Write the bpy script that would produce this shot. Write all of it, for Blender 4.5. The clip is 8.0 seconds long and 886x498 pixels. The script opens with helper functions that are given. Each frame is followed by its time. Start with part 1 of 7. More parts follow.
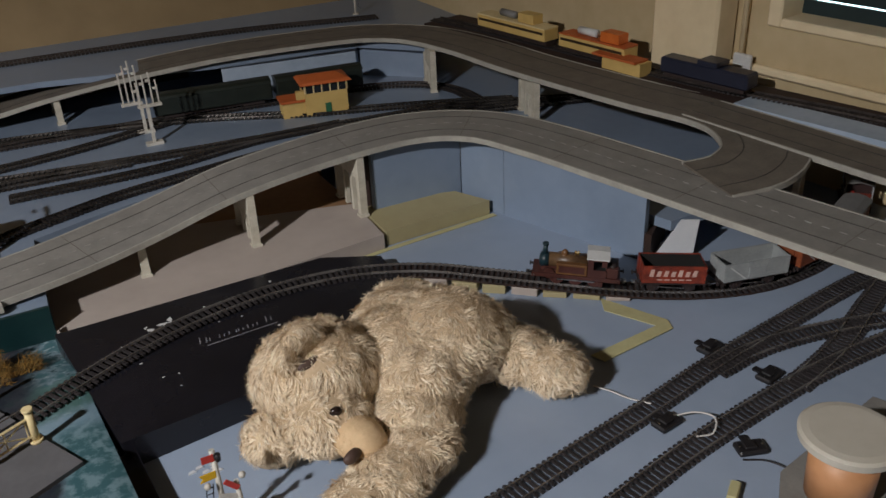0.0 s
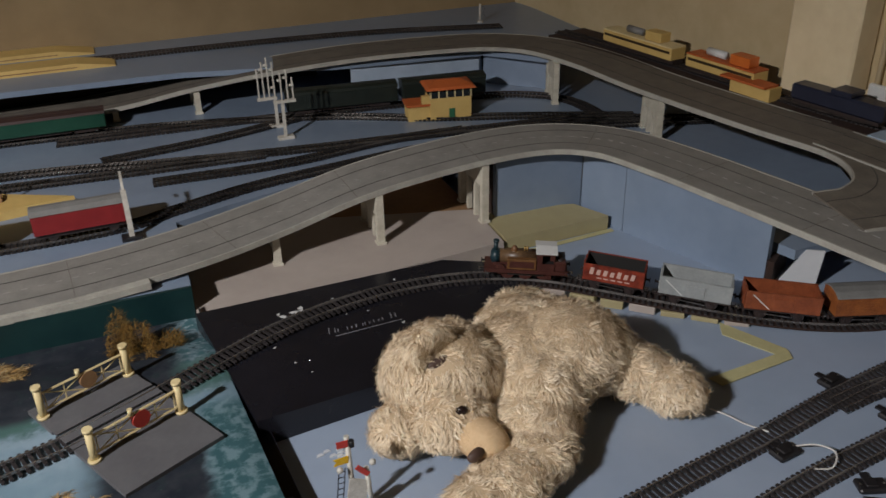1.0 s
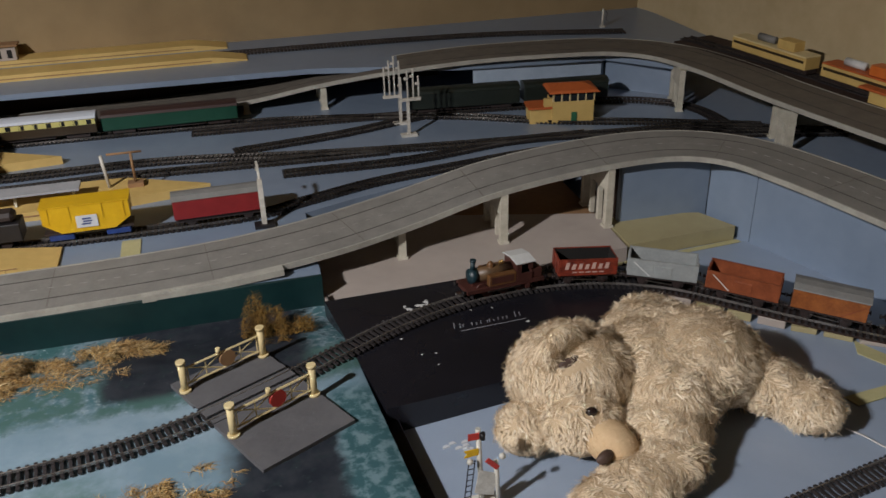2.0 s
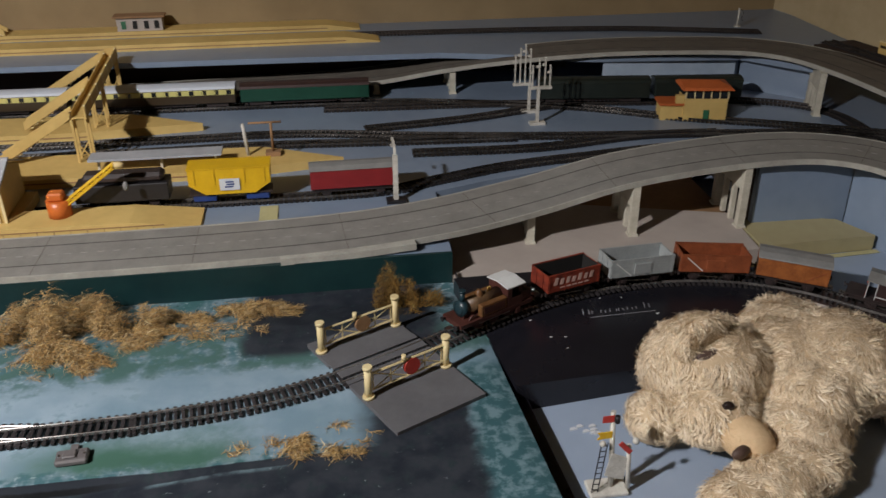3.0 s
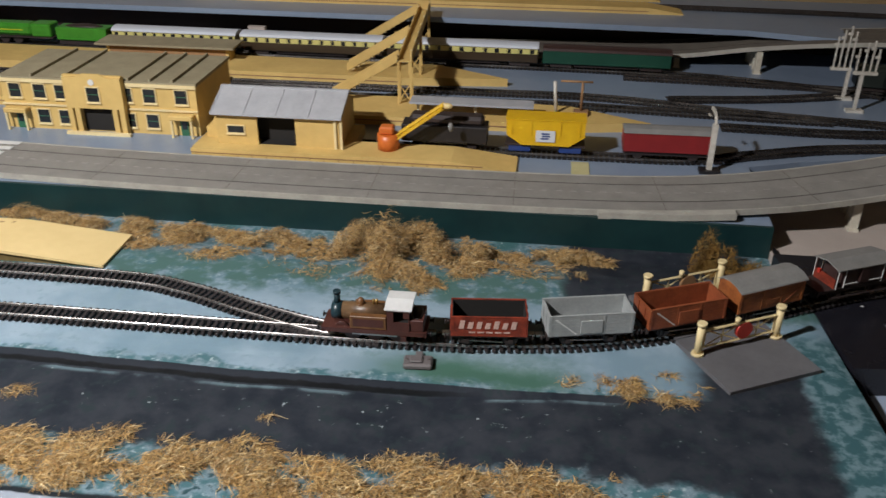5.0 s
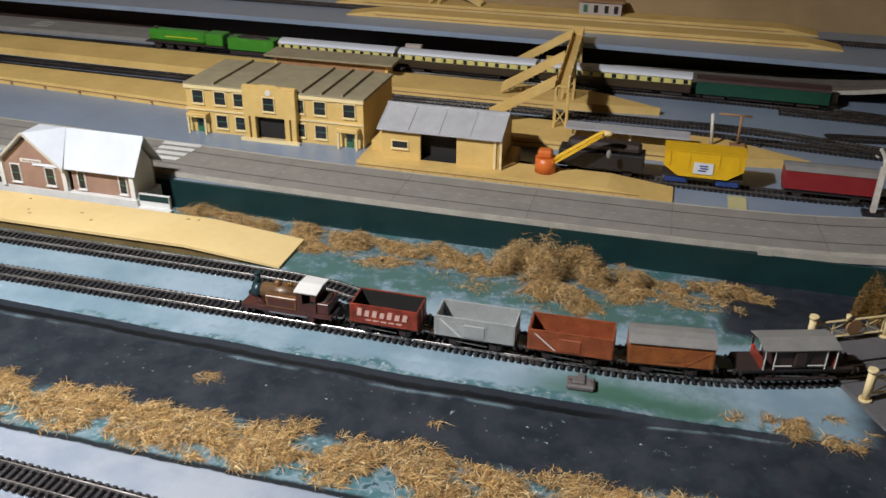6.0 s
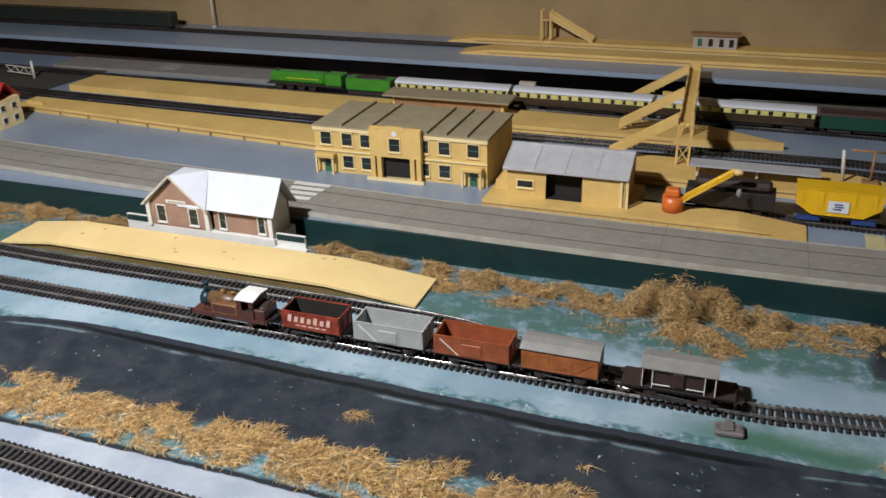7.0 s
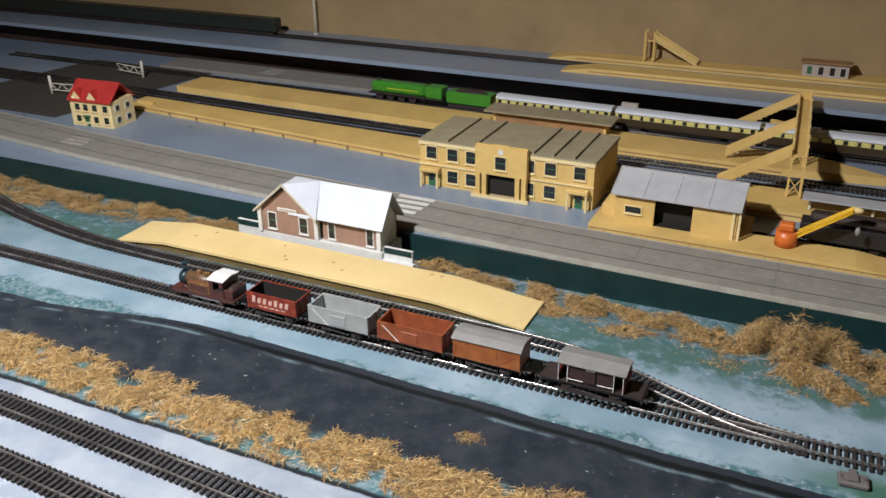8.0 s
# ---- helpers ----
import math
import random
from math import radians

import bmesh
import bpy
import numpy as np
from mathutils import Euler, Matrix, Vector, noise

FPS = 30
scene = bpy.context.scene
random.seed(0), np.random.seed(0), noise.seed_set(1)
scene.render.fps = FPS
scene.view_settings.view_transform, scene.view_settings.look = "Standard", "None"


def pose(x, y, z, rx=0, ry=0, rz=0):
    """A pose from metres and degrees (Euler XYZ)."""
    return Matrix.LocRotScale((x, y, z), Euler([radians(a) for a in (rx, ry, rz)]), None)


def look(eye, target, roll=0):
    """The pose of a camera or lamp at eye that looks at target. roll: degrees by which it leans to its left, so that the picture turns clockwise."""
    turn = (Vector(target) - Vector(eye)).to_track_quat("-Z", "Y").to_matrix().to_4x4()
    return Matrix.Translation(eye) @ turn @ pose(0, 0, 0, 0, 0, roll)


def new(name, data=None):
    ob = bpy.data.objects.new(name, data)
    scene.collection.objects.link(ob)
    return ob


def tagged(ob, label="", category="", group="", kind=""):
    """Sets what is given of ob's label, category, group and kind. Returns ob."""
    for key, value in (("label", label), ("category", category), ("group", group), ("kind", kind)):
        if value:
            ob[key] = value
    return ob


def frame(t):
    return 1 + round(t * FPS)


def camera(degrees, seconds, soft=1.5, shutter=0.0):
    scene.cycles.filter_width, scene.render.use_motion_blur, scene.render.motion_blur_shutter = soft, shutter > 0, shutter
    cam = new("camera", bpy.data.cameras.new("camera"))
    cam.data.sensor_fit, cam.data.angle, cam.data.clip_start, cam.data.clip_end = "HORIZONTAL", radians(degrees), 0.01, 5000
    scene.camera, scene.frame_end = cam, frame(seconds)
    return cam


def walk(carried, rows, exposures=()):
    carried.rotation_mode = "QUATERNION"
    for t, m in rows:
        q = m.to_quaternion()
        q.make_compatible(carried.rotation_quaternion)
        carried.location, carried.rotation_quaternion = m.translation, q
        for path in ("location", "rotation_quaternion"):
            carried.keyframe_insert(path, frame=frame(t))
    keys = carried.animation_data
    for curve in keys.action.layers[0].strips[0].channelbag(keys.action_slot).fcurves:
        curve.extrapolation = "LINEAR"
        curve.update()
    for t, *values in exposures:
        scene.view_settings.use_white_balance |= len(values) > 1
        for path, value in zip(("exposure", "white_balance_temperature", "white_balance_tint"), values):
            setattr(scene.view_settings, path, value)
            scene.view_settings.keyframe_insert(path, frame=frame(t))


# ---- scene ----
cam = camera(54.0, 8.0, shutter=0.2)
PATH = [
    (0, (0.133, 0.048, 0.462), (0.95, 1.61, -0.482), -2.6),
    (0.5, (0.112, 0.044, 0.47), (0.858, 1.648, -0.464), -1.8),
    (1, (0.087, 0.047, 0.48), (0.73, 1.695, -0.453), -1.2),
    (2.5, (0.025, 0.051, 0.475), (0.38, 1.792, -0.442), -1.1),
    (3, (-0.002, 0.046, 0.468), (0.247, 1.802, -0.456), -0.2),
    (3.5, (-0.028, 0.038, 0.463), (0.093, 1.809, -0.459), -0.1),
    (4, (-0.06, 0.03, 0.458), (-0.02, 1.8, -0.472), 1.0),
    (4.5, (-0.078, 0.027, 0.454), (-0.137, 1.792, -0.485), 0.5),
    (5, (-0.126, 0.018, 0.442), (-0.336, 1.765, -0.51), 0.4),
    (6.5, (-0.2, -0.032, 0.472), (-0.745, 1.671, -0.425), -0.2),
    (7, (-0.231, -0.039, 0.481), (-0.87, 1.646, -0.387), -1.8),
    (7.5, (-0.26, -0.041, 0.496), (-0.979, 1.62, -0.356), -1.0),
    (8, (-0.283, -0.056, 0.5), (-1.057, 1.578, -0.354), -0.6),
]
walk(cam, [(t, look(eye, target, roll)) for t, eye, target, roll in PATH])

# ---- world and light ----
world = bpy.data.worlds.new("world")
scene.world = world
world.use_nodes = True
world.node_tree.nodes["Background"].inputs[0].default_value = (0.05, 0.06, 0.09, 1)
world.node_tree.nodes["Background"].inputs[1].default_value = 0.05
LAMP = (-0.91, 0.03, 1.02)
lamp_data = bpy.data.lights.new("ceiling_bulb_light", "POINT")
lamp_data.energy = 107
lamp_data.color = (1.0, 0.955, 0.95)
lamp_data.shadow_soft_size = 0.03
lamp_light = new("ceiling_bulb_light", lamp_data)
lamp_light.location = LAMP

U = 0.018      # station board
LB = -0.010    # pale low board
D = -0.030     # blue base board
H = 0.080      # back board by the wall


# ---- materials ----
def mat(name, a, b=None, scale=40.0, rough=0.6, bump=0.15, metal=0.0, fine=6.0, spread=0.5, piece=0.0, gloss=0.5):
    """Two colours mixed by noise at two scales, with a fine bump."""
    m = bpy.data.materials.new(name)
    m.use_nodes = True
    nt = m.node_tree
    p = nt.nodes["Principled BSDF"]
    b = b or tuple(c * 0.72 for c in a)
    tc = nt.nodes.new("ShaderNodeTexCoord")
    n1 = nt.nodes.new("ShaderNodeTexNoise")
    n1.inputs["Scale"].default_value = scale
    n1.inputs["Detail"].default_value = 5
    n2 = nt.nodes.new("ShaderNodeTexNoise")
    n2.inputs["Scale"].default_value = scale * fine
    n2.inputs["Detail"].default_value = 3
    for n in (n1, n2):
        nt.links.new(tc.outputs["Object"], n.inputs["Vector"])
    mixv = nt.nodes.new("ShaderNodeMath")
    mixv.operation = "MULTIPLY_ADD"
    nt.links.new(n2.outputs["Fac"], mixv.inputs[0])
    mixv.inputs[1].default_value = 0.45
    nt.links.new(n1.outputs["Fac"], mixv.inputs[2])
    ramp = nt.nodes.new("ShaderNodeValToRGB")
    ramp.color_ramp.elements[0].position = 0.72 - spread * 0.5
    ramp.color_ramp.elements[1].position = 0.72 + spread * 0.5
    ramp.color_ramp.elements[0].color = (*b, 1)
    ramp.color_ramp.elements[1].color = (*a, 1)
    nt.links.new(mixv.outputs[0], ramp.inputs[0])
    out = ramp.outputs[0]
    if piece:
        info = nt.nodes.new("ShaderNodeObjectInfo")
        hs = nt.nodes.new("ShaderNodeHueSaturation")
        mr = nt.nodes.new("ShaderNodeMapRange")
        mr.inputs["To Min"].default_value = 1 - piece
        mr.inputs["To Max"].default_value = 1 + piece
        nt.links.new(info.outputs["Random"], mr.inputs["Value"])
        nt.links.new(mr.outputs[0], hs.inputs["Value"])
        nt.links.new(out, hs.inputs["Color"])
        out = hs.outputs[0]
    nt.links.new(out, p.inputs["Base Color"])
    p.inputs["Metallic"].default_value = metal
    p.inputs["Specular IOR Level"].default_value = gloss
    rr = nt.nodes.new("ShaderNodeMapRange")
    rr.inputs["To Min"].default_value = max(0.03, rough - 0.12)
    rr.inputs["To Max"].default_value = min(1.0, rough + 0.12)
    nt.links.new(n1.outputs["Fac"], rr.inputs["Value"])
    nt.links.new(rr.outputs[0], p.inputs["Roughness"])
    if bump:
        bp = nt.nodes.new("ShaderNodeBump")
        bp.inputs["Strength"].default_value = bump
        bp.inputs["Distance"].default_value = 0.001
        nt.links.new(n2.outputs["Fac"], bp.inputs["Height"])
        nt.links.new(bp.outputs[0], p.inputs["Normal"])
    return m


def island_mat(name, colours, rough=0.8):
    """One colour a blade, drawn from a ramp by the island."""
    m = bpy.data.materials.new(name)
    m.use_nodes = True
    nt = m.node_tree
    p = nt.nodes["Principled BSDF"]
    geo = nt.nodes.new("ShaderNodeNewGeometry")
    ramp = nt.nodes.new("ShaderNodeValToRGB")
    els = ramp.color_ramp.elements
    while len(els) < len(colours):
        els.new(0.5)
    for i, c in enumerate(colours):
        els[i].position = i / (len(colours) - 1)
        els[i].color = (*c, 1)
    nt.links.new(geo.outputs["Random Per Island"], ramp.inputs[0])
    nt.links.new(ramp.outputs[0], p.inputs["Base Color"])
    p.inputs["Roughness"].default_value = rough
    p.inputs["Specular IOR Level"].default_value = 0.25
    return m


def glow(name, c, strength):
    m = bpy.data.materials.new(name)
    m.use_nodes = True
    p = m.node_tree.nodes["Principled BSDF"]
    p.inputs["Base Color"].default_value = (*c, 1)
    p.inputs["Emission Color"].default_value = (*c, 1)
    p.inputs["Emission Strength"].default_value = strength
    return m


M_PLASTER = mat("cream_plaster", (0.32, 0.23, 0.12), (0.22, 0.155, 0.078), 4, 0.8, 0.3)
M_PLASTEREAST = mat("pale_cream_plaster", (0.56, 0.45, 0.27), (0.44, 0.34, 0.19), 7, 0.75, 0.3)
M_CROSSING = mat("slate_grey_crossing", (0.115, 0.115, 0.122), (0.085, 0.085, 0.092), 30, 0.7, 0.15)
M_GREYLETTER = mat("worn_grey_lettering", (0.27, 0.27, 0.29), (0.10, 0.10, 0.12), 190, 0.5, spread=0.9)
M_PINKLETTER = mat("pinkish_white_lettering", (0.66, 0.50, 0.44), (0.42, 0.22, 0.18), 260, 0.6)
M_WINPAINT = mat("cream_gloss_paint", (0.80, 0.68, 0.46), (0.66, 0.54, 0.34), 9, 0.45, 0.1)
M_FLOORROOM = mat("dark_lino", (0.10, 0.08, 0.06), (0.06, 0.05, 0.04), 8, 0.6)
M_BLUE = mat("blue_grey_paint", (0.222, 0.283, 0.375), (0.165, 0.218, 0.298), 9, 0.33, 0.06, spread=0.7, gloss=0.6)
# same blue-grey paint, lightened so the yard floor looks better lit
M_BLUELIT = mat("blue_grey_paint_brightened", (0.315, 0.385, 0.495), (0.255, 0.32, 0.42), 7, 0.36, 0.06, spread=0.7, gloss=0.6)
M_PALEBLUE = mat("pale_blue_paint", (0.42, 0.50, 0.60), (0.30, 0.38, 0.48), 14, 0.55, 0.12)
M_DARKGREEN = mat("dark_green_paint", (0.008, 0.034, 0.034), (0.005, 0.022, 0.025), 18, 0.4, 0.15)
M_BLACKGLOSS = mat("black_gloss_board", (0.008, 0.008, 0.011), (0.013, 0.013, 0.018), 10, 0.28, 0.05)
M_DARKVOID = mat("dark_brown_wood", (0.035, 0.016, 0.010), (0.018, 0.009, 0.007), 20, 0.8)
M_BROWN = mat("brown_hardboard", (0.33, 0.19, 0.09), (0.20, 0.11, 0.052), 16, 0.8)
M_GREYBOARD = mat("warm_grey_board", (0.44, 0.385, 0.345), (0.37, 0.32, 0.285), 10, 0.65, 0.08)
M_OLIVEBOARD = mat("olive_cream_board", (0.40, 0.35, 0.19), (0.33, 0.28, 0.15), 10, 0.6, 0.08)
M_OLIVEDARK = mat("dark_olive_face", (0.16, 0.11, 0.035), (0.09, 0.06, 0.02), 30, 0.8)
M_TAPE = mat("masking_tape", (0.50, 0.47, 0.25), (0.40, 0.37, 0.19), 40, 0.7, 0.1)
M_ROAD = mat("grey_roadway", (0.245, 0.236, 0.215), (0.160, 0.154, 0.142), 45, 0.75, 0.25, spread=0.8)
# roadway colour darkened for the weak light at the back; joints share it
M_ROADDIM = mat("dimmed_brown_grey_roadway", (0.160, 0.140, 0.113), (0.085, 0.074, 0.061), 45, 0.8, 0.25, spread=0.8)
M_ROADEDGE = mat("pale_road_edge", (0.40, 0.39, 0.34), (0.28, 0.27, 0.24), 50, 0.75)
M_SLOT = mat("dark_slot", (0.05, 0.046, 0.040), None, 60, 0.7)
M_WHITELINE = mat("white_road_paint", (0.42, 0.41, 0.38), (0.17, 0.16, 0.145), 60, 0.7, spread=0.9)
M_CONCRETE = mat("cream_concrete_pier", (0.58, 0.55, 0.46), (0.42, 0.39, 0.31), 60, 0.7)
M_YELLOW = mat("cream_yellow_card", (0.64, 0.455, 0.16), (0.50, 0.34, 0.112), 14, 0.62, 0.1)
M_YELLOWPALE = mat("pale_cream_platform", (0.70, 0.545, 0.265), (0.62, 0.47, 0.215), 14, 0.55, 0.08)
M_YELLOWTRIM = mat("cream_trim", (0.72, 0.60, 0.33), (0.62, 0.50, 0.26), 40, 0.6)
M_OLIVEROOF = mat("olive_grey_roof", (0.30, 0.265, 0.17), (0.22, 0.19, 0.12), 50, 0.7)
M_GREYROOF = mat("grey_slate_roof", (0.40, 0.41, 0.43), (0.31, 0.32, 0.34), 45, 0.6)
M_WHITEROOF = mat("white_roof", (0.54, 0.58, 0.64), (0.47, 0.51, 0.57), 18, 0.5, 0.06)
M_WHITE = mat("white_paint", (0.66, 0.67, 0.66), (0.55, 0.56, 0.55), 40, 0.5, 0.08)
M_BRICK = mat("brown_brick", (0.31, 0.195, 0.145), (0.24, 0.145, 0.105), 90, 0.75)
M_DARKGLASS = mat("dark_glass", (0.022, 0.026, 0.030), (0.012, 0.014, 0.016), 50, 0.2, 0.0)
M_OPENING = mat("dark_opening", (0.012, 0.011, 0.010), None, 50, 0.8)
M_REDROOF = mat("red_roof", (0.40, 0.025, 0.020), (0.30, 0.018, 0.016), 60, 0.6)
M_ORANGEROOF = mat("orange_roof", (0.50, 0.12, 0.030), (0.40, 0.09, 0.02), 60, 0.6)
M_GREENDOOR = mat("green_door", (0.03, 0.14, 0.07), None, 60, 0.5)
M_SLEEPER = mat("dark_sleeper", (0.030, 0.026, 0.027), (0.020, 0.017, 0.018), 200, 0.65, piece=0.25)
M_RAIL = mat("nickel_rail", (0.66, 0.63, 0.60), (0.14, 0.125, 0.115), 22, 0.27, 0.0, metal=0.82, spread=0.7)
# far tracks: blacker sleepers, rails in patches of bright and near-black metal
M_SLEEPERFAR = mat("black_far_sleeper", (0.018, 0.016, 0.017), (0.011, 0.010, 0.011), 160, 0.5)
M_RAILFAR = mat("patchy_dark_and_bright_rail", (0.42, 0.39, 0.36), (0.05, 0.045, 0.04), 9, 0.25, 0.0, metal=0.9, spread=0.45)
M_RAILDARK = mat("dull_rail", (0.16, 0.14, 0.13), (0.07, 0.06, 0.055), 80, 0.45, 0.0, metal=0.9)
M_BLACKPLASTIC = mat("black_plastic", (0.014, 0.013, 0.015), None, 80, 0.5)
M_CHASSIS = mat("black_chassis", (0.020, 0.016, 0.016), (0.035, 0.022, 0.02), 120, 0.55)
M_STEEL = mat("bright_steel", (0.62, 0.60, 0.57), (0.40, 0.38, 0.36), 90, 0.3, 0.0, metal=1.0)
M_LOCOBROWN = mat("maroon_brown_loco", (0.080, 0.028, 0.021), (0.050, 0.018, 0.015), 90, 0.4)
M_LOCOTAN = mat("golden_brown_tank", (0.17, 0.080, 0.028), (0.10, 0.045, 0.018), 90, 0.4)
M_LOCOBOILER = mat("tan_boiler", (0.135, 0.078, 0.036), (0.050, 0.028, 0.016), 80, 0.4)
M_DARKTEAL = mat("dark_teal_smokebox", (0.012, 0.035, 0.045), None, 80, 0.4)
M_BRASS = mat("worn_brass", (0.55, 0.36, 0.12), (0.35, 0.22, 0.08), 80, 0.35, 0.0, metal=0.9)
M_WAGONRED = mat("orange_red_wagon", (0.33, 0.050, 0.022), (0.085, 0.016, 0.011), 80, 0.5)
M_WAGONGREY = mat("light_grey_wagon", (0.34, 0.36, 0.36), (0.25, 0.27, 0.27), 60, 0.5)
M_WAGONBROWN = mat("red_brown_wagon", (0.30, 0.082, 0.030), (0.165, 0.042, 0.017), 70, 0.5)
M_WAGONTAN = mat("orange_brown_van", (0.36, 0.120, 0.030), (0.18, 0.052, 0.016), 70, 0.5)
M_VANROOF = mat("grey_van_roof", (0.22, 0.22, 0.21), (0.16, 0.16, 0.155), 50, 0.6)
M_VANDARK = mat("dark_brown_brake_van", (0.045, 0.022, 0.020), (0.03, 0.016, 0.015), 80, 0.5)
M_SIGNRED = mat("signal_red", (0.50, 0.045, 0.030), (0.40, 0.03, 0.02), 90, 0.5)
M_YELLOWBRIGHT = mat("bright_yellow_plastic", (0.68, 0.42, 0.010), (0.58, 0.34, 0.008), 60, 0.4)
M_DARKRED = mat("dark_red_wagon", (0.24, 0.016, 0.018), (0.18, 0.012, 0.014), 60, 0.5)
M_BLUEPLASTIC = mat("blue_plastic", (0.02, 0.05, 0.20), None, 60, 0.4)
M_ORANGE = mat("orange_plastic", (0.62, 0.16, 0.030), (0.52, 0.12, 0.02), 60, 0.4)
M_COACHGREEN = mat("dark_green_coach", (0.012, 0.065, 0.040), (0.008, 0.045, 0.028), 40, 0.35)
M_COACHBROWN = mat("dark_umber_coach", (0.045, 0.030, 0.016), None, 40, 0.35)
M_COACHCREAM = mat("pale_yellow_coach_panel", (0.60, 0.56, 0.20), (0.50, 0.46, 0.16), 60, 0.4)
M_LOCOGREEN = mat("bright_green_loco", (0.045, 0.24, 0.022), (0.03, 0.17, 0.016), 60, 0.35)
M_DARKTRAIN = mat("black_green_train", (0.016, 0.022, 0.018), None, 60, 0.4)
M_LIME = mat("yellow_stripe", (0.5, 0.55, 0.02), None, 60, 0.5)
M_NAVY = mat("navy_loco", (0.020, 0.024, 0.045), None, 60, 0.4)
M_CARDWHITE = mat("white_card", (0.62, 0.64, 0.66), (0.55, 0.57, 0.6), 30, 0.6, 0.05)
M_SEMWHITE = mat("white_metal_post", (0.64, 0.62, 0.56), (0.40, 0.38, 0.33), 120, 0.5)
M_STRAW = island_mat("dry_straw", [(0.48, 0.30, 0.11), (0.14, 0.08, 0.035), (0.74, 0.58, 0.32), (0.07, 0.045, 0.025), (0.50, 0.29, 0.09), (0.20, 0.11, 0.045), (0.66, 0.46, 0.19), (0.34, 0.19, 0.07), (0.15, 0.13, 0.075), (0.56, 0.35, 0.13)])
M_BUSH = island_mat("brown_bush", [(0.24, 0.12, 0.02), (0.14, 0.075, 0.02), (0.34, 0.19, 0.04), (0.10, 0.08, 0.03), (0.20, 0.11, 0.03)])
M_FUR = island_mat("beige_plush", [(0.86, 0.73, 0.53), (0.72, 0.57, 0.375), (0.92, 0.83, 0.66), (0.58, 0.44, 0.275), (0.90, 0.77, 0.58), (0.80, 0.67, 0.47)], 0.85)
M_LOCK = island_mat("beige_plush_lock", [(0.88, 0.76, 0.58), (0.68, 0.53, 0.35), (0.94, 0.85, 0.70), (0.60, 0.45, 0.28), (0.90, 0.79, 0.62), (0.78, 0.64, 0.46), (0.95, 0.87, 0.73), (0.70, 0.54, 0.36)], 0.8)
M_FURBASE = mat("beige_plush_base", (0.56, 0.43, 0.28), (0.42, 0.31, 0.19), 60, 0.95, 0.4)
M_SNOUT = mat("tan_velour_snout", (0.66, 0.48, 0.29), (0.55, 0.39, 0.225), 55, 0.95, 0.25, gloss=0.2)
M_NOSEFOLD = mat("brown_felt_nose_and_fold_shade", (0.085, 0.050, 0.038), None, 80, 0.6)
M_EYE = mat("dark_bead_eye", (0.02, 0.012, 0.01), None, 60, 0.15)
M_LIDWHITE = mat("off_white_lid", (0.52, 0.49, 0.42), (0.46, 0.43, 0.36), 20, 0.5, 0.05)
M_PEACH = mat("peach_pot", (0.55, 0.28, 0.13), (0.42, 0.2, 0.09), 20, 0.5)
M_WIREWHITE = mat("white_wire", (0.62, 0.61, 0.58), None, 60, 0.5)
M_MOTOR = mat("grey_point_motor", (0.13, 0.12, 0.12), (0.09, 0.08, 0.08), 80, 0.6)
M_DAYLIGHT = glow("daylight_gap", (0.62, 0.88, 0.95), 4.0)
M_BLIND = mat("dark_teal_blind", (0.012, 0.030, 0.034), None, 30, 0.5)


# ---- mesh helpers ----
def part(name, bm, material, parent=None, label="", smooth=False, m=None):
    me = bpy.data.meshes.new(name)
    bm.to_mesh(me)
    bm.free()
    mats = material if isinstance(material, (list, tuple)) else [material]
    for x in mats:
        me.materials.append(x)
    if smooth:
        for p in me.polygons:
            p.use_smooth = True
    ob = new(name, me)
    if parent:
        ob.parent = parent
    if m is not None:
        ob.matrix_basis = m
    if label:
        ob["label"] = label
    return ob


def thing(name, label, category, x=0, y=0, z=0, rz=0, group="", kind=""):
    ob = new(name)
    ob.empty_display_size = 0.02
    ob.matrix_basis = pose(x, y, z, 0, 0, rz)
    return tagged(ob, label, category, group, kind)


def solid(bm, pts, faces):
    vs = [bm.verts.new(p) for p in pts]
    return [bm.faces.new([vs[i] for i in f]) for f in faces]


def box(x0, x1, y0, y1, z0, z1, bm=None, bevel=0.0):
    b = bmesh.new()
    v = [(x, y, z) for z in (z0, z1) for y in (y0, y1) for x in (x0, x1)]
    solid(b, v, [(0, 2, 3, 1), (4, 5, 7, 6), (0, 1, 5, 4), (2, 6, 7, 3), (0, 4, 6, 2), (1, 3, 7, 5)])
    if bevel:
        bmesh.ops.bevel(b, geom=list(b.edges), offset=bevel, segments=1, affect="EDGES")
    return join(bm, b)


def join(bm, b):
    if bm is None:
        return b
    idx = {}
    for v in b.verts:
        idx[v] = bm.verts.new(v.co)
    for f in b.faces:
        try:
            g = bm.faces.new([idx[v] for v in f.verts])
            g.material_index, g.smooth = f.material_index, f.smooth
        except ValueError:
            pass
    b.free()
    return bm


def prism(poly, z0, z1, bm=None):
    """An upright prism over a flat outline (counter-clockwise)."""
    b = bmesh.new()
    lo = [b.verts.new((*p, z0)) for p in poly]
    hi = [b.verts.new((*p, z1)) for p in poly]
    n = len(poly)
    b.faces.new(hi)
    b.faces.new(lo[::-1])
    for i in range(n):
        b.faces.new((lo[i], lo[(i + 1) % n], hi[(i + 1) % n], hi[i]))
    return join(bm, b)


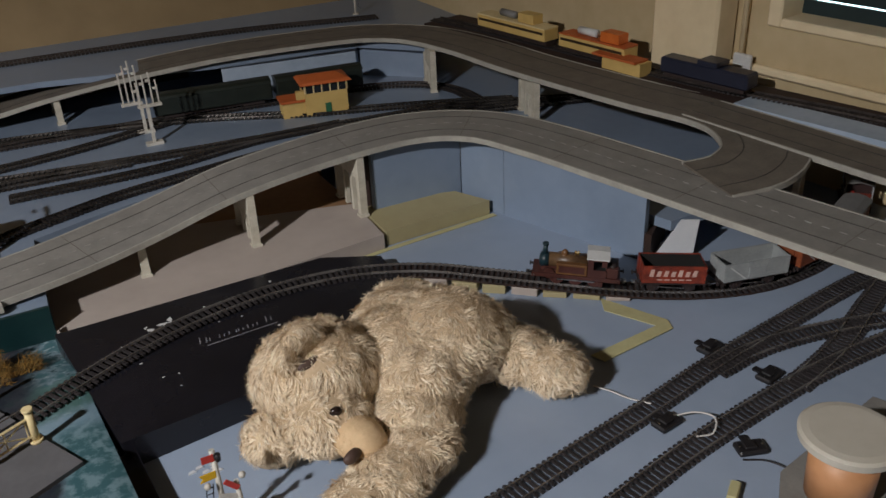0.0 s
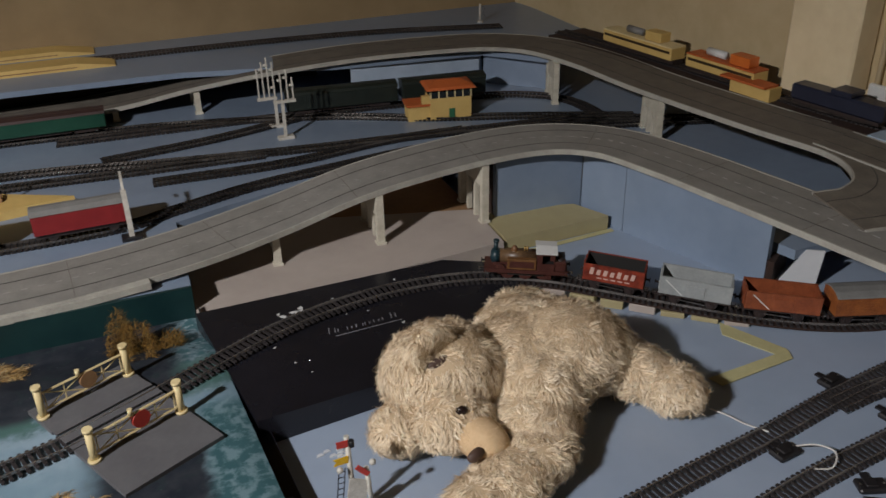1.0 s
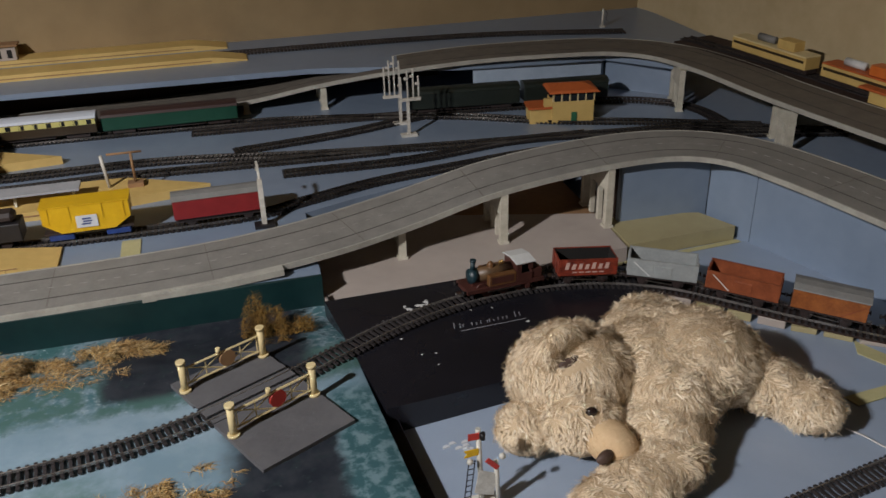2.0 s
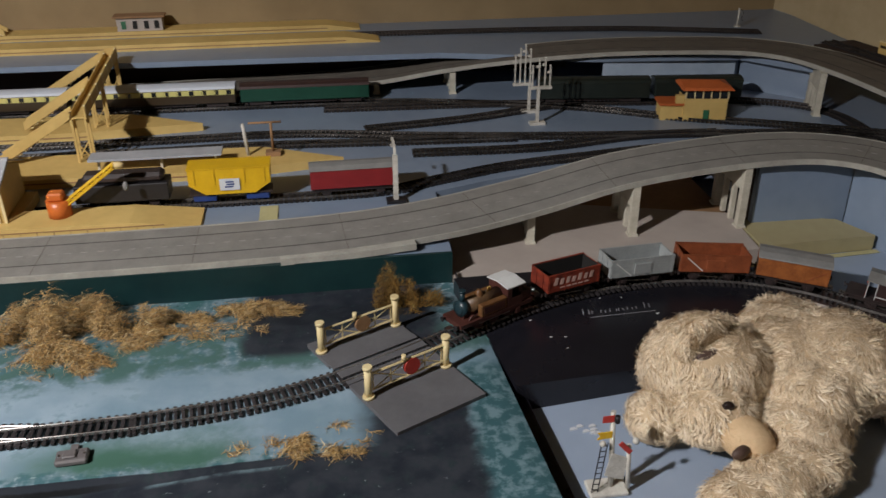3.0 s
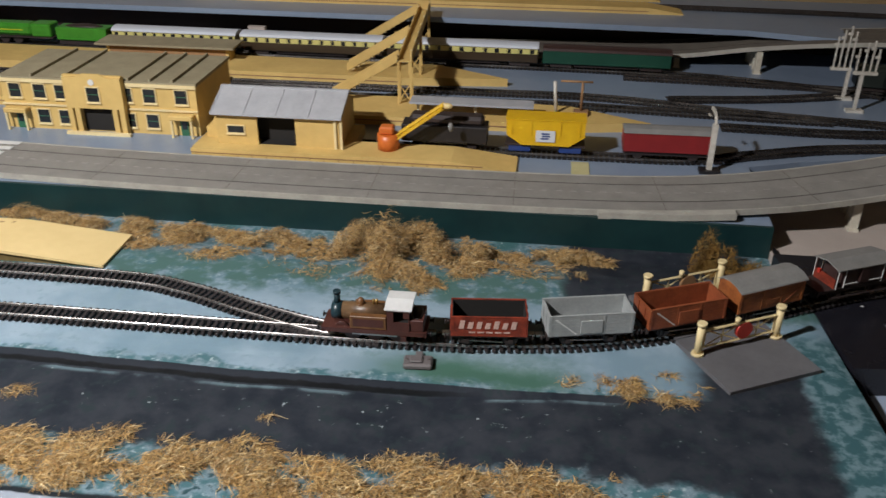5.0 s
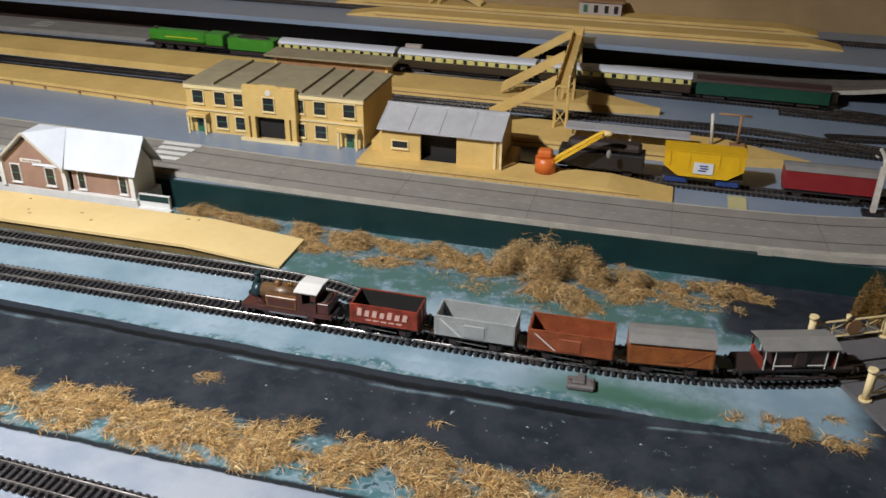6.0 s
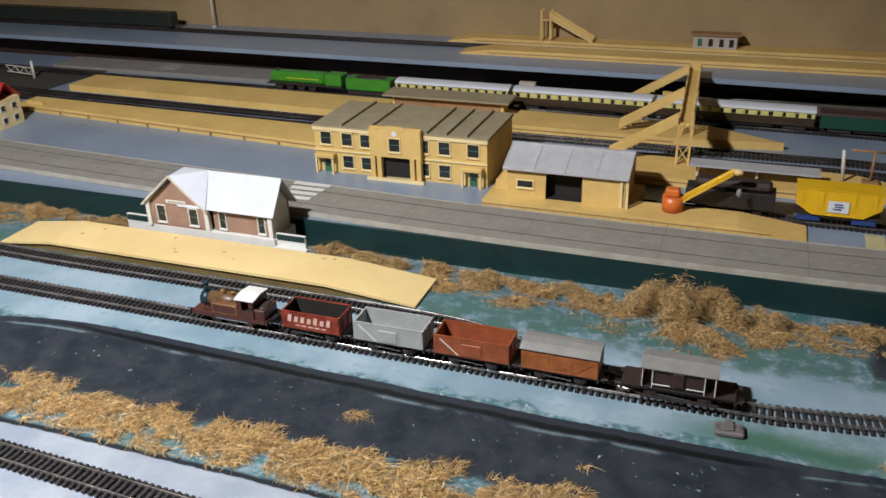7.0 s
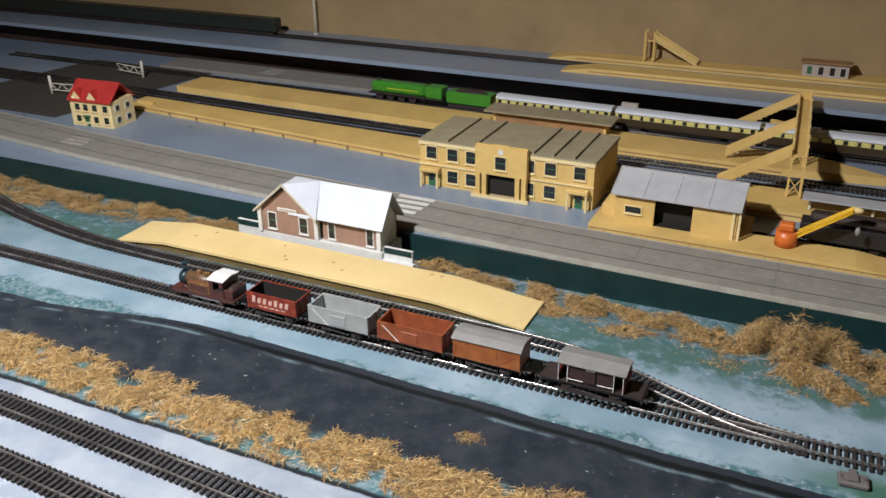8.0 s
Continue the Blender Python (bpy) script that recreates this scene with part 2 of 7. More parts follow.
def extrude_x(profile, x0, x1, bm=None):
    """A profile of (y, z) drawn out along x."""
    b = bmesh.new()
    a = [b.verts.new((x0, *p)) for p in profile]
    c = [b.verts.new((x1, *p)) for p in profile]
    n = len(profile)
    b.faces.new(a[::-1])
    b.faces.new(c)
    for i in range(n):
        b.faces.new((a[i], a[(i + 1) % n], c[(i + 1) % n], c[i]))
    bmesh.ops.recalc_face_normals(b, faces=list(b.faces))
    return join(bm, b)


def extrude_y(profile, y0, y1, bm=None):
    b = bmesh.new()
    a = [b.verts.new((p[0], y0, p[1])) for p in profile]
    c = [b.verts.new((p[0], y1, p[1])) for p in profile]
    n = len(profile)
    b.faces.new(a[::-1])
    b.faces.new(c)
    for i in range(n):
        b.faces.new((a[i], a[(i + 1) % n], c[(i + 1) % n], c[i]))
    bmesh.ops.recalc_face_normals(b, faces=list(b.faces))
    return join(bm, b)


def rod(p, q, r, n=8, bm=None, r2=None):
    """A round bar from p to q."""
    b = bmesh.new()
    p, q = Vector(p), Vector(q)
    d = (q - p).normalized()
    u = d.orthogonal().normalized()
    w = d.cross(u)
    r2 = r if r2 is None else r2
    a = [b.verts.new(p + (u * math.cos(2 * math.pi * i / n) + w * math.sin(2 * math.pi * i / n)) * r) for i in range(n)]
    c = [b.verts.new(q + (u * math.cos(2 * math.pi * i / n) + w * math.sin(2 * math.pi * i / n)) * r2) for i in range(n)]
    b.faces.new(a[::-1])
    b.faces.new(c)
    for i in range(n):
        f = b.faces.new((a[i], a[(i + 1) % n], c[(i + 1) % n], c[i]))
        f.smooth = n > 6
    return join(bm, b)


def ball(c, r, bm=None, seg=12, rot=None):
    """An ellipsoid; r is one radius or three."""
    r = (r, r, r) if isinstance(r, (int, float)) else r
    b = bmesh.new()
    bmesh.ops.create_uvsphere(b, u_segments=seg, v_segments=max(6, seg * 2 // 3), radius=1)
    m = Matrix.Translation(c) @ (rot.to_4x4() if rot else Matrix()) @ Matrix.Diagonal((*r, 1))
    bmesh.ops.transform(b, matrix=m, verts=list(b.verts))
    for f in b.faces:
        f.smooth = True
    return join(bm, b)


def catmull(c, step=0.02):
    c = [Vector(p) for p in c]
    c = [2 * c[0] - c[1]] + c + [2 * c[-1] - c[-2]]
    out = []
    for i in range(1, len(c) - 2):
        n = max(2, int((c[i + 1] - c[i]).length / step))
        for k in range(n):
            u = k / n
            out.append(0.5 * ((2 * c[i]) + (c[i + 1] - c[i - 1]) * u + (2 * c[i - 1] - 5 * c[i] + 4 * c[i + 1] - c[i + 2]) * u * u
                              + (3 * c[i] - c[i - 1] - 3 * c[i + 1] + c[i + 2]) * u ** 3))
    out.append(c[-2])
    return out


def sides(line):
    """The way along and the way to the left at every point of a line."""
    res = []
    for i, p in enumerate(line):
        d = line[min(i + 1, len(line) - 1)] - line[max(i - 1, 0)]
        d.z = 0
        d.normalize()
        res.append((p, d, Vector((-d.y, d.x, 0))))
    return res


def sweep(line, profile, bm=None):
    """A closed profile of (left offset, height) drawn along a line."""
    b = bmesh.new()
    rings = []
    for p, d, w in sides(line):
        rings.append([b.verts.new(p + w * o + Vector((0, 0, h))) for o, h in profile])
    n = len(profile)
    for r0, r1 in zip(rings, rings[1:]):
        for i in range(n):
            b.faces.new((r0[i], r0[(i + 1) % n], r1[(i + 1) % n], r1[i]))
    b.faces.new(rings[0][::-1])
    b.faces.new(rings[-1])
    bmesh.ops.recalc_face_normals(b, faces=list(b.faces))
    return join(bm, b)


def bar(o, w, h0, h1):
    return [(o - w / 2, h0), (o + w / 2, h0), (o + w / 2, h1), (o - w / 2, h1)]


def along(line, pitch, start=0.0):
    """Places at even steps along a line, with the way along."""
    s, nxt, res = 0.0, start, []
    for a, c in zip(line, line[1:]):
        l = (c - a).length
        while nxt <= s + l and l > 0:
            res.append((a.lerp(c, (nxt - s) / l), (c - a).normalized()))
            nxt += pitch
        s += l
    return res


SLEEPER_MESHES = {}


def sleeper_mesh(length, width, height, material):
    key = (length, width, height, material.name)
    if key not in SLEEPER_MESHES:
        bm = box(-width / 2, width / 2, -length / 2, length / 2, 0, height)
        for sgn in (-1, 1):
            box(-width * 0.42, width * 0.42, sgn * 0.0083 - 0.0028, sgn * 0.0083 + 0.0028, height, height + 0.0007, bm)
        me = bpy.data.meshes.new("sleeper")
        bm.to_mesh(me)
        bm.free()
        me.materials.append(material)
        SLEEPER_MESHES[key] = me
    return SLEEPER_MESHES[key]


def track(pts, label, pitch=0.0066, length=0.029, width=0.0030, pieces=True, sleeper=M_SLEEPER, rail=M_RAIL, group="model railway tracks"):
    line = catmull(pts, 0.012)
    t = tagged(new("railway_track"), label, "railway track", group)
    h = 0.0018
    for o in (-0.0083, 0.0083):
        part("rail", sweep(line, [(o - 0.0006, h), (o + 0.0006, h), (o + 0.0006, h + 0.00245), (o + 0.0003, h + 0.0027), (o, h + 0.0028), (o - 0.0003, h + 0.0027), (o - 0.0006, h + 0.00245)]), rail, t, "nickel silver rail")
    spots = along(line, pitch)
    if pieces and len(spots) <= 300:
        me = sleeper_mesh(length, width, h, sleeper)
        for p, d in spots:
            ob = new("sleeper", me)
            ob.parent = t
            ob.matrix_basis = Matrix.Translation(p) @ Matrix.Rotation(math.atan2(d.y, d.x), 4, "Z")
    else:
        bm = bmesh.new()
        for p, d in spots:
            b = box(-width / 2, width / 2, -length / 2, length / 2, 0, h)
            bmesh.ops.transform(b, matrix=Matrix.Translation(p) @ Matrix.Rotation(math.atan2(d.y, d.x), 4, "Z"), verts=list(b.verts))
            join(bm, b)
        tagged(part("sleeper_run", bm, sleeper, t, "dark plastic sleepers"), kind="stuff")
    return t


# ---- the room ----
def room():
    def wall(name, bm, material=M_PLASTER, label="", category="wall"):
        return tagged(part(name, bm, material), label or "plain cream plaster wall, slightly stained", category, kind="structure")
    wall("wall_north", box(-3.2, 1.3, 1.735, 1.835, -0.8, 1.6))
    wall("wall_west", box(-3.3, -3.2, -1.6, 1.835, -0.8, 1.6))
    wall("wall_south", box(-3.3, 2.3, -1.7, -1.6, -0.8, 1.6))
    tagged(part("floor", box(-3.4, 2.4, -1.8, 1.9, -0.9, -0.8), M_FLOORROOM), "dark lino floor under the layout", "floor", kind="structure")
    tagged(part("ceiling", box(-3.4, 2.4, -1.8, 1.9, 1.6, 1.7), M_PLASTER), "cream plaster ceiling", "ceiling", kind="structure")
    # the east wall leans off square; its openings are cut in its own space (x along the wall towards the viewer)
    ew = tagged(new("wall_east"), "cream plaster wall with a window and boxed pillar", "wall", kind="structure")
    a = math.degrees(math.atan2(0.66 - 1.2, 1.08 - 1.0))
    ew.matrix_basis = pose(0.921, 1.735, 0, 0, 0, a)
    w0, w1, h0, h1 = 0.893, 1.62, 0.165, 0.75
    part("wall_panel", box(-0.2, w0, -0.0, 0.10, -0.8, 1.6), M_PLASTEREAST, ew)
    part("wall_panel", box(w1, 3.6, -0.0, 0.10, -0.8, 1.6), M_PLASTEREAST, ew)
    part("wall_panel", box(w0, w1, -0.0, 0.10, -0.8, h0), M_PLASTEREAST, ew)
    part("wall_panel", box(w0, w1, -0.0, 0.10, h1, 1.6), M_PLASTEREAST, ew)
    part("pillar", box(0.735, 0.845, -0.045, -0.001, 0.05, 1.6, bevel=0.004), M_WINPAINT, ew, "boxed cream pillar on the wall")
    part("ledge", box(0.846, 3.0, -0.012, -0.001, 0.10, 0.112, bevel=0.003), M_WINPAINT, ew, "narrow painted ledge")
    part("pipe", rod((0.862, -0.008, 0.06), (0.862, -0.008, 1.5), 0.004, 8), M_WINPAINT, ew, "thin painted pipe", smooth=True)
    part("bracket", box(0.857, 0.885, -0.02, -0.0125, 0.095, 0.125, bevel=0.002), M_WHITE, ew, "small white bracket")
    win = tagged(new("window_1"), "painted window with dark blind slats and a strip of daylight", "window", kind="structure")
    win.matrix_basis = ew.matrix_basis.copy()
    for x0, x1, z0, z1 in ((w0, w0 + 0.02, h0, h1), (w1 - 0.02, w1, h0, h1), (w0 + 0.02, w1 - 0.02, h0, h0 + 0.012), (w0 + 0.02, w1 - 0.02, h1 - 0.02, h1)):
        part("window_frame", box(x0, x1, -0.006, 0.055, z0, z1, bevel=0.002), M_WINPAINT, win)
    part("pane", box(w0 + 0.02, w1 - 0.02, 0.070, 0.074, h0, h1), M_DAYLIGHT, win, "bright daylight outside")
    z = h0 + 0.012
    for k, (a0, a1) in enumerate(((0.0, 0.018), (0.0205, 0.047), (0.0488, 0.075), (0.0755, 0.56))):
        part("slat", box(w0 + 0.0205, w1 - 0.0205, 0.040, 0.044, z + a0, z + a1), M_BLIND, win, "dark blind slat")
    bulb = thing("ceiling_lamp", "unseen pendant lamp over the layout with an added light-cutting shade", "lamp", LAMP[0], LAMP[1], 1.6)
    part("cord", rod((0, 0, LAMP[2] - 1.6 + 0.064), (0, 0, 0), 0.003), M_WHITE, bulb)
    # added cone, out of view, keeps lamp light off ceiling and upper walls
    sh = bmesh.new()
    n = 28
    lo = [sh.verts.new((0.12 * math.cos(k * 2 * math.pi / n), 0.12 * math.sin(k * 2 * math.pi / n), LAMP[2] - 1.6 - 0.038)) for k in range(n)]
    hi = [sh.verts.new((0.022 * math.cos(k * 2 * math.pi / n), 0.022 * math.sin(k * 2 * math.pi / n), LAMP[2] - 1.6 + 0.060)) for k in range(n)]
    for k in range(n):
        sh.faces.new((lo[k], lo[(k + 1) % n], hi[(k + 1) % n], hi[k]))
    sh.faces.new(hi)
    part("shade", sh, M_DARKGREEN, bulb, "added dark cone that trims the lamp light").modifiers.new("thick", "SOLIDIFY").thickness = 0.002
    part("bulb_cap", rod((0, 0, LAMP[2] - 1.6 + 0.045), (0, 0, LAMP[2] - 1.6 + 0.059), 0.012, 12), M_BRASS, bulb, smooth=True)


# ---- the boards ----
def ground_edge(y):
    """The right edge of the scenic board."""
    return 0.141 + (0.745 - y) * 0.068


def ground_height(x, y):
    """Flat by the track, dropping over a rough lip into the river bed, and rising again to the near bank."""
    lip = 0.599 + 0.006 * math.sin(x * 5.1) + (-0.032 * min(1, max(0, (-0.88 - x) / 0.25))) 
    depth = 0.008 * min(1, max(0, (-0.10 - x) / 0.10)) * min(1, max(0.12, (x + 1.02) / 0.2))
    drop = min(1, max(0, (lip - y) / 0.007))
    drop = drop * drop * (3 - 2 * drop)
    rise = min(1, max(0, (y - 0.455) / 0.05))
    rise = rise * rise * (3 - 2 * rise)
    fall = min(1, max(0, (y - 0.775) / 0.09))
    bank = -0.018 * fall * fall * (3 - 2 * fall)
    rough = 0.0012 * noise.noise((x * 12, y * 12, 0)) * (0 if 0.62 < y < 0.76 or y < 0.43 else 1)
    return -depth * drop * rise + bank + rough


def scenic_paint():
    """Painted landscape: pale blue by the tracks, teal banks, a dark slate river and road patch."""
    m = bpy.data.materials.new("painted_landscape")
    m.use_nodes = True
    nt = m.node_tree
    p = nt.nodes["Principled BSDF"]
    tc = nt.nodes.new("ShaderNodeTexCoord")
    sep = nt.nodes.new("ShaderNodeSeparateXYZ")
    nt.links.new(tc.outputs["Object"], sep.inputs[0])

    def tex(scale, detail=6):
        n = nt.nodes.new("ShaderNodeTexNoise")
        n.inputs["Scale"].default_value = scale
        n.inputs["Detail"].default_value = detail
        n.inputs["Roughness"].default_value = 0.6
        nt.links.new(tc.outputs["Object"], n.inputs["Vector"])
        return n.outputs["Fac"]

    def op(kind, a, b, c=None):
        n = nt.nodes.new("ShaderNodeMath")
        n.operation = kind
        for i, v in enumerate((a, b) if c is None else (a, b, c)):
            if isinstance(v, (int, float)):
                n.inputs[i].default_value = v
            else:
                nt.links.new(v, n.inputs[i])
        return n.outputs[0]

    def step(v, lo, hi):
        n = nt.nodes.new("ShaderNodeMapRange")
        n.interpolation_type = "SMOOTHSTEP"
        n.inputs["From Min"].default_value = lo
        n.inputs["From Max"].default_value = hi
        nt.links.new(v, n.inputs["Value"])
        return n.outputs[0]

    def band(v, a, b, c, d):
        return op("MULTIPLY", step(v, a, b), op("SUBTRACT", 1.0, step(v, c, d)))

    def over(base, colour, mask):
        n = nt.nodes.new("ShaderNodeMix")
        n.data_type = "RGBA"
        nt.links.new(mask, n.inputs["Factor"])
        if isinstance(base, tuple):
            n.inputs["A"].default_value = (*base, 1)
        else:
            nt.links.new(base, n.inputs["A"])
        if isinstance(colour, tuple):
            n.inputs["B"].default_value = (*colour, 1)
        else:
            nt.links.new(colour, n.inputs["B"])
        return n.outputs["Result"]

    big, mid, fine, fine2 = tex(9), tex(36, 8), tex(170, 4), tex(85, 7)
    y = op("MULTIPLY_ADD", op("SUBTRACT", big, 0.5), 0.05, sep.outputs["Y"])
    y = op("MULTIPLY_ADD", op("SUBTRACT", mid, 0.5), 0.03, y)
    x = op("MULTIPLY_ADD", op("SUBTRACT", mid, 0.5), 0.05, sep.outputs["X"])
    teal = over((0.060, 0.135, 0.155), (0.175, 0.245, 0.285), step(fine2, 0.42, 0.60))
    teal = over(teal, (0.045, 0.115, 0.120), step(big, 0.52, 0.66))
    teal = over(teal, (0.30, 0.38, 0.40), step(fine, 0.58, 0.66))
    teal = over(teal, (0.022, 0.060, 0.070), op("MULTIPLY", step(fine2, 0.56, 0.64), step(mid, 0.40, 0.55)))
    pale = over((0.165, 0.25, 0.31), (0.265, 0.35, 0.42), step(big, 0.35, 0.65))
    pale = over(pale, (0.19, 0.275, 0.32), op("MULTIPLY", step(fine2, 0.50, 0.62), step(mid, 0.46, 0.6)))
    col = over(teal, pale, band(y, 0.597, 0.605, 0.705, 0.755))
    green = over(col, (0.055, 0.125, 0.095), op("MULTIPLY", band(y, 0.59, 0.605, 0.615, 0.66), band(x, -0.30, -0.2, -0.12, -0.06)))
    col = over(green, (0.065, 0.130, 0.120), op("MULTIPLY", band(y, 0.715, 0.745, 0.77, 0.80), step(mid, 0.40, 0.55)))
    slate = over((0.017, 0.021, 0.029), (0.033, 0.038, 0.047), step(mid, 0.35, 0.65))
    slate = over(slate, (0.024, 0.034, 0.039), step(fine2, 0.52, 0.66))
    slate = over(slate, (0.10, 0.11, 0.125), step(fine, 0.66, 0.74))
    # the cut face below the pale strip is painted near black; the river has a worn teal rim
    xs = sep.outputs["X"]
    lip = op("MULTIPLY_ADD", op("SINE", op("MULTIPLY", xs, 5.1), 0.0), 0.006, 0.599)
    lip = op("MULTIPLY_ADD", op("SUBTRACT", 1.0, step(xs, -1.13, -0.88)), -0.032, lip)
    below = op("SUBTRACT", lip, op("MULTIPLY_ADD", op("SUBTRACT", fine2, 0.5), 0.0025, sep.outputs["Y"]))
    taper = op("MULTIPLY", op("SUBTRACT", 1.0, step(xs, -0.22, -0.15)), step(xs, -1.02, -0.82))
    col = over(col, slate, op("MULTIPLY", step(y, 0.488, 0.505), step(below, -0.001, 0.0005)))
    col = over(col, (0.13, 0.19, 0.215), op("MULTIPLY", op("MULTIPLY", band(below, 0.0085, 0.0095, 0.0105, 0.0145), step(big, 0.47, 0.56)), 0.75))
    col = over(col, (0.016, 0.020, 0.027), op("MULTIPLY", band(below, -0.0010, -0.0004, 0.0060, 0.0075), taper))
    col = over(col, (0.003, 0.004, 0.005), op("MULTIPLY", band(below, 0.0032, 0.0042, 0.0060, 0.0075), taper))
    col = over(col, (0.34, 0.38, 0.40), op("MULTIPLY", band(below, 0.010, 0.012, 0.045, 0.06), op("MULTIPLY", step(fine, 0.67, 0.69), step(fine2, 0.60, 0.66))))
    xr = sep.outputs["X"]
    yr = op("MULTIPLY_ADD", op("SUBTRACT", mid, 0.5), 0.012, sep.outputs["Y"])
    xw = op("MULTIPLY_ADD", op("SUBTRACT", mid, 0.5), 0.03, xr)
    col = over(col, slate, op("MULTIPLY", band(xw, -0.105, -0.085, 0.085, 0.115), band(yr, 0.735, 0.75, 1.5, 1.6)))
    col = over(col, slate, op("MULTIPLY", band(xw, 0.0, 0.03, 0.098, 0.115), band(yr, 0.40, 0.45, 0.67, 0.69)))
    side = over((0.040, 0.100, 0.115), (0.135, 0.215, 0.245), step(fine2, 0.44, 0.62))
    col = over(col, side, op("MULTIPLY", step(xw, 0.098, 0.112), op("SUBTRACT", 1.0, step(yr, 0.69, 0.72))))
    # the near strip by the foreground tracks is pale blue-white
    ynear = op("MULTIPLY_ADD", op("SUBTRACT", mid, 0.5), 0.008, sep.outputs["Y"])
    near = over((0.215, 0.255, 0.315), (0.29, 0.325, 0.375), step(big, 0.4, 0.6))
    col = over(col, near, op("SUBTRACT", 1.0, step(ynear, 0.433, 0.438)))
    col = over(col, (0.016, 0.02, 0.024), op("MULTIPLY", band(ynear, 0.432, 0.434, 0.437, 0.441), op("SUBTRACT", 1.0, step(xr, -0.30, -0.2))))
    nt.links.new(col, p.inputs["Base Color"])
    rr = nt.nodes.new("ShaderNodeMapRange")
    rr.inputs["To Min"].default_value = 0.50
    rr.inputs["To Max"].default_value = 0.80
    p.inputs["Specular IOR Level"].default_value = 0.08
    nt.links.new(mid, rr.inputs["Value"])
    nt.links.new(rr.outputs[0], p.inputs["Roughness"])
    bp = nt.nodes.new("ShaderNodeBump")
    bp.inputs["Strength"].default_value = 0.25
    bp.inputs["Distance"].default_value = 0.0015
    nt.links.new(mid, bp.inputs["Height"])
    nt.links.new(bp.outputs[0], p.inputs["Normal"])
    return m


def boards():
    bm = bmesh.new()
    nx, ny = 260, 230
    y0, y1 = 0.10, 0.8885
    grid = []
    for j in range(ny + 1):
        y = y0 + (y1 - y0) * j / ny
        xe = ground_edge(y)
        row = []
        for i in range(nx + 1):
            x = -2.3 + (xe + 2.3) * (i / nx)
            row.append(bm.verts.new((x, y, ground_height(x, y) - (0.0 if i < nx else 0.002))))
        grid.append(row)
    for j in range(ny):
        for i in range(nx):
            bm.faces.new((grid[j][i], grid[j][i + 1], grid[j + 1][i + 1], grid[j + 1][i]))
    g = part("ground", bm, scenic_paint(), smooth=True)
    tagged(g, "scenic baseboard painted pale blue, teal and slate", "baseboard", kind="structure")
    rim = bmesh.new()
    solid(rim, [(ground_edge(0.1), 0.1, -0.034), (ground_edge(0.889), 0.889, -0.034), (ground_edge(0.889), 0.889, -0.003), (ground_edge(0.1), 0.1, -0.003)], [(0, 1, 2, 3)])
    bmesh.ops.solidify(rim, geom=list(rim.faces), thickness=-0.006)
    tagged(part("board_edge", rim, M_BLACKGLOSS), "dark cut edge of the scenic board", "board edge", kind="structure")
    tagged(part("base_board", box(-3.0, 1.25, 0.05, 1.74, -0.062, D), M_BLUELIT), "large blue-grey painted baseboard", "baseboard", kind="structure")
    tagged(part("board_frame", box(-3.0, 1.25, 0.05, 1.74, -0.14, -0.0621), M_DARKVOID), "dark timber frame under the baseboard", "frame", kind="structure")
    # station level
    st = [(-3.0, 0.893), (0.128, 0.893), (0.132, 1.06), (0.20, 1.085), (0.30, 1.112), (0.42, 1.128), (0.515, 1.128), (0.52, 1.03), (0.64, 0.985), (0.70, 0.92), (0.765, 0.70), (0.90, 0.70), (1.02, 0.93), (0.93, 1.735), (-3.0, 1.735)]
    tagged(part("station_board", prism(st, 0.006, U), M_BLUE), "blue-grey board that carries the station", "baseboard", kind="structure")
    tagged(part("embankment_wall", box(-3.0, 0.128, 0.8885, 0.8929, -0.026, U + 0.001), M_DARKGREEN), "dark green painted wall below the road", "wall", kind="structure")
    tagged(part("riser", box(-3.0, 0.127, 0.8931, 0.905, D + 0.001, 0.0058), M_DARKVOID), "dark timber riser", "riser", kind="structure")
    tagged(part("riser", prism([(0.133, 1.067), (0.20, 1.091), (0.30, 1.118), (0.42, 1.134), (0.513, 1.134), (0.513, 1.142), (0.42, 1.142), (0.30, 1.126), (0.20, 1.099), (0.133, 1.075)], D + 0.001, 0.0058), M_BROWN), "brown hardboard riser in the hollow", "riser", kind="structure")
    pale = [(0.1285, 0.8672), (0.42, 0.893), (0.50, 0.90), (0.505, 1.0), (0.30, 1.06), (0.129, 1.06), (0.129, 0.895)]
    tagged(part("low_board", prism(pale, D + 0.0005, LB), M_GREYBOARD), "pale warm grey board under the viaduct", "board", kind="structure")
    tagged(part("low_board", prism([(0.5055, 0.905), (0.655, 0.912), (0.632, 0.962), (0.56, 0.982), (0.5055, 0.982)], D + 0.0005, LB), M_OLIVEBOARD), "olive cream board strip under the viaduct", "board", kind="structure")
    tagged(part("hollow_floor", prism([(0.1295, 1.0605), (0.30, 1.0605), (0.5055, 1.0005), (0.5055, 1.299), (0.1295, 1.299)], D + 0.0005, LB - 0.003), M_BROWN), "brown hardboard floor in the hollow", "board", kind="structure")
    tagged(part("tape", prism([(0.413, 0.884), (0.50, 0.893), (0.66, 0.903), (0.659, 0.911), (0.50, 0.8995), (0.411, 0.891)], D + 0.0004, D + 0.0012), M_TAPE), "strip of yellow masking tape", "tape", kind="structure")
    # black board under the branch line
    bl = [(0.152, 0.664), (0.462, 0.700), (0.475, 0.856), (0.413, 0.886), (0.126, 0.866), (0.141, 0.745)]
    fall = lambda x: -0.0003 - max(0.0, x - 0.14) * 0.0325
    wedge = bmesh.new()
    lo = [wedge.verts.new((x, y, D + 0.0003)) for x, y in bl]
